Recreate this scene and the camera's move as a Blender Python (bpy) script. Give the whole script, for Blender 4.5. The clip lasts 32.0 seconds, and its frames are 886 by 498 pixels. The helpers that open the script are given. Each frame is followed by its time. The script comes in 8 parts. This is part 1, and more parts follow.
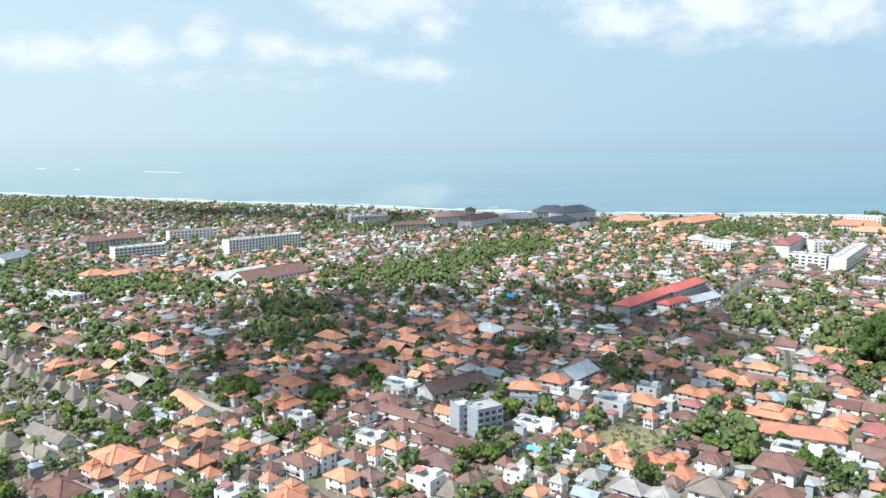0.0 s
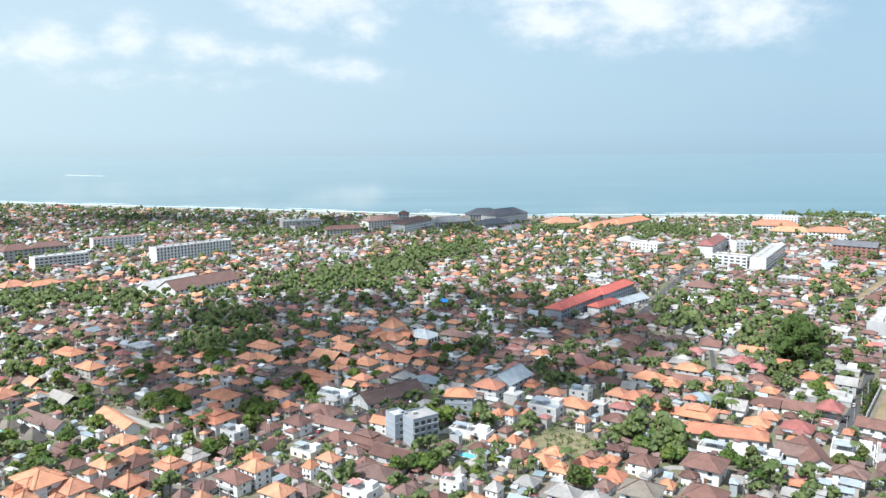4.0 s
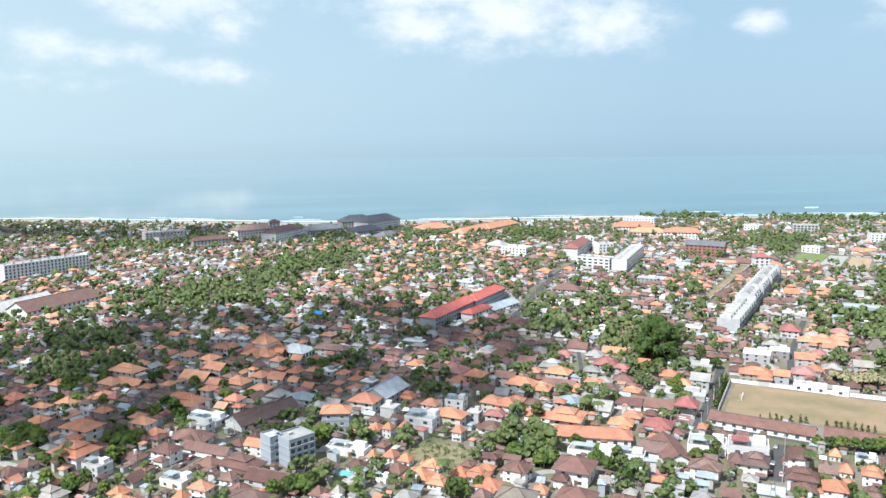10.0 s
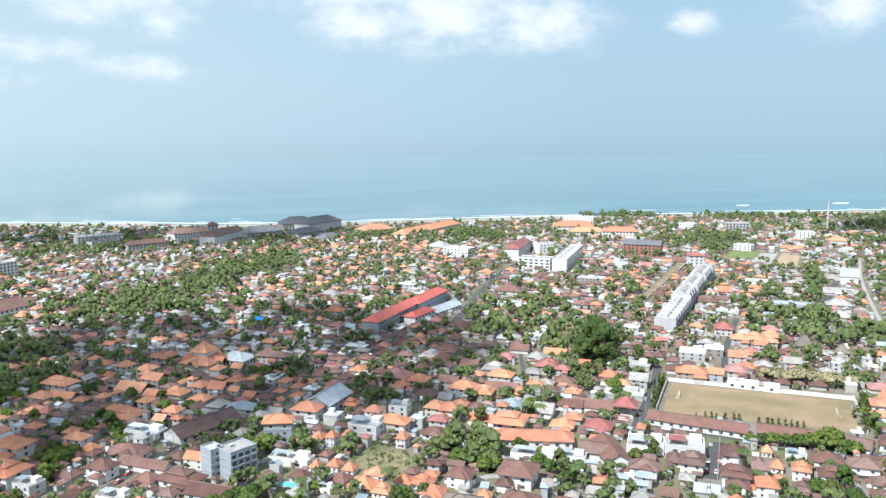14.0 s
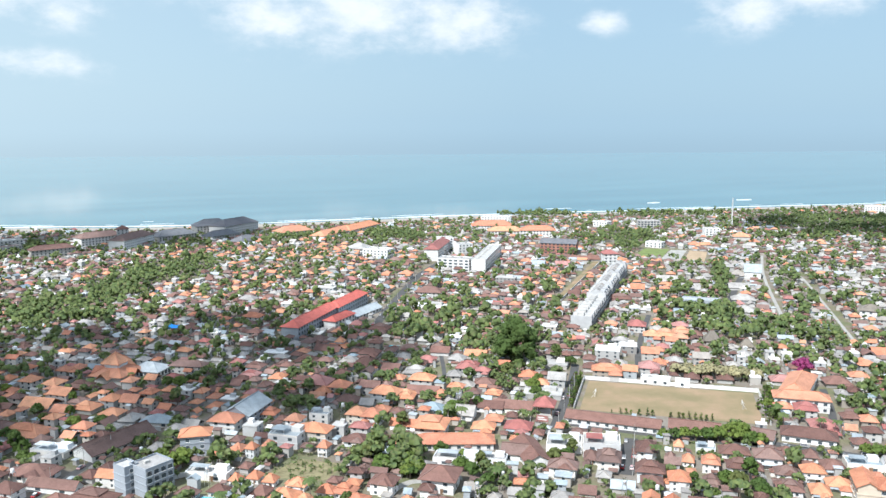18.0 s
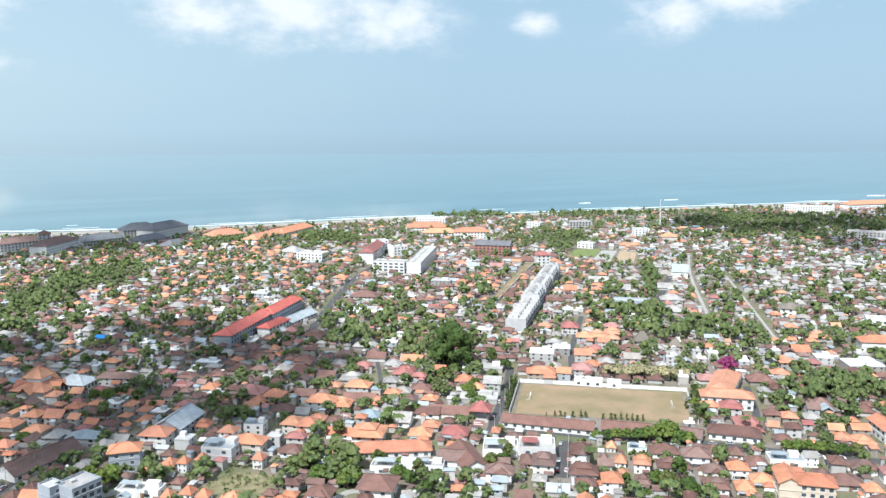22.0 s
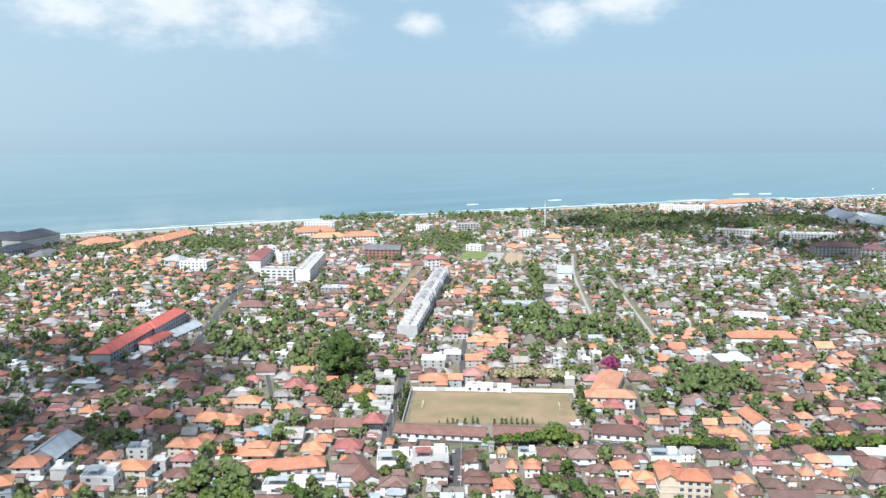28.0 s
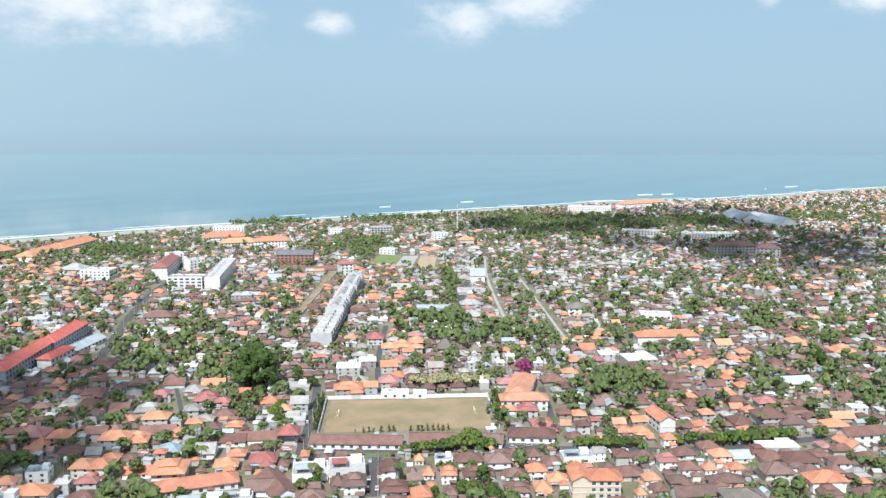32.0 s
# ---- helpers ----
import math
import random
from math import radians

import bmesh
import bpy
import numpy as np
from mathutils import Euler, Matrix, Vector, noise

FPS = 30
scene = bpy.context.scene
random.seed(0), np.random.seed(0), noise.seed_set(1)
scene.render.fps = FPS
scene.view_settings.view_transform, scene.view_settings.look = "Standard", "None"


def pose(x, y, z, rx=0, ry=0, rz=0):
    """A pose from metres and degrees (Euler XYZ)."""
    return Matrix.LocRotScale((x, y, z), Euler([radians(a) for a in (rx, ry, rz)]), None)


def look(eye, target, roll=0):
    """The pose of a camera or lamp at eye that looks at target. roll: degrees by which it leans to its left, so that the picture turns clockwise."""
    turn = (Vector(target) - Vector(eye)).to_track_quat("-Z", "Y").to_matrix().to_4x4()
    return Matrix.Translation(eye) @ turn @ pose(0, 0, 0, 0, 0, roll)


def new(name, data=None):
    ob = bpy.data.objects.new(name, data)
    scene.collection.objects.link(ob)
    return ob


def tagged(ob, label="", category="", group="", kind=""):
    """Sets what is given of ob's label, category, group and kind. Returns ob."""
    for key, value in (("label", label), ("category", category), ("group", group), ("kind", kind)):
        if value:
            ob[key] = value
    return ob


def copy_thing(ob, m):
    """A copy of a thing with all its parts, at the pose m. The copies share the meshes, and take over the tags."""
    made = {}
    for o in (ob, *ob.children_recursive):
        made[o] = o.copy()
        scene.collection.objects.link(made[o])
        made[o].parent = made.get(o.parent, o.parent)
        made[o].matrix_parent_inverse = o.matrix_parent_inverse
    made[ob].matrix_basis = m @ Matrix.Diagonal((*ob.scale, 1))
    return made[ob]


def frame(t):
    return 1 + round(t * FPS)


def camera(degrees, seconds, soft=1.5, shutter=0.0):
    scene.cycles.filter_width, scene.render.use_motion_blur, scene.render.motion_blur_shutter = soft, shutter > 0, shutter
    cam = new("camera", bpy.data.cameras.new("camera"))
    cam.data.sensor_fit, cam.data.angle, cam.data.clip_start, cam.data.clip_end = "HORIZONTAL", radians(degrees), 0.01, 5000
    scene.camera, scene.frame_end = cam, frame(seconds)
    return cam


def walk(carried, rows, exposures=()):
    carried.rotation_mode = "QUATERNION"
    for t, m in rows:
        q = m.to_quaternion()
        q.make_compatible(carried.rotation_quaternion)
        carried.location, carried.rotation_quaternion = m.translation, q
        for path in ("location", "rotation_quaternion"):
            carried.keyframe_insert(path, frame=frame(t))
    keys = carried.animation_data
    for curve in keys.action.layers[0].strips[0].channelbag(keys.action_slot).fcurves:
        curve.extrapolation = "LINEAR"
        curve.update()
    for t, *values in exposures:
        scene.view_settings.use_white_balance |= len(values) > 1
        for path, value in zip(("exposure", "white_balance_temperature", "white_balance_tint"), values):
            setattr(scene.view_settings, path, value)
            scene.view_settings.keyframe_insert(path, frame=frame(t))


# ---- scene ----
cam = camera(58.50, 32.0, soft=1.45)
PATH = [
    (0.0, -0.00, -0.00, 130.00, 0.081, -8.315, -0.276),
    (0.5, 0.02, -0.02, 130.51, -0.153, -8.307, -0.276),
    (1.0, 0.03, -0.05, 131.01, -0.437, -8.301, -0.276),
    (1.5, 0.05, -0.07, 131.52, -0.849, -8.295, -0.281),
    (2.0, 0.07, -0.10, 132.03, -1.468, -8.291, -0.279),
    (2.5, 0.08, -0.14, 132.52, -2.224, -8.289, -0.284),
    (3.0, 0.10, -0.17, 133.02, -3.070, -8.287, -0.288),
    (3.5, 0.12, -0.21, 133.51, -3.924, -8.286, -0.288),
    (5.5, 0.37, -0.34, 135.35, -7.213, -8.254, -0.390),
    (6.0, 0.42, -0.38, 135.82, -8.037, -8.234, -0.389),
    (6.5, 0.47, -0.43, 136.30, -8.867, -8.218, -0.386),
    (7.0, 0.51, -0.47, 136.77, -9.692, -8.199, -0.393),
    (7.5, 0.54, -0.49, 137.25, -10.526, -8.182, -0.404),
    (8.0, 0.56, -0.51, 137.72, -11.369, -8.171, -0.412),
    (8.5, 0.58, -0.53, 138.20, -12.168, -8.160, -0.423),
    (9.0, 0.61, -0.55, 138.68, -12.830, -8.156, -0.430),
    (9.5, 0.63, -0.54, 139.16, -13.466, -8.156, -0.435),
    (10.0, 0.66, -0.52, 139.64, -13.993, -8.158, -0.443),
    (10.5, 0.69, -0.50, 140.12, -14.452, -8.164, -0.445),
    (11.0, 0.72, -0.49, 140.60, -14.908, -8.174, -0.447),
    (11.5, 0.75, -0.47, 141.08, -15.368, -8.185, -0.455),
    (12.0, 0.78, -0.45, 141.56, -15.854, -8.205, -0.461),
    (12.5, 0.80, -0.43, 142.05, -16.437, -8.230, -0.458),
    (13.0, 0.83, -0.40, 142.53, -17.043, -8.257, -0.463),
    (13.5, 0.86, -0.40, 143.02, -17.627, -8.289, -0.461),
    (14.0, 0.88, -0.39, 143.51, -18.222, -8.322, -0.457),
    (14.5, 0.91, -0.38, 144.00, -18.807, -8.358, -0.447),
    (16.5, 0.92, -0.46, 145.90, -21.601, -8.465, -0.472),
    (17.0, 0.91, -0.50, 146.36, -22.416, -8.490, -0.456),
    (17.5, 0.91, -0.53, 146.82, -23.262, -8.510, -0.443),
    (18.0, 0.90, -0.57, 147.28, -24.095, -8.527, -0.423),
    (18.5, 0.88, -0.57, 147.76, -24.933, -8.542, -0.407),
    (19.0, 0.86, -0.57, 148.24, -25.791, -8.554, -0.385),
    (19.5, 0.84, -0.57, 148.73, -26.642, -8.564, -0.352),
    (20.0, 0.82, -0.57, 149.21, -27.351, -8.570, -0.326),
    (20.5, 0.81, -0.57, 149.71, -27.568, -8.578, -0.304),
    (21.0, 0.80, -0.57, 150.22, -27.815, -8.584, -0.283),
    (21.5, 0.78, -0.58, 150.72, -28.192, -8.595, -0.271),
    (22.0, 0.77, -0.58, 151.22, -28.829, -8.609, -0.261),
    (22.5, 0.78, -0.55, 151.71, -29.509, -8.628, -0.245),
    (23.0, 0.80, -0.51, 152.20, -30.168, -8.643, -0.244),
    (23.5, 0.82, -0.48, 152.68, -30.798, -8.656, -0.238),
    (24.0, 0.83, -0.45, 153.17, -31.479, -8.667, -0.227),
    (24.5, 0.84, -0.42, 153.68, -32.131, -8.675, -0.223),
    (25.0, 0.85, -0.39, 154.19, -32.807, -8.680, -0.220),
    (25.5, 0.85, -0.35, 154.70, -33.468, -8.688, -0.209),
    (27.5, 0.80, -0.32, 156.78, -36.186, -8.681, -0.177),
    (28.0, 0.79, -0.29, 157.29, -36.872, -8.683, -0.131),
    (28.5, 0.79, -0.26, 157.80, -37.567, -8.679, -0.102),
    (29.0, 0.79, -0.23, 158.31, -38.326, -8.677, -0.073),
    (29.5, 0.75, -0.19, 158.81, -39.131, -8.674, -0.048),
    (30.0, 0.72, -0.15, 159.31, -39.963, -8.670, -0.026),
    (30.5, 0.69, -0.11, 159.80, -40.801, -8.667, -0.011),
    (31.0, 0.61, -0.08, 160.28, -41.612, -8.666, 0.017),
    (31.5, 0.54, -0.04, 160.76, -42.464, -8.662, 0.041),
    (32.0, 0.47, -0.01, 161.24, -43.200, -8.657, 0.062),
]
walk(cam, [(t, pose(x, y, z, 90 + pitch, -roll, yaw)) for t, x, y, z, yaw, pitch, roll in PATH],
     [(0.0, 0.65), (12.0, 0.66), (24.0, 0.61), (32.0, 0.53)])

# ---- sky, sun ----
SUN_AZ, SUN_EL = 238.0, 50.0      # degrees clockwise from +y, and above the horizon
world = bpy.data.worlds.new("world")
world.use_nodes = True
scene.world = world


def node(tree, kind, operation="", use_clamp=None, noise_dimensions="", interpolation_type="", wave_type="", bands_direction="", i_0=None, i_1=None, i_2=None, i_3=None, i_4=None):
    n = tree.nodes.new(kind)
    if operation:
        n.operation = operation
    if use_clamp is not None:
        n.use_clamp = use_clamp
    if noise_dimensions:
        n.noise_dimensions = noise_dimensions
    if interpolation_type:
        n.interpolation_type = interpolation_type
    if wave_type:
        n.wave_type, n.bands_direction = wave_type, bands_direction
    for i, v in enumerate((i_0, i_1, i_2, i_3, i_4)):
        if v is not None:
            n.inputs[i].default_value = v
    return n


def math_node(tree, op, a, b=None, clamp=False):
    n = node(tree, "ShaderNodeMath", operation=op, use_clamp=clamp)
    for i, v in enumerate((a, b)):
        if v is None:
            continue
        if isinstance(v, (int, float)):
            n.inputs[i].default_value = v
        else:
            tree.links.new(v, n.inputs[i])
    return n.outputs[0]


def build_sky():
    tr = world.node_tree
    tr.nodes.clear()
    L = tr.links.new
    out = node(tr, "ShaderNodeOutputWorld")
    bg = node(tr, "ShaderNodeBackground", i_1=SKY_STRENGTH)
    L(bg.outputs[0], out.inputs[0])
    co = node(tr, "ShaderNodeTexCoord")
    sep = node(tr, "ShaderNodeSeparateXYZ")
    L(co.outputs["Generated"], sep.inputs[0])
    up = math_node(tr, "MAXIMUM", sep.outputs[2], 0.012)
    comb = node(tr, "ShaderNodeCombineXYZ")
    L(sep.outputs[0], comb.inputs[0]), L(sep.outputs[1], comb.inputs[1]), L(up, comb.inputs[2])
    sky = node(tr, "ShaderNodeTexSky")
    sky.sky_type, sky.sun_disc, sky.sun_elevation, sky.sun_rotation = "NISHITA", False, radians(SUN_EL), radians(SUN_AZ)
    sky.altitude, sky.air_density, sky.dust_density, sky.ozone_density = 150, 1.0, 2.0, 1.5
    L(comb.outputs[0], sky.inputs[0])
    # humid air: the whole dome is paler than a dry sky, most of all low down
    pale = node(tr, "ShaderNodeMixRGB")
    side = node(tr, "ShaderNodeMapRange", i_1=-0.52, i_2=0.5)
    L(sep.outputs[0], side.inputs[0])
    air = node(tr, "ShaderNodeMixRGB")
    air.inputs[1].default_value, air.inputs[2].default_value = SKY_SUNWARD, SKY_AWAY
    L(side.outputs[0], air.inputs[0])
    dome = node(tr, "ShaderNodeMixRGB")
    dome.inputs[2].default_value = SKY_DOME
    above = node(tr, "ShaderNodeMapRange", i_1=0.2, i_2=0.6)
    L(sep.outputs[2], above.inputs[0]), L(above.outputs[0], dome.inputs[0])
    L(air.outputs[0], dome.inputs[1]), L(dome.outputs[0], pale.inputs[2])
    thick = node(tr, "ShaderNodeMapRange", i_1=0.0, i_2=0.30, i_3=SKY_PALE, i_4=0.75)
    L(sep.outputs[2], thick.inputs[0]), L(thick.outputs[0], pale.inputs[0])
    L(sky.outputs[0], pale.inputs[1])
    # cumulus: soft banks broken by noise, in azimuth and elevation
    az = math_node(tr, "ARCTAN2", sep.outputs[0], sep.outputs[1])
    n1 = node(tr, "ShaderNodeTexNoise", noise_dimensions="3D")
    n1.inputs["Scale"].default_value, n1.inputs["Detail"].default_value, n1.inputs["Roughness"].default_value = 15.0, 10.0, 0.62
    mp = node(tr, "ShaderNodeMapping")
    mp.inputs["Scale"].default_value = (1, 1, 1.9)
    mp.inputs["Location"].default_value = (0.31, 0.12, 0.4)
    L(co.outputs["Generated"], mp.inputs[0]), L(mp.outputs[0], n1.inputs["Vector"])
    total = None
    for a, e, wa, we, s in CLOUDS:
        da = math_node(tr, "DIVIDE", math_node(tr, "SUBTRACT", az, radians(a)), radians(wa))
        de = math_node(tr, "DIVIDE", math_node(tr, "SUBTRACT", sep.outputs[2], math.sin(radians(e))), radians(we))
        r2 = math_node(tr, "ADD", math_node(tr, "MULTIPLY", da, da), math_node(tr, "MULTIPLY", de, de))
        g = math_node(tr, "MULTIPLY", math_node(tr, "EXPONENT", math_node(tr, "MULTIPLY", r2, -1.0)), s)
        total = g if total is None else math_node(tr, "MAXIMUM", total, g)
    # a broken cumulus field goes on overhead and behind: unseen, added for fill light
    high = node(tr, "ShaderNodeMapRange", i_1=0.24, i_2=0.4)
    L(sep.outputs[2], high.inputs[0])
    total = math_node(tr, "MAXIMUM", total, math_node(tr, "MULTIPLY", high.outputs[0], 0.8))
    amount = math_node(tr, "ADD", total, math_node(tr, "MULTIPLY", math_node(tr, "SUBTRACT", n1.outputs[0], 0.5), 2.7))
    mask = node(tr, "ShaderNodeMapRange", interpolation_type="SMOOTHSTEP", i_1=0.08, i_2=1.5, i_3=0.0, i_4=0.86)
    L(amount, mask.inputs[0])
    mix = node(tr, "ShaderNodeMixRGB")
    mix.inputs[2].default_value = CLOUD_COLOUR
    only = math_node(tr, "MULTIPLY", mask.outputs[0], math_node(tr, "MULTIPLY", total, 2.0, True))
    L(only, mix.inputs[0]), L(pale.outputs[0], mix.inputs[1])
    # the sea beyond sight goes over into the sky without an edge
    far = node(tr, "ShaderNodeMapRange", interpolation_type="SMOOTHSTEP", i_1=-0.036, i_2=0.012, i_3=0.9, i_4=1.0)
    L(sep.outputs[2], far.inputs[0])
    dim = node(tr, "ShaderNodeVectorMath", operation="SCALE")
    L(mix.outputs[0], dim.inputs[0]), L(far.outputs[0], dim.inputs["Scale"])
    L(dim.outputs[0], bg.inputs[0])


SKY_STRENGTH = 0.092
SKY_PALE, SKY_SUNWARD, SKY_AWAY = 0.92, (4.95, 6.15, 6.6, 1), (3.2, 4.58, 5.52, 1)
# upper sky, out of view: set bright and blue to fill the shade
SKY_DOME = (3.9, 5.9, 8.3, 1)
CLOUD_COLOUR = (7.45, 7.6, 7.6, 1)
# azimuth, elevation, half width, half height (degrees), weight
CLOUDS = [(19, 8.0, 8, 2.4, 1.2), (12.5, 7.7, 4, 2.2, 1.05), (25, 8.0, 4.5, 2.4, 1.2), (15, 9.8, 9, 2, 1.1), (-4, 8.9, 5.5, 2, 1.05), (-1, 7.6, 3, 1.3, 0.95),
          (-3, 4.4, 4.5, 1.0, 0.85), (-8, 5.4, 3, 1.1, 0.85), (-12, 5.8, 2.6, 1.6, 0.95), (-16.5, 6.7, 2.2, 1.7, 1.0), (-21, 5.8, 3, 1.6, 0.95), (-26, 5.2, 3.5, 1.5, 0.9), (-14, 3.8, 9, 1.0, 0.6),
          (35.2, 7.3, 1.8, 0.8, 1.05), (33, 9.4, 3, 0.8, 0.8), (44.5, 7.8, 3.2, 1.5, 1.15), (49, 8.5, 4, 1.6, 1.15), (65, 8.3, 1.0, 0.8, 0.8), (71, 8.5, 3, 1.3, 1.0)]
build_sky()
az, el = radians(SUN_AZ), radians(SUN_EL)
lamp = bpy.data.lights.new("sun", "SUN")
lamp.energy, lamp.angle, lamp.color = 4.7, radians(0.6), (1.0, 0.97, 0.91)
sun = new("sun", lamp)
sun.matrix_world = look((0, 0, 900), (-math.sin(az) * math.cos(el), -math.cos(az) * math.cos(el), 900 - math.sin(el)))
scene.view_settings.use_white_balance = True
scene.view_settings.white_balance_temperature = 6130


# ---- materials ----
def principled(name, rough=0.8, metal=0.0, spec=0.3):
    m = bpy.data.materials.new(name)
    m.use_nodes = True
    p = m.node_tree.nodes["Principled BSDF"]
    p.inputs["Roughness"].default_value, p.inputs["Metallic"].default_value, p.inputs["Specular IOR Level"].default_value = rough, metal, spec
    return m, m.node_tree, p


def surface(name, colours, rough=0.8, metal=0.0, grain=0.25, grain_size=0.7, stain=0.3, stain_size=6.0, bump=0.3, vary="object", spec=0.3, courses=0.0):
    """Paint, tile, leaf or plaster: a palette picked per thing or per island, stains at a large and grain at a small scale, fine relief."""
    m, tr, p = principled(name, rough, metal, spec)
    L = tr.links.new
    if vary == "object":
        rnd = node(tr, "ShaderNodeObjectInfo").outputs["Random"]
    else:
        rnd = node(tr, "ShaderNodeNewGeometry").outputs["Random Per Island"]
    ramp = node(tr, "ShaderNodeValToRGB")
    ramp.color_ramp.interpolation = "LINEAR"
    els = ramp.color_ramp.elements
    while len(els) < len(colours):
        els.new(0.5)
    if len(colours) == 1:
        els[1].color = (*colours[0], 1)
    for i, c in enumerate(colours):
        els[i].position, els[i].color = i / max(1, len(colours) - 1), (*c, 1)
    L(rnd, ramp.inputs[0])
    geo = node(tr, "ShaderNodeNewGeometry")
    big = node(tr, "ShaderNodeTexNoise")
    big.inputs["Scale"].default_value, big.inputs["Detail"].default_value = 1.0 / stain_size, 5.0
    fine = node(tr, "ShaderNodeTexNoise")
    fine.inputs["Scale"].default_value, fine.inputs["Detail"].default_value = 1.0 / grain_size, 4.0
    L(geo.outputs["Position"], big.inputs["Vector"]), L(geo.outputs["Position"], fine.inputs["Vector"])
    f1 = math_node(tr, "MULTIPLY", math_node(tr, "SUBTRACT", big.outputs[0], 0.5), 2 * stain)
    f2 = math_node(tr, "MULTIPLY", math_node(tr, "SUBTRACT", fine.outputs[0], 0.5), 2 * grain)
    f = math_node(tr, "ADD", math_node(tr, "ADD", f1, f2), 1.0)
    height = fine.outputs[0]
    if courses:
        wave = node(tr, "ShaderNodeTexWave", wave_type="BANDS", bands_direction="Z")
        wave.inputs["Scale"].default_value, wave.inputs["Distortion"].default_value = 1.0 / courses, 0.6
        L(geo.outputs["Position"], wave.inputs["Vector"])
        f = math_node(tr, "MULTIPLY", f, math_node(tr, "ADD", math_node(tr, "MULTIPLY", wave.outputs[1], 0.16), 0.92))
        height = math_node(tr, "ADD", height, wave.outputs[1])
    mul = node(tr, "ShaderNodeVectorMath", operation="SCALE")
    L(ramp.outputs[0], mul.inputs[0]), L(f, mul.inputs["Scale"])
    L(mul.outputs[0], p.inputs["Base Color"])
    bp = node(tr, "ShaderNodeBump")
    bp.inputs["Strength"].default_value, bp.inputs["Distance"].default_value = bump, 0.08
    L(height, bp.inputs["Height"]), L(bp.outputs[0], p.inputs["Normal"])
    return m


ORANGE = [(0.41, 0.165, 0.10), (0.50, 0.225, 0.13), (0.54, 0.275, 0.165), (0.43, 0.18, 0.115), (0.47, 0.24, 0.155)]
BROWN = [(0.118, 0.065, 0.055), (0.155, 0.085, 0.071), (0.20, 0.11, 0.09), (0.14, 0.092, 0.082), (0.22, 0.145, 0.125)]
RED = [(0.28, 0.105, 0.095), (0.33, 0.145, 0.13), (0.36, 0.20, 0.185), (0.25, 0.10, 0.09)]
BRIGHT_RED = [(0.44, 0.105, 0.085), (0.47, 0.13, 0.105)]
GREY = [(0.23, 0.22, 0.21), (0.285, 0.275, 0.265), (0.35, 0.335, 0.315), (0.27, 0.245, 0.22)]
METAL = [(0.21, 0.245, 0.27), (0.28, 0.32, 0.345), (0.38, 0.41, 0.425), (0.20, 0.255, 0.29)]
WHITE = [(0.66, 0.655, 0.64), (0.75, 0.745, 0.73), (0.58, 0.58, 0.575), (0.69, 0.655, 0.60), (0.53, 0.565, 0.595)]
THATCH = [(0.165, 0.145, 0.12), (0.205, 0.18, 0.15), (0.145, 0.13, 0.112)]
SLATE = [(0.13, 0.138, 0.15), (0.145, 0.152, 0.165), (0.119, 0.119, 0.132)]
CONCRETE = [(0.317, 0.31, 0.297), (0.383, 0.376, 0.363), (0.449, 0.442, 0.422), (0.29, 0.284, 0.277)]
PALETTES = {"hr": BRIGHT_RED, "or": ORANGE, "br": BROWN, "rd": RED, "gr": GREY, "mt": METAL, "th": THATCH, "wh": WHITE + CONCRETE, "cc": CONCRETE, "sl": SLATE}
ROOF, ROOF_FAR = {}, {}
for key, cols in PALETTES.items():
    tile = key in ("or", "br", "rd", "gr", "hr")
    args = dict(rough=0.6 if key == "mt" else 0.85, metal=0.0, grain=0.42 if key in ("th", "br") else 0.32, grain_size=0.6, stain=0.42, stain_size=4.0, bump=0.5, courses=0.11 if tile else 0.0)
    ROOF[key] = surface("roof_" + key, cols, vary="object", **args)
    ROOF_FAR[key] = surface("roof_far_" + key, cols, vary="island", **args)
WALLS = WHITE + [(0.66, 0.594, 0.508), (0.502, 0.568, 0.62), (0.8, 0.8, 0.8), (0.409, 0.409, 0.409), (0.554, 0.488, 0.409)]
M_WALL = surface("painted_plaster", WALLS, stain=0.16, stain_size=3.0, grain=0.10, bump=0.15)
# far plaster darkened to mute its contrast; the colour stands in for haze
M_WALL_HAZED = surface("painted_plaster_hazed", [(0.381, 0.377, 0.368), (0.456, 0.451, 0.439), (0.332, 0.332, 0.327), (0.414, 0.381, 0.339), (0.315, 0.344, 0.365), (0.514, 0.51, 0.497), (0.232, 0.228, 0.224), (0.315, 0.273, 0.228)], stain=0.16, stain_size=3.0, grain=0.10, bump=0.1, vary="island")
M_WHITE = surface("white_plaster", [(0.545, 0.545, 0.539), (0.681, 0.681, 0.67)], stain=0.16, stain_size=4.0, grain=0.08, bump=0.1)
M_TOWN = surface("terrace_plaster", [(0.336, 0.344, 0.357), (0.437, 0.441, 0.445), (0.386, 0.391, 0.399)], stain=0.22, stain_size=4.0, grain=0.12, bump=0.1)
M_BEIGE = surface("beige_plaster", [(0.52, 0.45, 0.36), (0.56, 0.49, 0.40)], stain=0.16, stain_size=3.0, grain=0.10, bump=0.15)
M_GREYBLUE = surface("grey_blue_render", [(0.26, 0.29, 0.325), (0.30, 0.33, 0.365)], stain=0.14, grain=0.1, bump=0.1)
M_BRICK = surface("brick_facing", [(0.31, 0.15, 0.115), (0.35, 0.175, 0.135)], stain=0.2, grain=0.3, bump=0.3)
M_CONCRETE = surface("concrete", CONCRETE, stain=0.3, grain=0.2, bump=0.2)
M_DARK = surface("window_dark", [(0.046, 0.059, 0.073), (0.079, 0.099, 0.112)], rough=0.12, spec=0.6, grain=0.1, stain=0.1, bump=0.0)
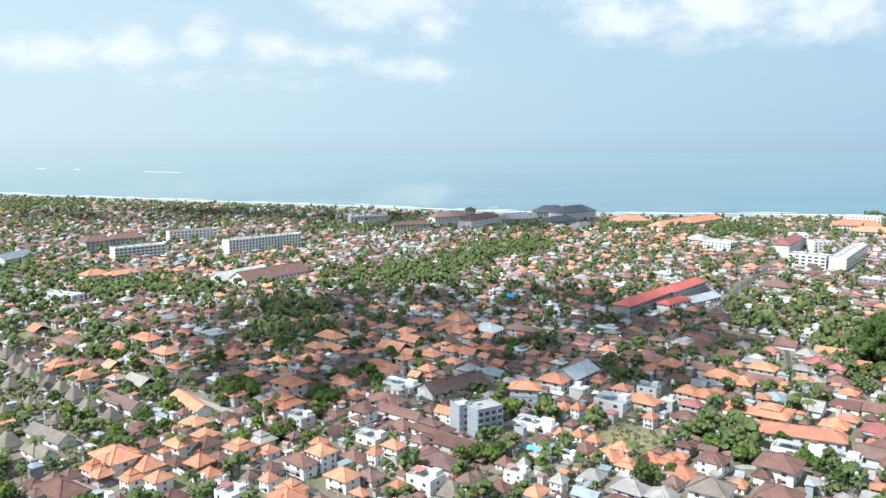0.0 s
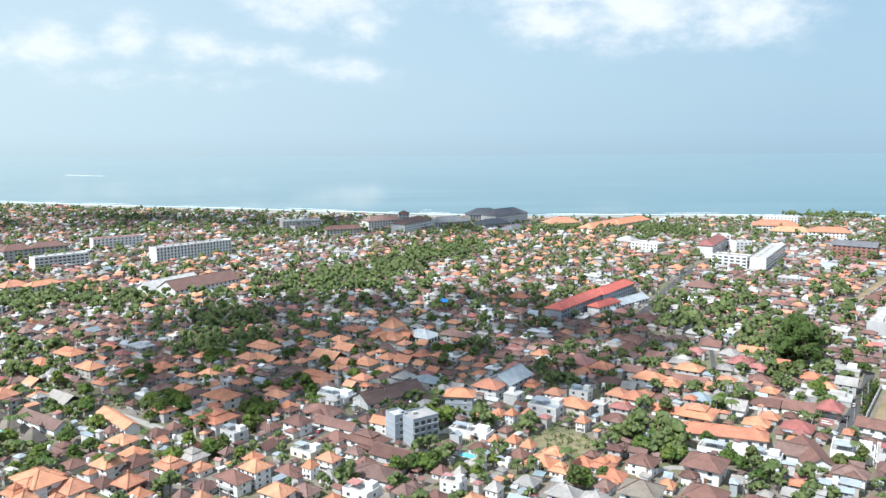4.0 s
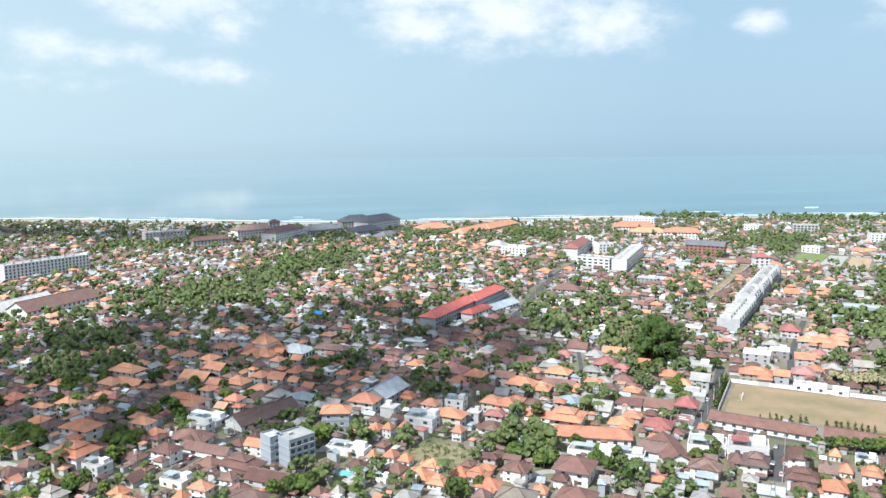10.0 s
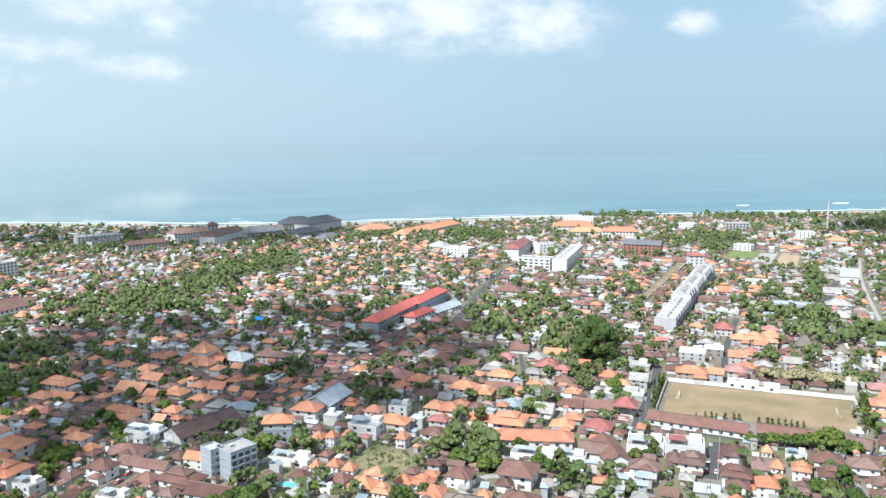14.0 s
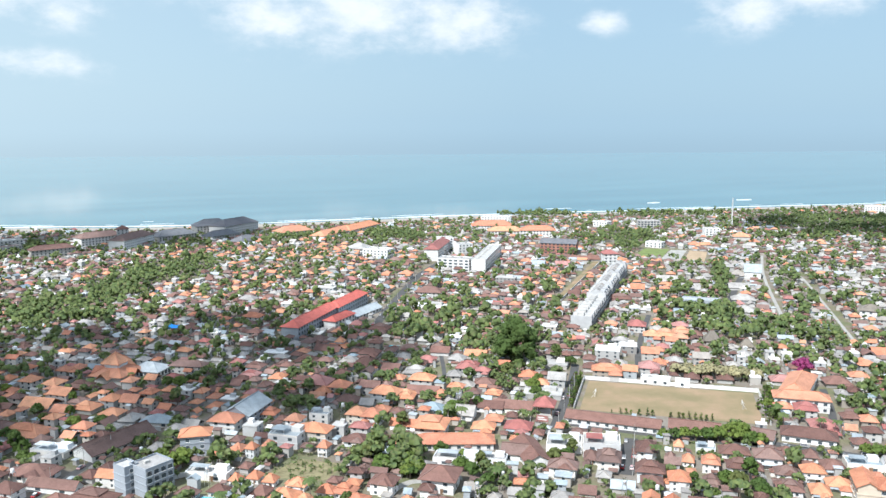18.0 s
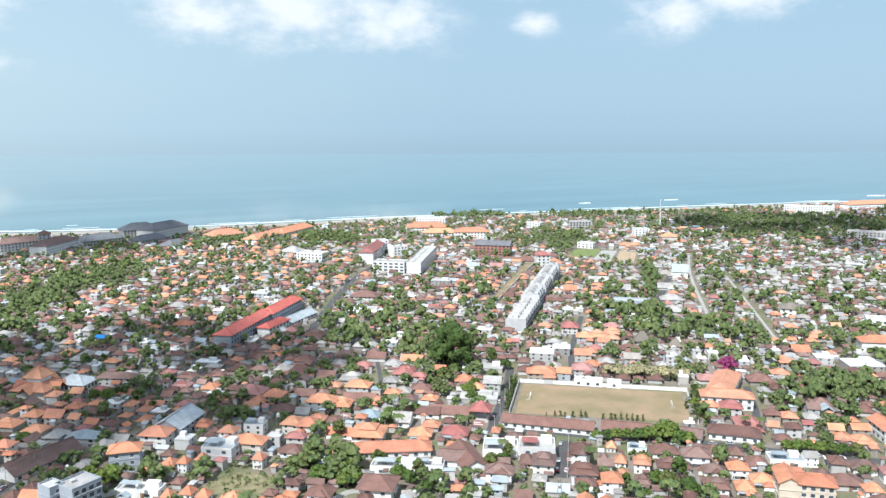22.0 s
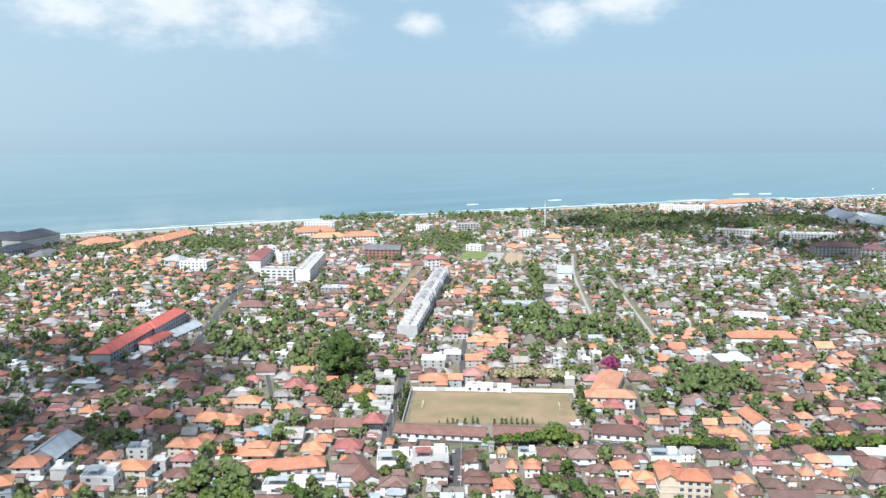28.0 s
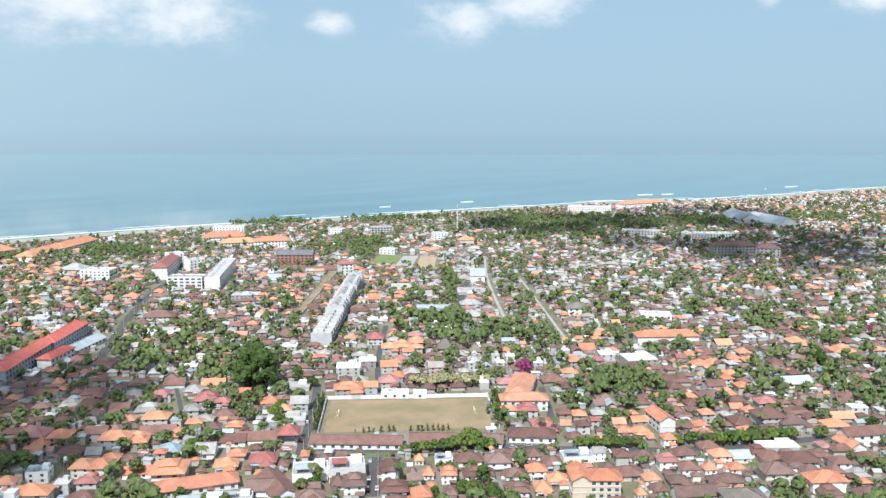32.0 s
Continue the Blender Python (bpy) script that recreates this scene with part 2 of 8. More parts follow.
M_WOOD = surface("dark_wood", [(0.132, 0.079, 0.046), (0.198, 0.119, 0.073)], grain=0.3, bump=0.3)
M_STEEL = surface("galvanised_steel", [(0.594, 0.607, 0.62), (0.686, 0.7, 0.7)], rough=0.4, metal=0.8, grain=0.1, stain=0.1, bump=0.05)
LEAF = [(0.085, 0.145, 0.048), (0.15, 0.225, 0.062), (0.22, 0.285, 0.075), (0.11, 0.17, 0.056), (0.20, 0.225, 0.085)]
M_LEAF = surface("leaves", LEAF, spec=0.08, rough=0.65, grain=0.35, grain_size=0.8, stain=0.3, stain_size=2.5, bump=0.0, vary="object")
# paler and greyer than LEAF: haze put into the colour of far leaves
M_LEAF_HAZED = surface("leaves_hazed", [(0.12, 0.175, 0.085), (0.18, 0.245, 0.097), (0.25, 0.305, 0.115), (0.145, 0.20, 0.09), (0.24, 0.26, 0.12)], spec=0.08, rough=0.65, grain=0.25, grain_size=2.0, stain=0.35, stain_size=9.0, bump=0.0, vary="island")
M_PALM = surface("palm_fronds", [(0.12, 0.18, 0.06), (0.165, 0.225, 0.08), (0.20, 0.235, 0.105)], rough=0.5, grain=0.4, bump=0.0)
M_BLOSSOM = surface("magenta_bracts", [(0.34, 0.055, 0.18), (0.42, 0.09, 0.24)], rough=0.7, grain=0.4, stain=0.4, stain_size=2.0, bump=0.0)
M_BARK = surface("bark", [(0.12, 0.095, 0.075), (0.19, 0.16, 0.13)], grain=0.4, grain_size=0.3, bump=0.5)
M_ROAD = surface("asphalt", [(0.073, 0.073, 0.073)], rough=0.9, grain=0.25, grain_size=0.5, stain=0.35, stain_size=7.0, bump=0.1)
M_PAVE = surface("paving", [(0.304, 0.297, 0.277)], rough=0.9, grain=0.25, stain=0.35, stain_size=5.0, bump=0.1)
def turf_material():
    m, tr, p = principled("dry_turf", 0.95)
    L = tr.links.new
    geo = node(tr, "ShaderNodeNewGeometry")
    n = node(tr, "ShaderNodeTexNoise")
    n.inputs["Scale"].default_value, n.inputs["Detail"].default_value = 0.06, 8.0
    L(geo.outputs["Position"], n.inputs["Vector"])
    ramp = node(tr, "ShaderNodeValToRGB")
    els = ramp.color_ramp.elements
    els[0].position, els[0].color = 0.35, (0.18, 0.15, 0.082, 1)
    els[1].position, els[1].color = 0.68, (0.285, 0.20, 0.13, 1)
    e = els.new(0.5)
    e.color = (0.225, 0.175, 0.102, 1)
    fine = node(tr, "ShaderNodeTexNoise")
    fine.inputs["Scale"].default_value, fine.inputs["Detail"].default_value = 1.5, 5.0
    L(geo.outputs["Position"], fine.inputs["Vector"])
    L(math_node(tr, "ADD", math_node(tr, "MULTIPLY", fine.outputs[0], 0.22), math_node(tr, "SUBTRACT", n.outputs[0], 0.11)), ramp.inputs[0])
    L(ramp.outputs[0], p.inputs["Base Color"])
    return m


M_FIELD = turf_material()
M_GRASS = surface("grass", [(0.14, 0.18, 0.06)], rough=0.95, grain=0.35, grain_size=1.2, stain=0.5, stain_size=11.0, bump=0.3)
M_WEEDS = surface("weeds", [(0.19, 0.17, 0.095)], rough=0.95, grain=0.5, grain_size=1.5, stain=0.6, stain_size=5.0, bump=0.4)
M_DIRT = surface("bare_earth", [(0.33, 0.25, 0.165)], rough=0.95, grain=0.25, grain_size=1.5, stain=0.4, stain_size=9.0, bump=0.3)
M_SAND = surface("wet_sand", [(0.30, 0.275, 0.24)], rough=0.8, grain=0.12, grain_size=3.0, stain=0.3, stain_size=30.0, bump=0.1)
M_FOAM = surface("foam", [(0.48, 0.53, 0.55)], rough=0.9, grain=0.2, grain_size=2.0, stain=0.15, stain_size=12.0, bump=0.3)
M_BLUE = surface("blue_tarpaulin", [(0.02, 0.22, 0.62)], rough=0.5, grain=0.1, stain=0.2, bump=0.3)
M_POOL = surface("pool_water", [(0.10, 0.42, 0.50)], rough=0.1, spec=0.5, grain=0.05, stain=0.1, bump=0.05)
M_CAR = surface("car_paint", [(0.5, 0.5, 0.5), (0.04, 0.04, 0.045), (0.75, 0.75, 0.75), (0.35, 0.03, 0.03), (0.2, 0.21, 0.22)], rough=0.25, spec=0.5, grain=0.02, stain=0.03, bump=0.0)
M_TYRE = surface("tyre", [(0.025, 0.025, 0.025)], grain=0.1, bump=0.0)


def leafy(m):
    """Lets part of the light through, as leaves do."""
    tr = m.node_tree
    p, out = tr.nodes["Principled BSDF"], tr.nodes["Material Output"]
    t, mix = tr.nodes.new("ShaderNodeBsdfTranslucent"), tr.nodes.new("ShaderNodeMixShader")
    mix.inputs[0].default_value = 0.5
    tr.links.new(p.inputs["Base Color"].links[0].from_socket, t.inputs[0])
    tr.links.new(p.outputs[0], mix.inputs[1]), tr.links.new(t.outputs[0], mix.inputs[2])
    tr.links.new(mix.outputs[0], out.inputs[0])


for leaf_mat in (M_LEAF, M_LEAF_HAZED, M_PALM, M_BLOSSOM):
    leafy(leaf_mat)


def ground_material():
    m, tr, p = principled("town_ground", 0.95)
    L = tr.links.new
    geo = node(tr, "ShaderNodeNewGeometry")
    n = node(tr, "ShaderNodeTexNoise")
    n.inputs["Scale"].default_value, n.inputs["Detail"].default_value = 0.045, 8.0
    L(geo.outputs["Position"], n.inputs["Vector"])
    ramp = node(tr, "ShaderNodeValToRGB")
    els = ramp.color_ramp.elements
    els[0].position, els[0].color = 0.36, (0.115, 0.125, 0.065, 1)
    els[1].position, els[1].color = 0.62, (0.20, 0.18, 0.155, 1)
    e = els.new(0.46)
    e.color = (0.155, 0.145, 0.09, 1)
    e = els.new(0.52)
    e.color = (0.165, 0.14, 0.11, 1)
    L(n.outputs[0], ramp.inputs[0])
    fine = node(tr, "ShaderNodeTexNoise")
    fine.inputs["Scale"].default_value, fine.inputs["Detail"].default_value = 0.9, 4.0
    L(geo.outputs["Position"], fine.inputs["Vector"])
    mul = node(tr, "ShaderNodeVectorMath", operation="SCALE")
    L(ramp.outputs[0], mul.inputs[0])
    L(math_node(tr, "ADD", fine.outputs[0], 0.5), mul.inputs["Scale"])
    L(mul.outputs[0], p.inputs["Base Color"])
    return m


def water_material():
    m, tr, p = principled("sea_water", 0.05, 0.0, 0.5)
    L = tr.links.new
    geo = node(tr, "ShaderNodeNewGeometry")
    mp = node(tr, "ShaderNodeMapping")
    mp.inputs["Rotation"].default_value = (0, 0, radians(14))
    mp.inputs["Scale"].default_value = (0.0012, 0.006, 1)
    L(geo.outputs["Position"], mp.inputs[0])
    big = node(tr, "ShaderNodeTexNoise")
    big.inputs["Scale"].default_value, big.inputs["Detail"].default_value = 1.6, 6.0
    L(mp.outputs[0], big.inputs["Vector"])
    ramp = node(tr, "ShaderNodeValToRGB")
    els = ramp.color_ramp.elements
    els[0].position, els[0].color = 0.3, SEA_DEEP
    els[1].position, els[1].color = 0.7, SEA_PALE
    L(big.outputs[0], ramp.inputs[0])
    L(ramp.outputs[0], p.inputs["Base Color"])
    sw = node(tr, "ShaderNodeTexNoise")
    sw.inputs["Scale"].default_value, sw.inputs["Detail"].default_value = 26.0, 5.0
    L(mp.outputs[0], sw.inputs["Vector"])
    bp = node(tr, "ShaderNodeBump")
    bp.inputs["Strength"].default_value, bp.inputs["Distance"].default_value = 0.006, 1.0
    L(sw.outputs[0], bp.inputs["Height"]), L(bp.outputs[0], p.inputs["Normal"])
    return m


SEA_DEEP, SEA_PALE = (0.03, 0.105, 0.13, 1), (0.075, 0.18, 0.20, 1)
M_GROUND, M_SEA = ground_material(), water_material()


# ---- mesh code ----
class Form:
    """Collects the vertices and faces of one mesh; each face has the index of its material."""

    def __init__(self):
        self.v, self.f, self.m, self.leaf, self.soft = [], [], [], [], []

    def add(self, verts, faces, mat=0):
        n = len(self.v)
        self.v += [tuple(p) for p in verts]
        self.f += [tuple(i + n for i in f) for f in faces]
        self.m += [mat] * len(faces)

    def box(self, x0, y0, z0, x1, y1, z1, mat=0):
        self.add([(x0, y0, z0), (x1, y0, z0), (x1, y1, z0), (x0, y1, z0), (x0, y0, z1), (x1, y0, z1), (x1, y1, z1), (x0, y1, z1)],
                 [(3, 2, 1, 0), (4, 5, 6, 7), (0, 1, 5, 4), (1, 2, 6, 5), (2, 3, 7, 6), (3, 0, 4, 7)], mat)

    def hip(self, w, d, z, rise, lip=0.22, ridge=None, mat=0):
        """A hipped roof over w x d, its eaves at z."""
        a, b = w / 2, d / 2
        r = max(0.0, (max(a, b) - min(a, b))) if ridge is None else ridge
        rx, ry = (r, 0.0) if w >= d else (0.0, r)
        low = [(-a, -b, z), (a, -b, z), (a, b, z), (-a, b, z)]
        up = [(p[0], p[1], z + lip) for p in low]
        top = [(-rx, -ry, z + rise), (rx, ry, z + rise)]
        if w >= d:
            sides = [(4, 5, 9, 8), (5, 6, 9), (6, 7, 8, 9), (7, 4, 8)]
        else:
            sides = [(4, 5, 8), (5, 6, 9, 8), (6, 7, 9), (7, 4, 8, 9)]
        self.add(low + up + top, [(3, 2, 1, 0), (0, 1, 5, 4), (1, 2, 6, 5), (2, 3, 7, 6), (3, 0, 4, 7)] + sides, mat)

    def gable(self, w, d, z, rise, lip=0.2, mat=0):
        a, b = w / 2, d / 2
        p = [(-a, -b, z), (a, -b, z), (a, b, z), (-a, b, z), (-a, 0, z + rise), (a, 0, z + rise)]
        q = [(x, y, h + lip) for x, y, h in p]
        self.add(p + q, [(6, 7, 11, 10), (8, 9, 10, 11), (0, 4, 5, 1), (2, 5, 4, 3), (0, 1, 7, 6), (2, 3, 9, 8), (0, 6, 10, 4), (4, 10, 9, 3), (1, 5, 11, 7), (5, 2, 8, 11)], mat)

    def bar(self, p, q, r, mat=0):
        """A thin square bar from p to q."""
        p, q = Vector(p), Vector(q)
        ax = (q - p).normalized()
        s = ax.cross(Vector((0, 0, 1)))
        s = (s if s.length > 0.01 else Vector((1, 0, 0))).normalized() * r
        t = ax.cross(s).normalized() * r
        vs = [c + e for c in (p, q) for e in (s + t, t - s, -s - t, s - t)]
        self.add(vs, [(3, 2, 1, 0), (4, 5, 6, 7), (0, 1, 5, 4), (1, 2, 6, 5), (2, 3, 7, 6), (3, 0, 4, 7)], mat)

    def tube(self, rings, sides=7, mat=0):
        """Rings of (x, y, z, radius), joined and closed at the top."""
        vs = [(x + r * math.cos(2 * math.pi * k / sides), y + r * math.sin(2 * math.pi * k / sides), z) for x, y, z, r in rings for k in range(sides)]
        fs = [(i * sides + k, i * sides + (k + 1) % sides, (i + 1) * sides + (k + 1) % sides, (i + 1) * sides + k) for i in range(len(rings) - 1) for k in range(sides)]
        self.add(vs, fs + [tuple(range((len(rings) - 1) * sides, len(rings) * sides))], mat)

    def cards(self, centre, radius, n, size, rng, mat=0, shell=0.75):
        """n small leaf sheets strewn through an ellipsoid, most of them near its skin."""
        u = rng.normal(size=(n, 3))
        u /= np.linalg.norm(u, axis=1)[:, None]
        c = np.array(centre) + u * np.array(radius) * (1.1 - (1 - shell) * rng.random((n, 1)) * 1.6)
        e1 = rng.normal(size=(n, 3)) + 0.2 * u
        e1 /= np.linalg.norm(e1, axis=1)[:, None]
        e2 = np.cross(e1, u + 0.7 * rng.normal(size=(n, 3)))
        e2 /= np.linalg.norm(e2, axis=1)[:, None] + 1e-6
        s = size * (0.6 + 0.8 * rng.random((n, 1)))
        flip = np.einsum("ij,ij->i", np.cross(e1, e2), u) < 0
        e2[flip] *= -1
        q = np.stack([c - e1 * s, c - e2 * s * 0.7, c + e1 * s, c + e2 * s * 0.7], 1).reshape(-1, 3)
        self.leaf.append(q)
        self.soft.append(np.repeat(0.8 * u + [0, 0, 0.5] + 0.5 * rng.normal(size=(n, 3)), 4, 0))

    def core(self, centre, radius, rng, nu=7, nv=4):
        """The dense inside of a clump: a lumpy closed shell under the loose leaves."""
        c, r = np.array(centre), np.array(radius)
        th = np.linspace(0, 2 * math.pi, nu + 1)
        ph = np.linspace(-1.35, 1.45, nv + 1)
        u = np.array([[(math.cos(b) * math.cos(a), math.cos(b) * math.sin(a), math.sin(b)) for a in th] for b in ph])
        k = 0.78 + 0.36 * rng.random((nv + 1, nu + 1, 1))
        k[:, nu] = k[:, 0]
        p = c + u * r * k
        q = np.stack([p[:-1, :-1], p[:-1, 1:], p[1:, 1:], p[1:, :-1]], 2).reshape(-1, 3)
        n = np.stack([u[:-1, :-1], u[:-1, 1:], u[1:, 1:], u[1:, :-1]], 2).reshape(-1, 3)
        self.leaf.append(q)
        self.soft.append(0.8 * n + [0, 0, 0.5] + 0.5 * np.repeat(rng.normal(size=(len(n) // 4, 3)), 4, 0))

    def leaf_mesh(self, name, mat):
        """All the leaf sheets as one mesh; they take the roundness of their clump."""
        v, nv = np.concatenate(self.leaf), np.concatenate(self.soft)
        nv /= np.linalg.norm(nv, axis=1)[:, None]
        me = bpy.data.meshes.new(name)
        n = len(v) // 4
        me.vertices.add(4 * n)
        me.loops.add(4 * n)
        me.polygons.add(n)
        me.vertices.foreach_set("co", v.astype(np.float32).ravel())
        me.loops.foreach_set("vertex_index", np.arange(4 * n, dtype=np.int32))
        me.polygons.foreach_set("loop_start", np.arange(0, 4 * n, 4, dtype=np.int32))
        me.polygons.foreach_set("use_smooth", np.ones(n, bool))
        me.materials.append(mat)
        me.update(calc_edges=True)
        me.normals_split_custom_set_from_vertices(nv.astype(np.float32))
        return me

    def mesh(self, name, mats, smooth=False):
        me = bpy.data.meshes.new(name)
        me.from_pydata(self.v, [], self.f)
        for m in mats:
            me.materials.append(m)
        if len(mats) > 1:
            me.polygons.foreach_set("material_index", self.m)
        if smooth:
            me.polygons.foreach_set("use_smooth", [True] * len(me.polygons))
        me.update()
        return me


def part(name, form, mats, parent, label="", m=None, smooth=False):
    """One mesh object under a thing or a part; form may be a ready mesh."""
    me = form if isinstance(form, bpy.types.Mesh) else form.mesh(name, mats, smooth)
    ob = new(name, me)
    ob.parent = parent
    if m is not None:
        ob.matrix_local = m
    if label:
        ob["label"] = label
    return ob


def pieces(form):
    """The separate shapes of a form, each as a form of its own."""
    root = list(range(len(form.v)))

    def top(i):
        while root[i] != i:
            i = root[i]
        return i

    for f in form.f:
        for i in f[1:]:
            root[top(i)] = top(f[0])
    groups = {}
    for f in form.f:
        groups.setdefault(top(f[0]), []).append(f)
    out = []
    for fs in groups.values():
        used = sorted({i for f in fs for i in f})
        at = {i: k for k, i in enumerate(used)}
        g = Form()
        g.add([form.v[i] for i in used], [tuple(at[i] for i in f) for f in fs])
        out.append(g)
    return out


def parts(name, form, mats, parent):
    """One part for each separate shape."""
    for g in pieces(form):
        part(name, g, mats, parent)


WINDOW_MESHES = {}


def window_mesh(w, h, mat=None):
    key = (round(w, 1), round(h, 1), mat.name if mat else "")
    if key not in WINDOW_MESHES:
        f = Form()
        f.box(-w / 2, -0.06, 0, w / 2, 0.04, h, 0)
        f.box(-w / 2 - 0.12, -0.2, -0.1, w / 2 + 0.12, 0.04, 0.0, 0)
        g = Form()
        g.box(-w / 2 + 0.09, -0.085, 0.1, w / 2 - 0.09, -0.05, h - 0.1)
        WINDOW_MESHES[key] = (f.mesh("window", [mat or M_WHITE]), g.mesh("pane", [M_DARK]))
    return WINDOW_MESHES[key]


def facade(parent, w, d, z0, h, storeys, sides="fblr", step=3.4, ww=1.5, wh=1.4, depth=0.0):
    """A row of windows a storey on the named sides; each window is a part."""
    me = window_mesh(ww, wh)
    for s in range(storeys):
        z = z0 + s * h + (h - wh) * 0.45
        for side in sides:
            n = max(1, int(((w if side in "fb" else d) - 1.2) / step))
            span = w if side in "fb" else d
            for i in range(n):
                u = (i + 0.5) / n * span - span / 2
                m = {"f": pose(u, -d / 2 - depth, z), "b": pose(u, d / 2 + depth, z, 0, 0, 180), "l": pose(-w / 2 - depth, u, z, 0, 0, -90), "r": pose(w / 2 + depth, u, z, 0, 0, 90)}[side]
                win = part("window", me[0], None, parent, m=m)
                part("pane", me[1], None, win)


def dark_openings(f, w, d, z0, h, storeys, mat, step=3.4, ww=1.4, wh=1.3):
    """Shallow window boxes set 3 cm proud, inside the wall's own mesh, for houses far off."""
    for s in range(storeys):
        z = z0 + s * h + 0.9
        n = max(1, int((w - 1) / step))
        for i in range(n):
            u = (i + 0.5) / n * w - w / 2
            for y0, y1 in ((-d / 2 - 0.03, -d / 2 + 0.1), (d / 2 - 0.1, d / 2 + 0.03)):
                f.box(u - ww / 2, y0, z, u + ww / 2, y1, z + wh, mat)
        n = max(1, int((d - 1) / step))
        for i in range(n):
            u = (i + 0.5) / n * d - d / 2
            f.box(w / 2 - 0.1, u - ww / 2, z, w / 2 + 0.03, u + ww / 2, z + wh, mat)


def shutters(parent, w, d, h, storeys):
    """Plain dark windows of the middle distance, one part each."""
    key = "shutter"
    if key not in WINDOW_MESHES:
        f = Form()
        f.box(-0.7, -0.03, 0, 0.7, 0.1, 1.3)
        WINDOW_MESHES[key] = f.mesh("window", [M_DARK])
    for s in range(storeys):
        for side, span in (("f", w), ("r", d)):
            n = max(1, int((span - 1) / 4.4))
            for i in range(n):
                u = (i + 0.5) / n * span - span / 2
                part("window", WINDOW_MESHES[key], None, parent, m=pose(u, -d / 2, s * h + 0.9) if side == "f" else pose(w / 2, u, s * h + 0.9, 0, 0, 90))


ROOF_WORDS = {"or": "bright orange clay-tiled", "br": "weathered dark brown tiled", "rd": "faded red tiled", "gr": "grey shingled", "mt": "pale grey-blue metal", "th": "grey-brown thatched", "wh": "white flat", "cc": "bare concrete flat", "sl": "dark slate"}
SIZE = {"hip1": (10.5, 9.0), "hip2": (10.5, 9.0), "hip3": (12.0, 10.0), "gable": (13.0, 8.5), "gable2": (13.0, 8.5), "flat1": (11.0, 8.0), "flat2": (10.5, 9.0), "flat3": (11.0, 9.0), "thatch": (8.0, 8.0), "pav": (5.0, 5.0), "stack": (15.0, 15.0)}
WORDS = {"hip1": "single-storey plastered house with a {} hip roof", "hip2": "two-storey plastered house with a {} hip roof", "hip3": "three-storey plastered block with a {} hip roof", "gable": "long low house with a {} gable roof", "gable2": "two-storey house with a {} gable roof",
         "flat1": "low shop building with a {} roof", "flat2": "two-storey white house with a {} roof and parapet", "flat3": "three-storey house with a {} roof and parapet", "thatch": "garden villa under a steep, curved {} hip roof", "pav": "small open pavilion with a {} pyramid roof", "stack": "large temple hall with a tiered {} roof"}
PROTO = {}


def ridge_caps(f, w, d, z, rise, r=0.16):
    a, b = w / 2, d / 2
    k = max(a, b) - min(a, b)
    rx, ry = (k, 0) if w >= d else (0, k)
    e0, e1 = (-rx, -ry, z + rise + 0.03), (rx, ry, z + rise + 0.03)
    if k > 0.3:
        f.bar(e0, e1, r)
    ends = [e0, e1, e1, e0] if w >= d else [e0, e0, e1, e1]
    for (x, y), e in zip(((-a, -b), (a, -b), (a, b), (-a, b)), ends):
        f.bar((x * 0.985, y * 0.985, z + 0.22), e, r)


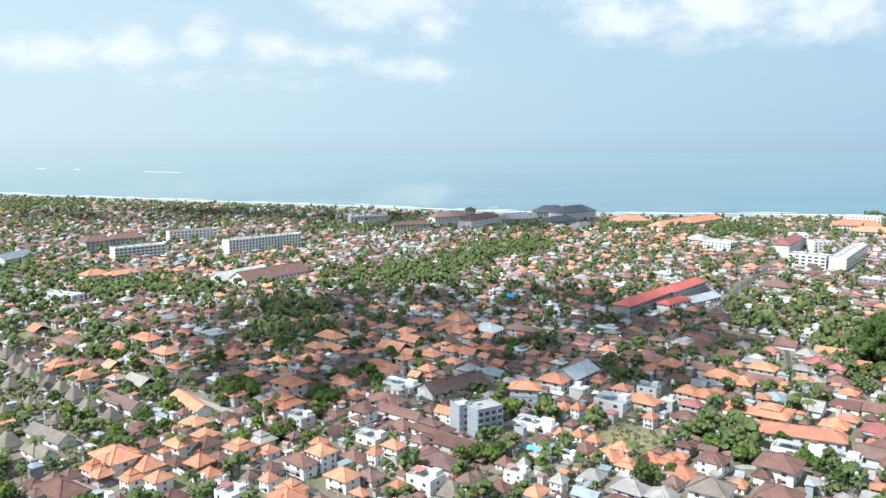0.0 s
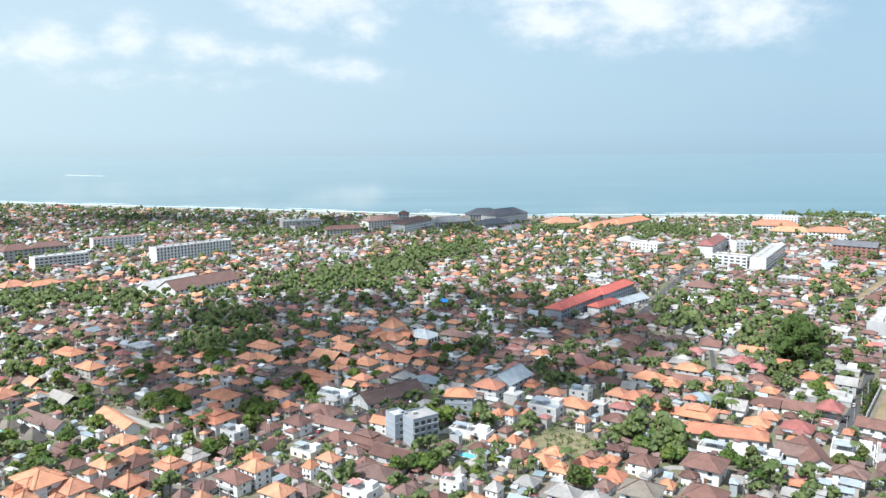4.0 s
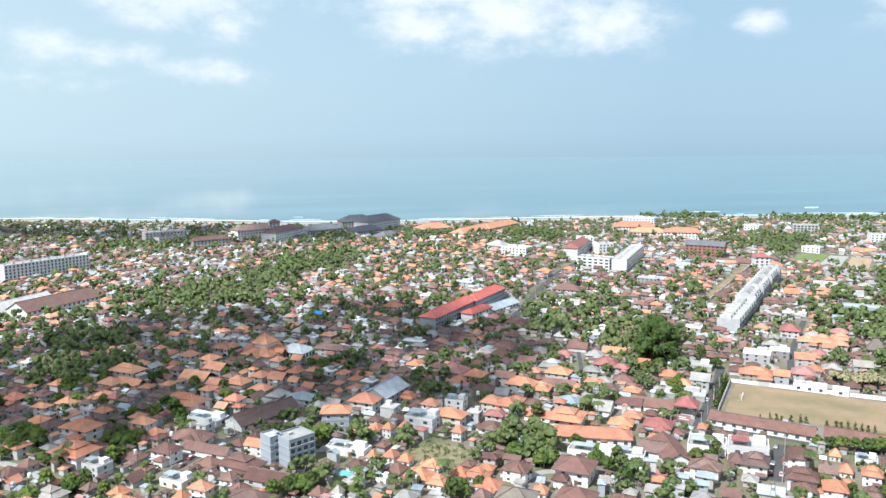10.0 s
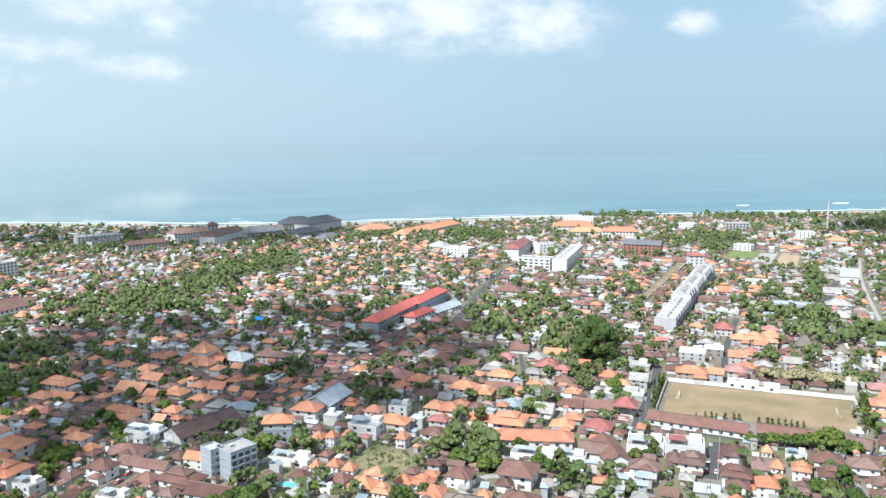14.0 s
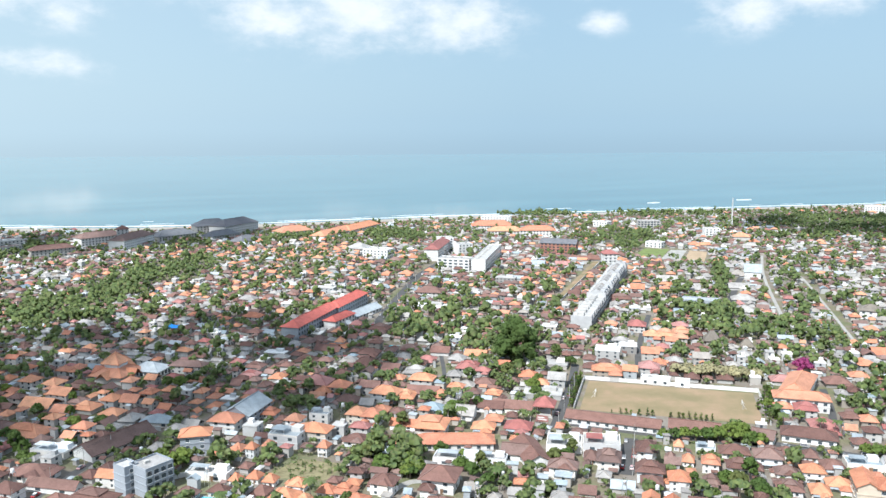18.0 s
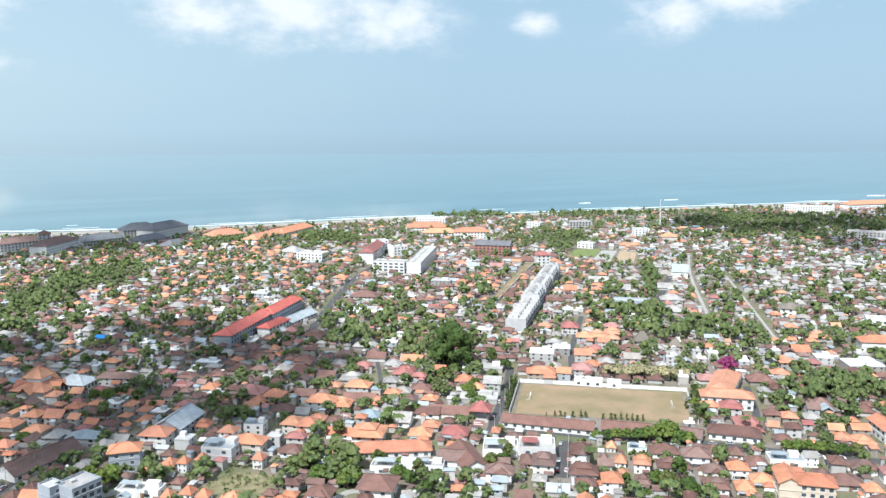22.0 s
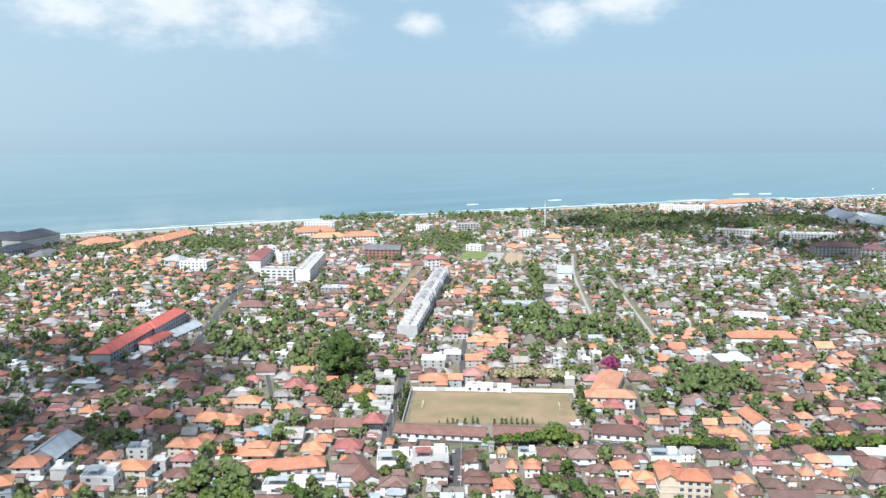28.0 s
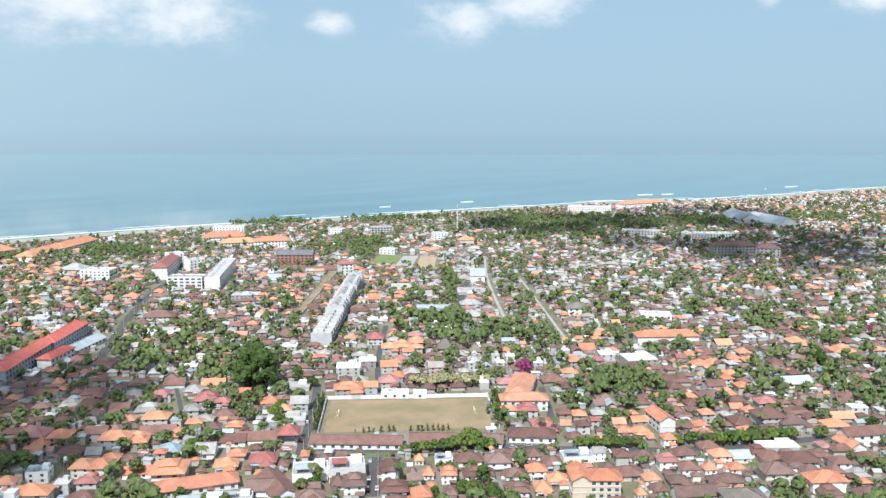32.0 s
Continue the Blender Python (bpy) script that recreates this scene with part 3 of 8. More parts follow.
def build_house(kind, key, near, variant=0):
    """A house at the origin, its nominal size in SIZE."""
    w, d = SIZE[kind]
    top = new("temple_hall" if kind == "stack" else "pavilion" if kind == "pav" else "villa" if kind == "thatch" else "house")
    tagged(top, WORDS[kind].format(ROOF_WORDS[key]), {"stack": "temple", "pav": "pavilion", "thatch": "villa"}.get(kind, "house"), "houses of the town")
    roof_mat, cap_mat = ROOF[key], ROOF["or" if key == "or" else "cc" if key in ("mt", "gr") else "rd" if key == "rd" else "br"]
    wall, roof, cap = Form(), Form(), Form()
    eave, storeys = 1.05, {"hip2": 2, "hip3": 3, "flat2": 2, "flat3": 3, "gable2": 2}.get(kind, 1)
    h = 2.65
    H = storeys * h
    if kind in ("hip1", "hip2", "hip3"):
        wall.box(-w / 2, -d / 2, 0, w / 2, d / 2, H)
        for s in range(1, storeys):
            wall.box(-w / 2 - 0.12, -d / 2 - 0.12, s * h - 0.15, w / 2 + 0.12, d / 2 + 0.12, s * h + 0.1)
        rise = (min(w, d) / 2 + eave) * 0.62
        roof.hip(w + 2 * eave, d + 2 * eave, H, rise)
        ridge_caps(cap, w + 2 * eave, d + 2 * eave, H, rise)
        def roofed(x0, y0, ww, dd, z, over=0.65, pitch=0.62):
            """A room under a small hip roof of its own."""
            g, c = Form(), Form()
            g.hip(ww + 2 * over, dd + 2 * over, z, (min(ww, dd) / 2 + over) * pitch)
            ridge_caps(c, ww + 2 * over, dd + 2 * over, z, (min(ww, dd) / 2 + over) * pitch, 0.13)
            wall.box(x0 - ww / 2, y0 - dd / 2, 0, x0 + ww / 2, y0 + dd / 2, z)
            roof.add([(x + x0, y + y0, q) for x, y, q in g.v], g.f)
            cap.add([(x + x0, y + y0, q) for x, y, q in c.v], c.f)

        def lean_to(x0, x1, y0, y1, z0, z1, material):
            """A sloping sheet roof on a low wall, high at y0."""
            f = Form()
            f.add([(x0, y0, z0), (x1, y0, z0), (x1, y1, z1), (x0, y1, z1), (x0, y0, z0 - 0.12), (x1, y0, z0 - 0.12), (x1, y1, z1 - 0.12), (x0, y1, z1 - 0.12)],
                  [(0, 1, 2, 3), (7, 6, 5, 4), (0, 4, 5, 1), (1, 5, 6, 2), (2, 6, 7, 3), (3, 7, 4, 0)] if y1 > y0 else [(3, 2, 1, 0), (4, 5, 6, 7), (1, 5, 4, 0), (2, 6, 5, 1), (3, 7, 6, 2), (0, 4, 7, 3)])
            part("lean_to_roof", f, [material], top)

        hh = H - 0.45 if storeys == 1 else H - h * 0.85
        if variant == 1:
            # a lower wing in front, off centre, and a porch sheet beside it
            roofed(w * 0.2, -d / 2 - d * 0.22, w * 0.46, d * 0.5, hh)
            lean_to(-w * 0.46, -w * 0.06, -d / 2, -d / 2 - 2.3, 2.55, 2.05, ROOF["mt"])
        elif variant == 2:
            # a small wing, and a lean-to at the back
            roofed(-w * 0.27, -d / 2 - d * 0.18, w * 0.36, d * 0.42, hh)
            lean_to(-w * 0.34, w * 0.44, d / 2, d / 2 + 2.6, 2.5, 1.95, ROOF["cc"])
        elif variant == 3:
            # a cross wing through the middle and a side room
            roofed(w * 0.12, 0, w * 0.42, d + 2.6, H + 0.35)
            roofed(-w / 2 - 1.2, d * 0.1, 2.6, d * 0.5, 2.2, 0.5)
        elif variant == 4:
            # a raised second tier over the middle, and a yard shelter in front
            roofed(0, 0, w * 0.5, d * 0.5, H + rise * 0.62, 0.8)
            lean_to(w * 0.02, w * 0.46, -d / 2, -d / 2 - 2.8, 2.6, 2.1, ROOF["br"])
    elif kind in ("gable", "gable2"):
        rise = (d / 2 + 0.6) * 0.6
        wall.box(-w / 2, -d / 2, 0, w / 2, d / 2, H)
        for sx in (-1, 1):
            x0, x1 = sorted((sx * w / 2, sx * (w / 2 - 0.2)))
            wall.add([(x0, -d / 2, H), (x0, d / 2, H), (x0, 0, H + d / 2 * 0.6), (x1, -d / 2, H), (x1, d / 2, H), (x1, 0, H + d / 2 * 0.6)], [(0, 2, 1), (3, 4, 5), (0, 3, 5, 2), (1, 2, 5, 4)])
        roof.gable(w + 0.8, d + 1.2, H - 0.35, rise)
        cap.bar((-w / 2 - 0.4, 0, H - 0.35 + rise + 0.22), (w / 2 + 0.4, 0, H - 0.35 + rise + 0.22), 0.18)
    elif kind in ("flat1", "flat2", "flat3"):
        wall.box(-w / 2, -d / 2, 0, w / 2, d / 2, H)
        for s in range(1, storeys):
            wall.box(-w / 2 - 0.15, -d / 2 - 0.15, s * h - 0.15, w / 2 + 0.15, d / 2 + 0.15, s * h + 0.1)
        for x0, y0, x1, y1 in ((-w / 2, -d / 2, w / 2, -d / 2 + 0.2), (-w / 2, d / 2 - 0.2, w / 2, d / 2), (-w / 2, -d / 2 + 0.2, -w / 2 + 0.2, d / 2 - 0.2), (w / 2 - 0.2, -d / 2 + 0.2, w / 2, d / 2 - 0.2)):
            wall.box(x0, y0, H, x1, y1, H + 0.7)
        roof.box(-w / 2 + 0.2, -d / 2 + 0.2, H, w / 2 - 0.2, d / 2 - 0.2, H + 0.15)
        wall.box(w * 0.12, 0, H + 0.16, w * 0.42, d * 0.4, H + 2.2)
        canopy = Form()
        canopy.box(-w * 0.42, -d * 0.4, H + 2.3, w * 0.02, d * 0.1, H + 2.42)
        part("roof_canopy", canopy, [ROOF["rd" if near and kind == "flat2" else "mt"]], top)
        for x, y in ((-w * 0.4, -d * 0.38), (0, -d * 0.38), (-w * 0.4, d * 0.08), (0, d * 0.08)):
            post = Form()
            post.box(x - 0.06, y - 0.06, H + 0.15, x + 0.06, y + 0.06, H + 2.3)
            part("canopy_post", post, [M_STEEL], top)
        roof_mat = ROOF["cc"] if key == "wh" else roof_mat
        cap.tube([(-w * 0.25, d * 0.2, H + 0.15, 0.7), (-w * 0.25, d * 0.2, H + 1.5, 0.7), (-w * 0.25, d * 0.2, H + 1.7, 0.3)], 10)
        cap_mat = M_STEEL
    elif kind == "thatch":
        wall.box(-3.3, -2.9, 0, 3.3, 2.9, 2.6)
        prof = [(4.35, 1.9), (4.4, 2.2), (3.75, 3.1), (2.95, 4.3), (2.1, 5.6), (1.2, 6.8), (0.75, 7.3)]
        vs = [(r * 1.05 * sx - 0.15 * r * k * sx, r * 0.92 * sy - 0.15 * r * (1 - k) * sy, z) for r, z in prof for sx, sy, k in ((-1, -1, 1), (-1, -1, 0), (1, -1, 0), (1, -1, 1), (1, 1, 1), (1, 1, 0), (-1, 1, 0), (-1, 1, 1))]
        vs = [vs[8 * i + j] for i in range(len(prof)) for j in (1, 0, 3, 2, 5, 4, 7, 6)]
        roof.add(vs, [(8 * i + j, 8 * i + (j + 1) % 8, 8 * i + 8 + (j + 1) % 8, 8 * i + 8 + j) for i in range(len(prof) - 1) for j in range(8)] + [tuple(range(8 * len(prof) - 8, 8 * len(prof)))])
        cap.bar((-0.8, 0, 7.4), (0.8, 0, 7.4), 0.4)
    elif kind == "pav":
        wall.box(-2.2, -2.2, 0, 2.2, 2.2, 0.6)
        for x in (-1.9, 1.9):
            for y in (-1.9, 1.9):
                wall.box(x - 0.12, y - 0.12, 0.6, x + 0.12, y + 0.12, 2.9)
        roof.hip(5.6, 5.6, 2.9, 2.3)
        ridge_caps(cap, 5.6, 5.6, 2.9, 2.3, 0.12)
        cap.tube([(0, 0, 5.1, 0.25), (0, 0, 5.6, 0.3), (0, 0, 6.0, 0.08)], 6)
    elif kind == "stack":
        wall.box(-6, -6, 0, 6, 6, 3.4)
        wall.box(-3.2, -3.2, 6.0, 3.2, 3.2, 7.6)
        roof.hip(15.5, 15.5, 3.4, 4.4)
        roof.hip(8.6, 8.6, 7.6, 4.2)
        ridge_caps(cap, 15.5, 15.5, 3.4, 4.4, 0.22)
        ridge_caps(cap, 8.6, 8.6, 7.6, 4.2, 0.22)
        for sx, sy in ((7, 0), (-7, 0), (0, 7), (0, -7)):
            g = Form()
            g.gable(6, 5.5, 2.9, 2.6)
            roof.add([(x + sx, y + sy, z) if sx else (y + sx, x + sy, z) for x, y, z in g.v], g.f)
    # terrace roof or porch, on plain houses
    if kind in ("hip2", "hip3") and near and not variant:
        porch = Form()
        porch.box(-w * 0.3, -d / 2 - 2.2, 2.7, w * 0.3, -d / 2, 2.9)
        for x in (-w * 0.28, w * 0.28):
            porch.box(x - 0.12, -d / 2 - 2.1, 0, x + 0.12, -d / 2 - 1.86, 2.7)
        porch.box(-w * 0.3, -d / 2 - 2.2, 2.9, w * 0.3, -d / 2 - 2.1, 3.7)
        part("balcony", porch, [M_WALL], top)
    mats = [M_WALL]
    if not near and kind in ("hip1", "hip2", "hip3", "gable", "gable2", "flat1", "flat2", "flat3"):
        shutters(top, w, d, h, storeys)
    if kind == "pav":
        for g in pieces(wall):
            part("plinth" if g.v[0][2] == 0 else "post", g, [M_CONCRETE if g.v[0][2] == 0 else M_WOOD], top)
    else:
        parts("wall", wall, mats, top)
    parts("roof", roof, [roof_mat], top)
    if near or kind in ("stack", "thatch"):
        parts("water_tank" if kind.startswith("flat") else "ridge_cap", cap, [cap_mat], top)
    if near and kind not in ("pav", "thatch", "stack"):
        facade(top, w, d, 0, h, storeys, "f", 3.6)
        facade(top, w, d, 0, h, storeys, "r", 4.4)
        f = Form()
        f.box(-0.55, -0.09, 0, 0.55, 0.03, 2.1)
        part("door", f, [M_WOOD], top, m=pose(w * 0.14, -d / 2, 0))
    return top


GRID = -38.0     # the streets' direction


def house(kind, key, x, y, w=0, d=0, rot=GRID, near=None):
    if near is None:
        near = math.hypot(x - 40, y) < 345
    w0, d0 = SIZE[kind]
    sx, sy = (w / w0 if w else 1.0), (d / d0 if d else 1.0)
    sz = min(1.12, max(0.85, (sx * sy) ** 0.25))
    if kind in ("thatch", "pav", "stack"):
        sz = (sx * sy) ** 0.5
    m = pose(x, y, 0, 0, 0, rot) @ Matrix.Diagonal((sx, sy, sz, 1))
    mark(x, y, w or w0, d or d0, rot)
    variant = int(abs(x * 3.7 + y * 5.3)) % 5 if kind in ("hip1", "hip2") and min(w, d) > 5.5 else 0
    k = (kind, key, near, variant)
    if k not in PROTO:
        PROTO[k] = build_house(kind, key, near, variant)
        PROTO[k].matrix_basis = m
        return PROTO[k]
    src = PROTO[k]
    keep = src.matrix_basis.copy()
    src.matrix_basis = Matrix.Identity(4)
    c = copy_thing(src, m)
    src.matrix_basis = keep
    return c


# ground that is already taken, in 2 m cells
X0, Y0, CELL = -1400.0, 60.0, 2.0
TAKEN = np.zeros((2100, 950), bool)


def mark(x, y, w, d, rot, pad=1.0):
    c, s = math.cos(radians(rot)), math.sin(radians(rot))
    a, b = w / 2 + pad, d / 2 + pad
    for u in np.arange(-a, a + 1, 1.4):
        for v in np.arange(-b, b + 1, 1.4):
            i, j = int((x + u * c - v * s - X0) / CELL), int((y + u * s + v * c - Y0) / CELL)
            if 0 <= i < TAKEN.shape[0] and 0 <= j < TAKEN.shape[1]:
                TAKEN[i, j] = True


def free(x, y, w, d, rot, pad=0.3):
    c, s = math.cos(radians(rot)), math.sin(radians(rot))
    a, b = w / 2 + pad, d / 2 + pad
    for u in (-a, -a / 2, 0, a / 2, a):
        for v in (-b, -b / 2, 0, b / 2, b):
            i, j = int((x + u * c - v * s - X0) / CELL), int((y + u * s + v * c - Y0) / CELL)
            if not (0 <= i < TAKEN.shape[0] and 0 <= j < TAKEN.shape[1]) or TAKEN[i, j]:
                return False
    return True


# ---- trees ----
TREE_MESH = {}


def tree_forms(kind, seed, leaves):
    rng = np.random.default_rng(seed)
    trunk, crown = Form(), Form()
    if kind == "palm":
        h, bx, by = 8.0 + 3 * rng.random(), 1.2 * rng.normal(), 1.2 * rng.normal()
        trunk.tube([(bx * t * t, by * t * t, h * t, 0.24 - 0.10 * t) for t in (0, 0.25, 0.5, 0.75, 1.0)], 6)
        for k in range(15):
            a, droop, ln = 2.4 * k, 0.25 + 0.8 * rng.random(), 3.0 + 0.8 * rng.random()
            ca, sa = math.cos(a), math.sin(a)
            pts = [(bx + ca * ln * t, by + sa * ln * t, h + 0.9 * math.sin(2.2 * t) - droop * 2.4 * t * t) for t in (0, 0.25, 0.5, 0.75, 1)]
            for sgn in (-1, 1):
                w = [0.15, 0.75, 0.85, 0.6, 0.05]
                vs = pts + [(x - sa * sgn * q, y + ca * sgn * q, z - 0.55 * q) for (x, y, z), q in zip(pts, w)]
                crown.add(vs, [(i, i + 1, i + 6, i + 5) if sgn > 0 else (i + 5, i + 6, i + 1, i) for i in range(4)])
        return trunk, crown
    spec = {"broad": (2.6, 3.6, 3.0, 20), "tall": (4.2, 3.2, 4.8, 24), "bush": (0.5, 2.0, 1.5, 10), "giant": (4.0, 8.5, 10.5, 60), "column": (0.4, 1.0, 3.4, 10), "open": (2.6, 3.4, 2.2, 16)}[kind]
    th, rx, rz, n = spec
    r0 = 0.10 * rx + 0.05
    trunk.tube([(0, 0, 0, r0 * 1.3), (0.1, 0.05, th * 0.5, r0), (0.15, -0.1, th, r0 * 0.8), (0.1, 0, th + rz * 0.7, r0 * 0.3)], 7)
    lobes = []
    for k in range(n):
        a, q = 2.4 * k + 0.5 * rng.random(), math.sqrt((k + 0.4) / n)
        lobes.append((rx * 0.76 * q * math.cos(a), rx * 0.76 * q * math.sin(a), th + rz * (0.95 - 0.8 * q * q) + 0.4 * rz * (rng.random() - 0.5)))
    for x, y, z in lobes[:7]:
        trunk.bar((0.1, 0, th * 0.8), (x * 0.8, y * 0.8, z), r0 * 0.28)
    s = rx * (0.34 if kind != "giant" else 0.24)
    for x, y, z in lobes:
        k = s * (0.65 + 0.65 * rng.random())
        crown.core((x, y, z), (k * 0.95, k * 0.95, k * 0.75), rng, 6, 3)
        crown.cards((x, y, z), (k * 1.05, k * 1.05, k * 0.85), max(4, int(leaves / n)), (0.34 if kind in ("broad", "tall", "giant", "open") else 0.24) * (1 if leaves >= 300 else 1.7), rng)
    return trunk, crown


TREE_WORDS = {"palm": "slender coconut palm with drooping fronds", "broad": "broad-crowned leafy garden tree", "tall": "tall leafy tree with a dense crown", "bush": "low rounded garden shrub", "giant": "huge old banyan tree with a dark crown", "column": "narrow clipped columnar tree", "open": "open-crowned tree with pale green leaves", "blossom": "bougainvillea tree covered in magenta bracts", "dry": "half-bare tree with dusty brown leaves"}
M_DRYLEAF = surface("dusty_leaves", [(0.22, 0.205, 0.115), (0.29, 0.265, 0.15)], rough=0.8, grain=0.4, stain=0.4, stain_size=2.0, bump=0.0)


def tree(kind, x, y, s=1.0, rot=0.0, z=0.0):
    var = int(abs(x * 7 + y * 13)) % 3
    k = (kind, var)
    if k not in TREE_MESH:
        form = {"blossom": "broad", "dry": "open"}.get(kind, kind)
        n = {"giant": 4800, "broad": 640, "tall": 720, "bush": 320, "column": 300, "palm": 0, "open": 520}[form]
        a, b = tree_forms(form, 11 * var + len(kind), n)
        leafm = {"blossom": M_BLOSSOM, "palm": M_PALM, "dry": M_DRYLEAF}.get(kind, M_LEAF)
        TREE_MESH[k] = (a.mesh("trunk", [M_BARK], True), b.leaf_mesh("crown", leafm) if b.leaf else b.mesh("crown", [leafm]))
    top = new("palm_tree" if kind == "palm" else "shrub" if kind == "bush" else "tree")
    tagged(top, TREE_WORDS[kind], "shrub" if kind == "bush" else "palm" if kind == "palm" else "tree", "trees of the town")
    part("trunk", TREE_MESH[k][0], None, top)
    part("crown", TREE_MESH[k][1], None, top)
    top.matrix_basis = pose(x, y, z, 0, 0, rot or (x * 37 + y * 11) % 360) @ Matrix.Diagonal((s, s, s, 1))
    return top


# ---- ground, beach, sea ----
COAST = [(-3600, 3300), (-1600, 2130), (-1018, 1800), (-423, 1540), (-84, 1400), (46, 1335), (243, 1288), (420, 1262), (603, 1240), (880, 1172), (1155, 1115), (1468, 1040), (1763, 905), (2076, 835), (2445, 770), (4600, 300)]


def smooth_line(pts, step):
    """Evenly spaced points on a smooth line through pts."""
    out = []
    for i in range(len(pts) - 1):
        p0, p1, p2, p3 = (Vector(pts[min(max(k, 0), len(pts) - 1)]) for k in (i - 1, i, i + 1, i + 2))
        n = max(2, int((p2 - p1).length / step))
        for k in range(n):
            t = k / n
            out.append(0.5 * ((2 * p1) + (p2 - p0) * t + (2 * p0 - 5 * p1 + 4 * p2 - p3) * t * t + (3 * p1 - p0 - 3 * p2 + p3) * t ** 3))
    out.append(Vector(pts[-1]))
    return out


SHORE = smooth_line(COAST, 30.0)
SHORE_Y = np.array([(p.x, p.y) for p in SHORE])


def shore_y(x):
    return float(np.interp(x, SHORE_Y[:, 0], SHORE_Y[:, 1]))


def shore_strip(name, rows, mat, label, category="", kind="structure"):
    """A band along the shore; rows are (metres seaward, height)."""
    f, n = Form(), len(rows)
    sea = []
    for i, p in enumerate(SHORE):
        a, b = SHORE[max(0, i - 1)], SHORE[min(len(SHORE) - 1, i + 1)]
        t = (b - a).normalized()
        sea.append(Vector((-t.y, t.x)))
    vs = []
    for p, s in zip(SHORE, sea):
        for off, z in rows:
            q = p + (s if abs(off) < 400 else Vector((0.42, 0.91))) * off
            vs.append((q.x, q.y, z))
    f.add(vs, [(i * n + k, (i + 1) * n + k, (i + 1) * n + k + 1, i * n + k + 1) for i in range(len(SHORE) - 1) for k in range(n - 1)])
    return tagged(new(name, f.mesh(name, [mat])), label, category or name, kind=kind)


shore_strip("ground", [(-5200, 0), (-1200, 0), (-60, 0), (-34, 0), (-10, -0.9), (12, -1.7), (90, -6)], M_GROUND, "flat town ground of earth, grass and paving", "ground")
shore_strip("beach", [(-46, 0.06), (-34, 0.06), (-10, -0.84), (9, -1.62)], M_SAND, "strip of damp grey-brown beach sand", "beach")
sea = Form()
sea.add([(-30000, 350, -1.35), (30000, 100, -1.35), (30000, 30000, -1.35), (-30000, 30000, -1.35)], [(0, 1, 2, 3)])
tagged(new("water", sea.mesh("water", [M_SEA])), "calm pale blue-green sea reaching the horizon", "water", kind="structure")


def surf(name, label, off, width, gap, seed, x0, x1, height=0.5):
    """Broken lines of white foam, low ridges that run along the shore."""
    f = Form()
    rng = random.Random(seed)
    ln = smooth_line(COAST, 7.0)
    ph = [rng.random() * 9 for _ in range(4)]
    run = []

    def close_run():
        if len(run) > 2:
            vs = []
            for i, (q, n, w) in enumerate(run):
                w *= min(1.0, 0.04 + i / 24, 0.04 + (len(run) - 1 - i) / 24)
                for k, z in ((-0.5, -1.36), (-0.2, -1.3 + height * 0.5), (0.15, -1.3 + height), (0.5, -1.36)):
                    vs.append((q.x + n.x * k * w, q.y + n.y * k * w, z))
            f.add(vs, [(i * 4 + k, (i + 1) * 4 + k, (i + 1) * 4 + k + 1, i * 4 + k + 1) for i in range(len(run) - 1) for k in range(3)])
        run.clear()

    for i in range(1, len(ln) - 1):
        p = ln[i]
        t = (ln[i + 1] - ln[i - 1]).normalized()
        n = Vector((-t.y, t.x))
        s = i * 7.0
        g = math.sin(s / 37 + ph[0]) + 0.7 * math.sin(s / 91 + ph[1]) + 0.6 * math.sin(s / 17 + ph[2])
        w = width * (0.55 + 0.25 * g + 0.5 * rng.random())
        if not x0 < p.x < x1 or g < gap or w < 0.8:
            close_run()
            continue
        run.append((p + n * (off + 4 * math.sin(s / 60 + ph[3])), n, w))
    close_run()
    tagged(new(name, f.mesh(name, [M_FOAM])), label, "surf", kind="stuff")


surf("surf", "white foam of small waves breaking on the beach", 20, 16, -3.0, 1, -2600, 3600, 0.4)
surf("surf", "second broken line of white breakers", 44, 3.5, 0.0, 2, -1700, 3000, 0.4)
surf("surf", "outer line of breaking swell", 92, 3.5, 1.35, 3, -300, 1200, 0.5)
surf("surf", "breakers farther out off the point", 150, 12, 1.15, 4, 1000, 2400, 1.4)
surf("surf", "foam streaks over a reef far out", 900, 14, 1.0, 5, -2300, -1100, 0.6)


# ---- roads and open ground ----
def road(points, width, name="road", mat=None, label="narrow asphalt street between houses", z=0.05, keep=True):
    f = Form()
    pts = smooth_line(points, 8.0)
    vs = []
    for i, p in enumerate(pts):
        t = (pts[min(i + 1, len(pts) - 1)] - pts[max(i - 1, 0)]).normalized()
        n = Vector((-t.y, t.x)) * width / 2
        vs += [(p.x + n.x, p.y + n.y, 0.0), (p.x + n.x, p.y + n.y, z), (p.x - n.x, p.y - n.y, z), (p.x - n.x, p.y - n.y, 0.0)]
        if keep:
            mark(p.x, p.y, 8.5, width, math.degrees(math.atan2(t.y, t.x)), 0.6)
    f.add(vs, [(i * 4 + k, i * 4 + k + 1, (i + 1) * 4 + k + 1, (i + 1) * 4 + k) for i in range(len(pts) - 1) for k in range(3)])
    return tagged(new(name, f.mesh(name, [mat or M_ROAD])), label, "road" if name == "road" else name, kind="structure")


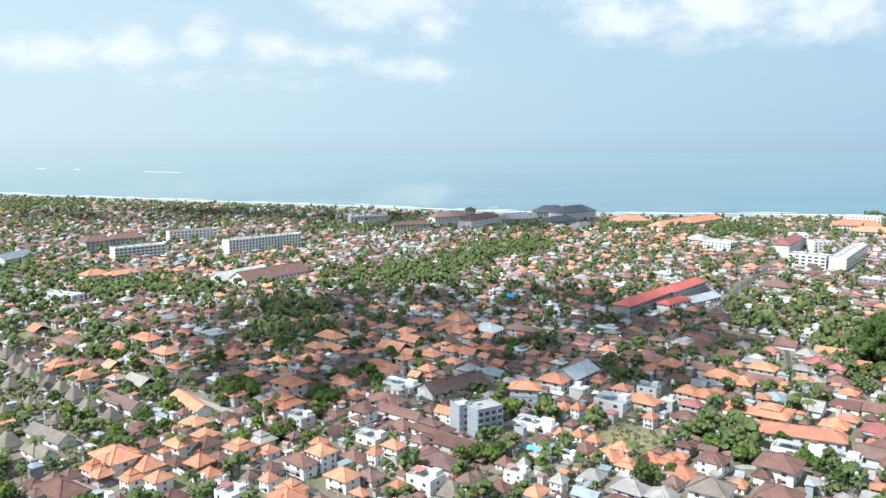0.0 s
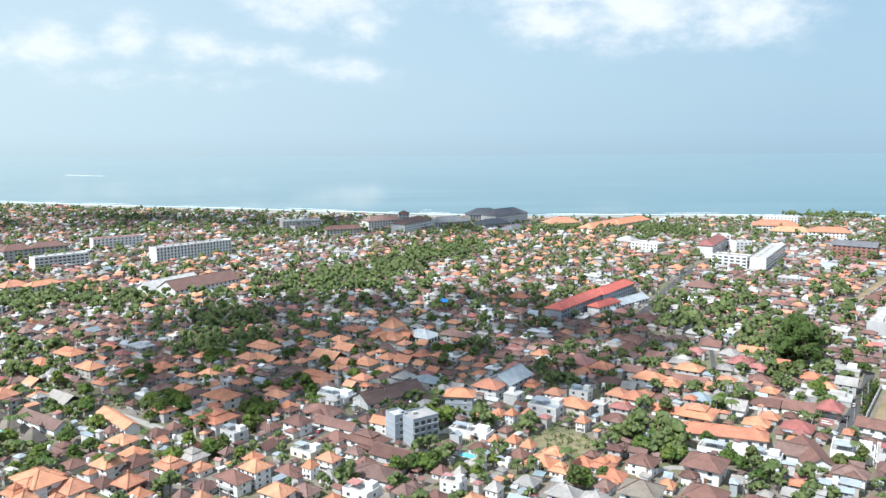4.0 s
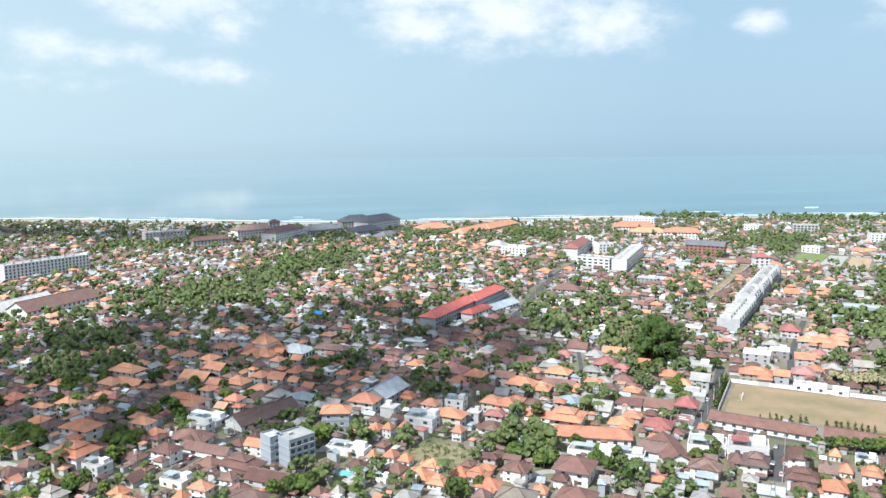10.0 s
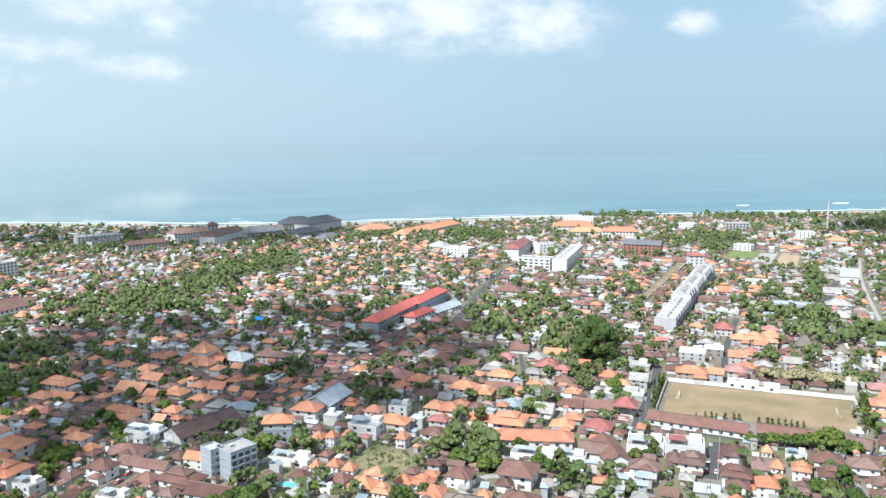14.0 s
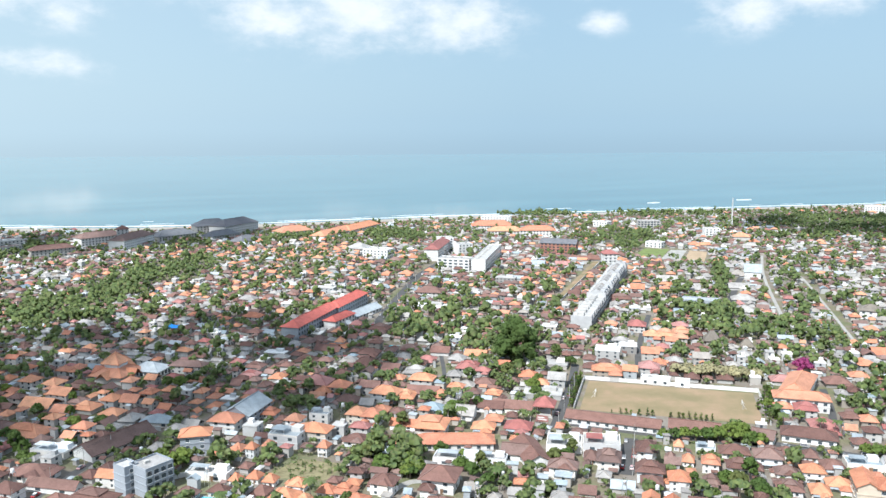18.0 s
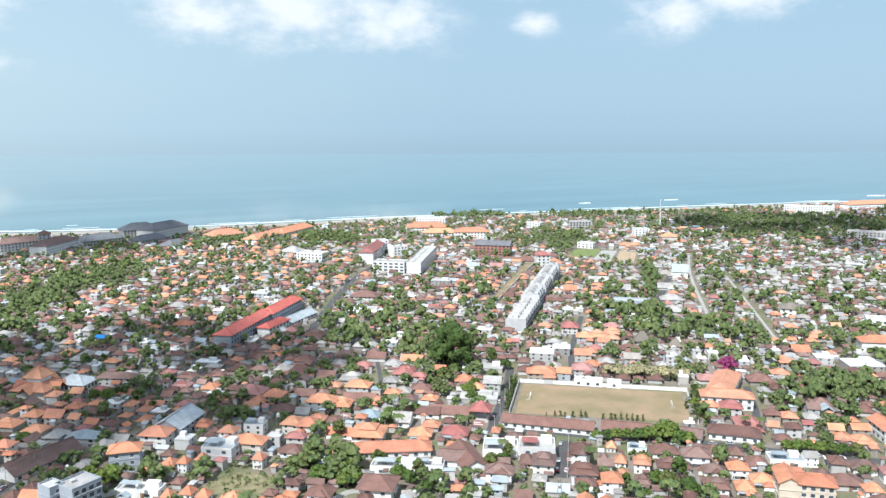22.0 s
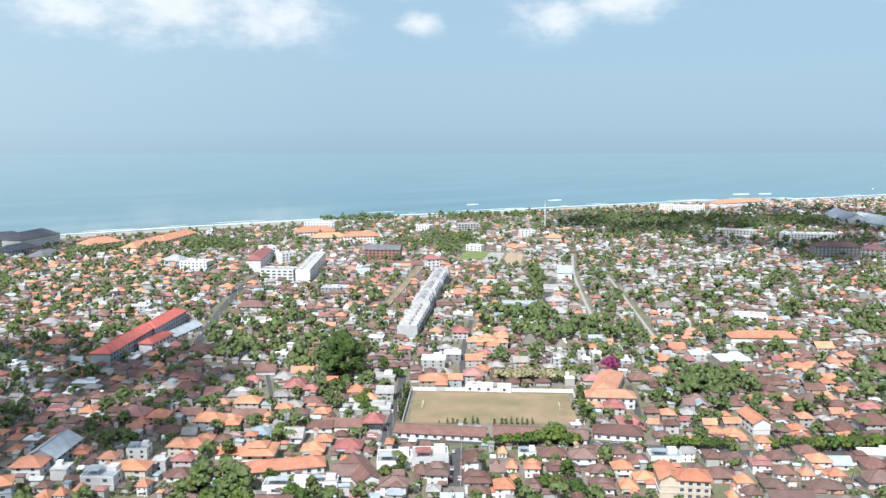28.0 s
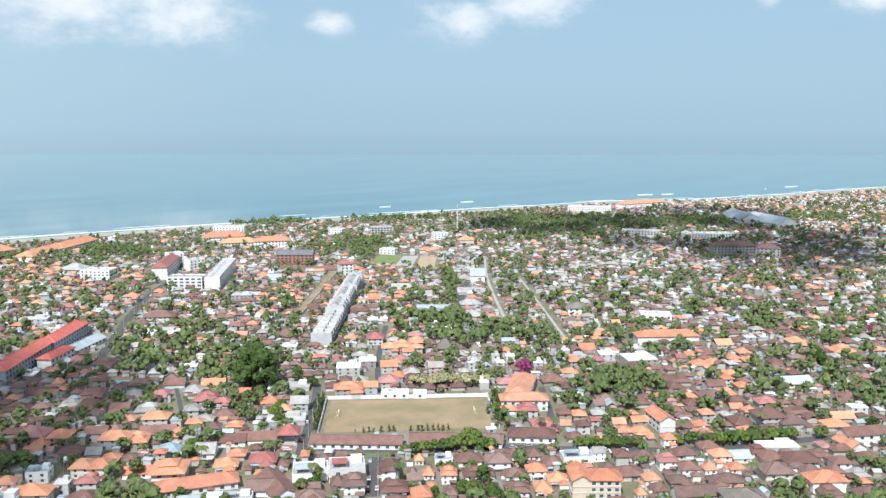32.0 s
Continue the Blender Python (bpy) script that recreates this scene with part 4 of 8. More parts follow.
def patch(name, corners, mat, label, z=0.04, keep=True):
    """A level piece of ground with four corners."""
    f = Form()
    n = len(corners)
    f.add([(x, y, z) for x, y in corners] + [(x, y, -0.1) for x, y in corners], [tuple(range(n))] + [(k, k + n, (k + 1) % n + n, (k + 1) % n) for k in range(n)])
    if keep:
        for u in np.linspace(0, 1, 60):
            for v in np.linspace(0, 1, 60):
                a = Vector(corners[0]).lerp(Vector(corners[1]), u)
                b = Vector(corners[3]).lerp(Vector(corners[2]), u)
                q = a.lerp(b, v)
                i, j = int((q.x - X0) / CELL), int((q.y - Y0) / CELL)
                if 0 <= i < TAKEN.shape[0] and 0 <= j < TAKEN.shape[1]:
                    TAKEN[i, j] = True
    return tagged(new(name, f.mesh(name, [mat])), label, name, kind="structure")


# ---- large buildings ----
def block(name, label, x, y, w, d, storeys, rot, wall_mat, key="wh", roof="flat", h=3.3, sides="fl", step=4.2, ww=1.9, wh=1.7, category="hotel", bands=True):
    """A long building: walls with floor bands, one window a bay as a part of its own, a flat, hipped or gabled roof."""
    top = tagged(new(name), label, category)
    f, r, c = Form(), Form(), Form()
    H = storeys * h
    f.box(-w / 2, -d / 2, 0, w / 2, d / 2, H)
    if bands:
        for s in range(1, storeys):
            f.box(-w / 2 - 0.25, -d / 2 - 0.25, s * h - 0.2, w / 2 + 0.25, d / 2 + 0.25, s * h + 0.12)
    near = math.hypot(x, y) < 470
    if not near:
        dark_openings(f, w, d, 0, h, storeys, 1, step, ww, wh) if sides else None
    part("wall", f, [wall_mat, M_DARK], top)
    if roof == "hip":
        rise = (min(w, d) / 2 + 1) * 0.55
        r.hip(w + 2, d + 2, H, rise, 0.3)
        ridge_caps(c, w + 2, d + 2, H, rise, 0.2)
        part("roof", r, [ROOF[key]], top)
        parts("ridge_cap", c, [ROOF[key]], top)
    elif roof == "gable":
        rise = (d / 2 + 0.8) * 0.55
        for sx in (-1, 1):
            x0, x1 = sorted((sx * w / 2, sx * (w / 2 - 0.3)))
            f2 = Form()
            f2.add([(x0, -d / 2, H), (x0, d / 2, H), (x0, 0, H + d / 2 * 0.55), (x1, -d / 2, H), (x1, d / 2, H), (x1, 0, H + d / 2 * 0.55)], [(0, 2, 1), (3, 4, 5), (0, 3, 5, 2), (1, 2, 5, 4)])
            part("gable_end", f2, [wall_mat], top)
        r.gable(w + 1.4, d + 1.6, H - 0.4, rise, 0.3)
        part("roof", r, [ROOF[key]], top)
        c.bar((-w / 2 - 0.7, 0, H - 0.1 + rise), (w / 2 + 0.7, 0, H - 0.1 + rise), 0.22)
        part("ridge_cap", c, [ROOF[key]], top)
    else:
        for x0, y0, x1, y1 in ((-w / 2, -d / 2, w / 2, -d / 2 + 0.25), (-w / 2, d / 2 - 0.25, w / 2, d / 2), (-w / 2, -d / 2 + 0.25, -w / 2 + 0.25, d / 2 - 0.25), (w / 2 - 0.25, -d / 2 + 0.25, w / 2, d / 2 - 0.25)):
            c.box(x0, y0, H, x1, y1, H + 0.9)
        parts("parapet", c, [wall_mat], top)
        r.box(-w / 2 + 0.25, -d / 2 + 0.25, H, w / 2 - 0.25, d / 2 - 0.25, H + 0.12)
        part("roof", r, [ROOF["cc" if key == "wh" else key]], top)
        if w > 12:
            u = Form()
            for k in range(int(w / 9)):
                u.box(-w / 2 + 4 + k * 9, d * 0.05, H + 0.12, -w / 2 + 6.2 + k * 9, d * 0.2, H + 1.2 + 0.9 * (k % 2))
            parts("roof_plant", u, [M_CONCRETE], top)
    if near:
        facade(top, w, d, 0, h, storeys, sides, step, ww, wh)
    top.matrix_basis = pose(x, y, 0, 0, 0, rot)
    mark(x, y, w, d, rot, 1.5)
    return top


def townhouse(x, y, w, rot, storeys, i):
    """One narrow house of the white terrace; the older ones have flat roofs, the later ones steep grey roofs between white party walls."""
    top = tagged(new("townhouse"), "narrow white terraced townhouse with a " + ("flat grey roof and parapet" if i < 7 else "steep grey roof between party walls"), "townhouse", "terrace of townhouses")
    d, h = 14.0, 3.2
    H = storeys * h
    f, r, p = Form(), Form(), Form()
    f.box(-w / 2 + 0.15, -d / 2, 0, w / 2 - 0.15, d / 2, H, 0)
    for s in range(1, storeys):
        f.box(-w / 2 + 0.15, -d / 2 - 0.9, s * h - 0.15, w / 2 - 0.15, -d / 2, s * h + 0.1, 0)
        f.box(-w / 2 + 0.15, -d / 2 - 0.9, s * h + 0.1, w / 2 - 0.15, -d / 2 - 0.8, s * h + 0.9, 0)
        f.box(-w / 2 + 0.15, d / 2, s * h - 0.15, w / 2 - 0.15, d / 2 + 0.9, s * h + 0.1, 0)
    for s in range(storeys):
        for y0, y1 in ((-d / 2 - 0.04, -d / 2 + 0.1), (d / 2 - 0.1, d / 2 + 0.04)):
            for x0 in (-w * 0.24, w * 0.24):
                f.box(x0 - w * 0.17, y0, s * h + 0.5, x0 + w * 0.17, y1, s * h + 2.5, 1)
    part("wall", f, [M_TOWN, M_DARK], top)
    for sx in (-1, 1):
        x0, x1 = sorted((sx * w / 2, sx * (w / 2 - 0.15)))
        p.box(x0, -d / 2 - 0.9, 0, x1, d / 2 + 0.9, H + (0.5 if i < 7 else 0.35))
        if i >= 7:
            # the party wall rises over the roof like a gable
            y1, z1 = d * 0.38, H + d * 0.2 + 0.5
            p.add([(q, y, z) for q in (x0, x1) for y, z in ((-y1, H + 0.36), (y1, H + 0.36), (0.0, z1))], [(0, 2, 1), (3, 4, 5), (0, 3, 5, 2), (2, 5, 4, 1), (1, 4, 3, 0)])
    parts("party_wall", p, [M_TOWN], top)
    if i < 7:
        r.box(-w / 2 + 0.15, -d / 2, H, w / 2 - 0.15, d / 2, H + 0.12)
        r.box(-w * 0.3, -d * 0.1, H + 0.12, w * 0.25, d * 0.25, H + 2.3)
    else:
        r.gable(w - 0.4, d * 0.72, H, d * 0.2, 0.2)
        g = Form()
        g.box(-w * 0.3, -d / 2 + 0.5, H, w * 0.3, -d * 0.22, H + 2.0)
        part("dormer", g, [M_TOWN], top)
    part("roof", r, [ROOF["cc"] if i < 7 else ROOF["gr"]], top)
    top.matrix_basis = pose(x, y, 0, 0, 0, rot)
    mark(x, y, w, d, rot, 1.0)


# ---- landmarks and the nearer houses ----
patch("sports_field", [(263.2, 377.0), (332.9, 318.6), (302.2, 280.6), (231.0, 338.4)], M_FIELD, "dry brown football pitch with worn patches")
patch("grass_field", [(579.6, 745.0), (627.9, 789.0), (650.0, 768.4), (598.4, 719.8)], M_GRASS, "fenced green lawn")
patch("bare_lot", [(591.7, 713.2), (648.5, 763.9), (662.2, 751.0), (607.0, 699.0)], M_PAVE, "pale bare building lot")
patch("bare_lot", [(597.8, 682.8), (664.7, 748.7), (675.4, 730.0), (613.8, 667.9)], M_DIRT, "bare earth lot")
patch("grass_strip", [(362.6, 576.1), (368.0, 571.1), (527.7, 736.0), (524.1, 744.2)], M_FIELD, "long strip of dry grass between walls")
patch("grass_field", [(-284.8, 504.6), (-285.7, 538.7), (-257.3, 512.1), (-261.4, 487.6)], M_GRASS, "overgrown grassy lot")
patch("bare_lot", [(60.0, 327.0), (80.0, 338.0), (98.0, 324.0), (84.0, 311.0)], M_WEEDS, "weedy vacant lot behind houses")
road([(203.6, 261.9), (213.2, 273.4), (230.9, 294.4)], 6.5)
road([(205.2, 322.4), (223.6, 344.1), (241.8, 365.9), (256.1, 383.5), (274.2, 408.0)], 5.0)
road([(287.5, 259.9), (304.1, 241.7), (316.6, 227.4)], 6.0)
road([(317.2, 226.8), (357.2, 190.6), (407.2, 159.0), (454.6, 133.5)], 6.0)
road([(215.0, 322.6), (243.8, 293.3), (283.5, 258.0)], 5.0)
road([(354.8, 195.3), (367.7, 219.1), (381.4, 234.6)], 4.0)
road([(325.8, 259.3), (347.7, 279.1), (374.2, 307.3)], 4.0)
road([(301.4, 379.2), (335.6, 423.5), (402.7, 497.1)], 4.0)
road([(188.5, 551.2), (239.5, 637.8), (308.6, 746.7), (371.9, 823.5)], 7.0, label="busy shopping street with shaded fronts")
road([(466.2, 479.9), (573.5, 574.6), (609.8, 602.6)], 6.0)
road([(484.1, 436.8), (611.3, 579.8), (712.6, 680.9)], 2.8, label="pale concrete lane between villas", mat=M_PAVE)
road([(479.1, 370.5), (618.4, 532.6), (646.3, 568.4)], 2.4, label="pale lane between gardens", mat=M_PAVE)
road([(-47.6, 273.6), (-80.0, 305.3), (-104.3, 292.0)], 4.0)
road([(-83.1, 338.2), (-97.2, 355.3), (-135.4, 386.4)], 4.5, label="pale concrete lane between villas", mat=M_PAVE)
road([(-36.0, 335.0), (-9.5, 370.1), (14.9, 394.5)], 4.5)
road([(106.8, 290.1), (117.0, 294.8), (138.2, 288.9)], 4.0, label="pale concrete lane between villas", mat=M_PAVE)
road([(185.4, 411.4), (196.2, 438.0), (207.8, 468.4)], 2.6)
block("hotel", "three-storey blue-grey hotel with a long bright red roof", 147.2, 570.9, 72.7, 13.0, 3, 49.8, M_GREYBLUE, "hr", "hip", sides='fl')
block("hotel", "three-storey blue-grey hotel wing with a bright red roof", 188.1, 615.4, 57.7, 13.0, 3, 48.6, M_GREYBLUE, "hr", "hip", sides='fl')
block("shop", "low hall with a bright red roof beside the hotel", 169.0, 571.9, 29.4, 10.0, 2, 42.4, M_WHITE, "hr", "hip", category='shop', sides='f')
block("shop", "low hall with pale metal roof sheets", 196.3, 597.6, 38.4, 12.0, 1, 39.2, M_WHITE, "mt", "gable", category='shop', sides='f')
block("hotel", "white four-storey hotel wing with long balcony bands", 350.5, 751.5, 35.3, 16.0, 4, -42.7, M_WHITE, "wh", "flat", sides='f', step=5.0, ww=3.6)
block("hotel", "white four-storey hotel wing with long balcony bands", 399.8, 773.3, 115.9, 15.0, 4, 53.5, M_WHITE, "wh", "flat", sides='f', step=5.0, ww=3.6)
block("hotel", "white hotel wing behind a courtyard", 404.2, 845.3, 18.4, 14.0, 4, 1.8, M_WHITE, "wh", "flat", sides='f')
block("hotel", "white hotel block with a red pitched roof", 374.7, 852.1, 82.2, 16.0, 4, 55.3, M_WHITE, "rd", "hip", sides='f')
block("hotel", "white four-storey hotel block with a parapet", 397.7, 882.9, 17.5, 16.0, 5, -8.4, M_WHITE, "wh", "flat", sides='f')
block("apartment_building", "brick-faced four-storey apartments under a grey roof", 511.0, 801.1, 43.0, 16.0, 4, -43.0, M_BRICK, "sl", "gable", sides='f', category='apartment', step=4.6, ww=2.4)
townhouse(331.7, 485.7, 10.6, 46.6, 3, 0)
townhouse(339.0, 493.4, 10.6, 46.6, 3, 1)
townhouse(346.3, 501.1, 10.6, 46.6, 3, 2)
townhouse(353.6, 508.9, 10.6, 46.6, 3, 3)
townhouse(360.9, 516.6, 10.6, 46.6, 3, 4)
townhouse(368.2, 524.3, 10.6, 46.6, 3, 5)
townhouse(375.5, 532.1, 10.6, 46.6, 3, 6)
townhouse(382.8, 539.8, 10.6, 46.6, 4, 7)
townhouse(390.1, 547.5, 10.6, 46.6, 4, 8)
townhouse(397.4, 555.3, 10.6, 46.6, 4, 9)
townhouse(404.8, 563.0, 10.6, 46.6, 3, 10)
townhouse(412.1, 570.8, 10.6, 46.6, 4, 11)
townhouse(419.4, 578.5, 10.6, 46.6, 4, 12)
townhouse(426.7, 586.2, 10.6, 46.6, 4, 13)
townhouse(434.0, 594.0, 10.6, 46.6, 4, 14)
townhouse(441.3, 601.7, 10.6, 46.6, 3, 15)
townhouse(448.6, 609.4, 10.6, 46.6, 4, 16)
townhouse(455.9, 617.2, 10.6, 46.6, 4, 17)
townhouse(463.2, 624.9, 10.6, 46.6, 4, 18)
townhouse(470.6, 632.6, 10.6, 46.6, 4, 19)
townhouse(477.9, 640.4, 10.6, 46.6, 3, 20)
townhouse(485.2, 648.1, 10.6, 46.6, 4, 21)
block("apartment_building", "white four-storey tower with a red hip roof", 515.3, 706.7, 14.6, 14.0, 4, -21.9, M_WHITE, "rd", "hip", sides='fl', category='apartment')
block("hotel", "white long hotel with upright fins and a flat roof", -203.7, 877.0, 89.4, 16.0, 5, 42.0, M_WHITE, "wh", "flat", sides='fl', step=3.8, ww=1.8, wh=2.4)
block("hotel", "beige four-storey hotel with a brown roof edge", -313.6, 973.5, 57.8, 16.0, 4, 32.6, M_WALL, "rd", "flat", sides='f')
block("hotel", "grey four-storey hotel with dark balconies", -390.8, 878.7, 30.2, 20.0, 4, 45.1, M_CONCRETE, "br", "hip", sides='f')
block("hotel", "grey-brown hotel wing with a dark roof", -364.6, 903.1, 36.6, 18.0, 4, 28.9, M_CONCRETE, "br", "hip", sides='f')
block("hotel", "white and grey hotel with deep dark balconies", -326.4, 832.1, 53.1, 16.0, 4, 40.9, M_WHITE, "cc", "flat", sides='f', ww=3.0)
block("market_hall", "long hall with a pale grey-brown metal roof", -155.6, 693.1, 68.1, 24.0, 2, 50.3, M_WHITE, "br", "gable", sides='f', category='hall')
block("market_hall", "low hall with white roof sheets", -185.8, 707.6, 57.5, 22.0, 1, 56.2, M_WHITE, "wh", "gable", sides='f', category='hall')
block("warehouse", "white gabled warehouse with a grey metal roof", -444.4, 803.6, 42.0, 18.0, 2, 78.7, M_WHITE, "mt", "gable", sides='f', category='warehouse')
block("house", "white flat-roofed long house among trees", -301.6, 610.5, 35.4, 12.0, 2, -22.8, M_WHITE, "wh", "flat", sides='f', category='house')
block("house", "two-storey white house under a long orange roof", -291.5, 701.8, 28.5, 12.0, 2, 54.7, M_WHITE, "or", "hip", sides='f', category='house')
block("house", "wide house with a broad orange hip roof", -314.6, 698.9, 21.0, 16.0, 2, 50.3, M_WHITE, "or", "hip", sides='f', category='house')
block("hotel", "white seaside hotel with dark brown roofs", 8.0, 1125.4, 56.5, 22.0, 4, 24.5, M_WHITE, "br", "hip", sides='f')
block("hotel", "white seaside hotel wing with a dark brown roof", 46.8, 1092.8, 69.4, 22.0, 4, 55.0, M_WHITE, "br", "hip", sides='f')
block("hotel", "square lookout tower of the seaside hotel with a dark roof", 36.6, 1109.7, 14.2, 15.0, 7, -2.1, M_WALL, "br", "hip", sides='f')
block("hotel", "grey-brown terraced hotel near the beach", -110.1, 1133.9, 54.4, 24.0, 4, 17.6, M_CONCRETE, "cc", "flat", sides='f')
block("hotel", "stepped lower wing of the grey-brown hotel", -100.3, 1096.4, 36.9, 16.0, 3, 30.8, M_CONCRETE, "br", "flat", sides='f')
block("hotel", "low brown-roofed hotel wing near the beach", -45.8, 1055.2, 49.5, 16.0, 3, 16.3, M_CONCRETE, "br", "hip", sides='f')
block("hotel", "large beach hotel under a sweeping dark grey roof", 160.6, 1189.9, 51.3, 30.0, 4, 7.6, M_CONCRETE, "sl", "hip", sides='f')
block("hotel", "beach hotel block with a rounded grey roof and pale walls", 192.2, 1185.7, 73.6, 30.0, 4, 40.4, M_WHITE, "sl", "hip", sides='f')
block("hotel", "low hotel wing with a dark grey roof", 103.3, 1152.4, 57.9, 26.0, 2, 24.6, M_CONCRETE, "sl", "hip", sides='f')
block("hotel", "low hotel wing with a dark grey roof", 163.0, 1120.7, 47.3, 22.0, 2, 29.1, M_CONCRETE, "sl", "hip", sides='f')
block("pavilion_hall", "large hall with a broad dark slate roof", 187.6, 1071.7, 38.3, 24.0, 1, 39.7, M_WALL, "sl", "hip", sides='f', category='hall')
block("resort_wing", "resort wing with a broad orange roof", 262.7, 1117.3, 49.9, 26.0, 2, 18.6, M_WALL, "or", "hip", sides='f', category='resort')
block("resort_wing", "resort wing with a long orange roof", 310.1, 1071.3, 89.2, 22.0, 2, 44.1, M_WALL, "or", "hip", sides='f', category='resort')
block("resort_wing", "resort wing with a long orange roof", 362.7, 1116.6, 89.6, 22.0, 2, 42.7, M_WALL, "or", "hip", sides='f', category='resort')
block("resort_wing", "resort wing with a wide orange roof", 548.6, 1046.8, 60.2, 24.0, 2, -23.9, M_WHITE, "or", "hip", sides='f', category='resort')
block("resort_wing", "resort wing with a wide orange roof", 534.9, 979.5, 48.3, 20.0, 2, -27.7, M_WHITE, "or", "hip", sides='f', category='resort')
block("resort_wing", "white resort wing with a long orange roof", 564.8, 941.9, 48.4, 20.0, 3, -27.8, M_WHITE, "or", "hip", sides='f', category='resort')
block("hotel", "white beach hotel seen over the trees", 582.7, 1096.0, 45.8, 20.0, 4, -35.1, M_WHITE, "wh", "flat", sides='f')
block("hotel", "white flat-roofed hotel among houses", 306.8, 871.0, 32.5, 18.0, 3, -48.4, M_WHITE, "wh", "flat", sides='f')
block("office", "low white building with roof parapets", 296.8, 914.1, 25.6, 20.0, 2, -54.0, M_WHITE, "cc", "hip", sides='f', category='office')
block("warehouse", "white warehouse with a pale grey gable roof", 601.2, 585.5, 15.1, 22.0, 2, -43.1, M_WHITE, "mt", "gable", sides='', category='warehouse')
block("house", "white three-storey house near the beach", 787.8, 845.8, 20.5, 14.0, 3, -25.8, M_WHITE, "wh", "flat", sides='f', category='house')
block("house", "white house with a roof terrace near the beach", 702.4, 982.4, 22.1, 16.0, 3, -60.1, M_WHITE, "wh", "flat", sides='f', category='house')
block("building_shell", "bare concrete building shell", 750.4, 936.1, 31.8, 16.0, 4, -31.1, M_CONCRETE, "cc", "flat", sides='f', category='building', ww=3.0, wh=2.2)
block("house", "white house with a terrace", 646.0, 790.4, 21.3, 12.0, 2, -61.9, M_WHITE, "wh", "flat", sides='f', category='house')
block("hotel", "long white two-storey hotel under an orange roof", 524.5, 310.1, 46.7, 12.0, 2, -39.9, M_WHITE, "or", "hip", sides='')
block("hotel", "dark four-storey hotel with glazed balconies", 964.2, 480.4, 54.2, 18.0, 4, -42.9, M_CONCRETE, "br", "hip", sides='f')
block("hotel", "pale hotel wing with a red-brown roof", 997.3, 449.6, 29.6, 18.0, 3, -56.5, M_WALL, "rd", "hip", sides='f')
block("hotel", "long white hotel front", 1073.0, 574.0, 71.5, 20.0, 3, -42.7, M_WHITE, "wh", "flat", sides='f')
block("hotel", "white beach hotel with long balconies", 1247.4, 915.4, 81.2, 20.0, 4, -49.7, M_WHITE, "wh", "flat", sides='f')
block("hotel", "beige beach hotel with red roofs", 1418.4, 909.5, 121.4, 22.0, 3, -12.6, M_WALL, "or", "hip", sides='f')
block("hotel", "long grey hotel front among trees", 1030.5, 659.7, 55.1, 16.0, 3, -59.1, M_CONCRETE, "cc", "flat", sides='f')
block("warehouse", "hall with pale roof sheets", 1341.6, 655.1, 99.1, 40.0, 2, -134.2, M_WHITE, "mt", "gable", sides='', category='warehouse')
block("warehouse", "hall with pale grey roof sheets", 1319.5, 592.8, 100.1, 40.0, 2, -120.8, M_WHITE, "mt", "gable", sides='', category='warehouse')
block("house", "white two-storey house with a flat roof", 578.9, 353.4, 25.4, 14.0, 2, -50.1, M_WHITE, "wh", "flat", sides='f', category='house')
block("house", "white house with a pale hip roof", 551.4, 414.5, 15.4, 14.0, 2, -51.1, M_WHITE, "th", "hip", sides='f', category='house')
block("house", "pale grey row of villas with flat roofs", 458.3, 500.6, 29.7, 14.0, 2, -43.0, M_GREYBLUE, "mt", "flat", sides='f', category='house')
block("school", "long low school wing with a dark brown tiled roof", 232.9, 311.7, 46.2, 9.0, 1, -44.9, M_WHITE, "br", "gable", sides='f', category='school')
block("school", "long low school wing with a dark brown tiled roof", 263.2, 287.2, 23.3, 9.0, 1, -43.1, M_WHITE, "br", "gable", sides='f', category='school')
block("school", "long low school wing with a dark brown tiled roof", 285.3, 264.9, 9.7, 9.0, 1, -55.9, M_WHITE, "br", "gable", sides='f', category='school')
block("school", "low school wing with a dark brown roof", 305.1, 256.3, 23.5, 10.0, 1, -47.0, M_WHITE, "br", "hip", sides='f', category='school')
block("grandstand", "small white grandstand beside the pitch", 295.6, 356.5, 16.6, 6.0, 1, -42.9, M_WHITE, "wh", "flat", sides='f', category='grandstand')
block("grandstand", "small white changing rooms beside the pitch", 306.3, 345.8, 8.1, 5.0, 1, -43.0, M_WHITE, "wh", "flat", sides='f', category='grandstand')
block("school", "two-storey school block with a bright orange roof", 337.4, 290.0, 26.8, 10.0, 2, -41.5, M_WHITE, "or", "hip", sides='f', category='school')
block("school", "school wing with a bright orange roof", 353.5, 306.3, 39.3, 13.0, 2, 33.5, M_WHITE, "or", "hip", sides='f', category='school')
block("market_hall", "long low house with an orange tiled roof", 149.5, 321.7, 36.7, 10.0, 1, -24.3, M_WHITE, "or", "hip", sides='f', category='house')
block("house", "long low house with a dark brown gable roof", 170.6, 298.9, 12.4, 10.0, 1, -38.5, M_WHITE, "br", "gable", sides='f', category='house')
block("house", "long low house with a dark brown gable roof", 175.7, 295.3, 25.2, 11.0, 1, -104.0, M_WHITE, "br", "gable", sides='f', category='house')
block("hotel", "grey-blue four-storey block with dark window bays", 16.6, 333.0, 13.0, 11.5, 4, 30.0, M_GREYBLUE, "cc", "flat", h=3.0, sides='fr', step=2.9, ww=2.3, wh=2.1)
block("hotel", "grey-blue stair wing of the four-storey block", 6.9, 335.5, 6.5, 8.0, 4, 30.0, M_GREYBLUE, "cc", "flat", h=3.0, sides='f')
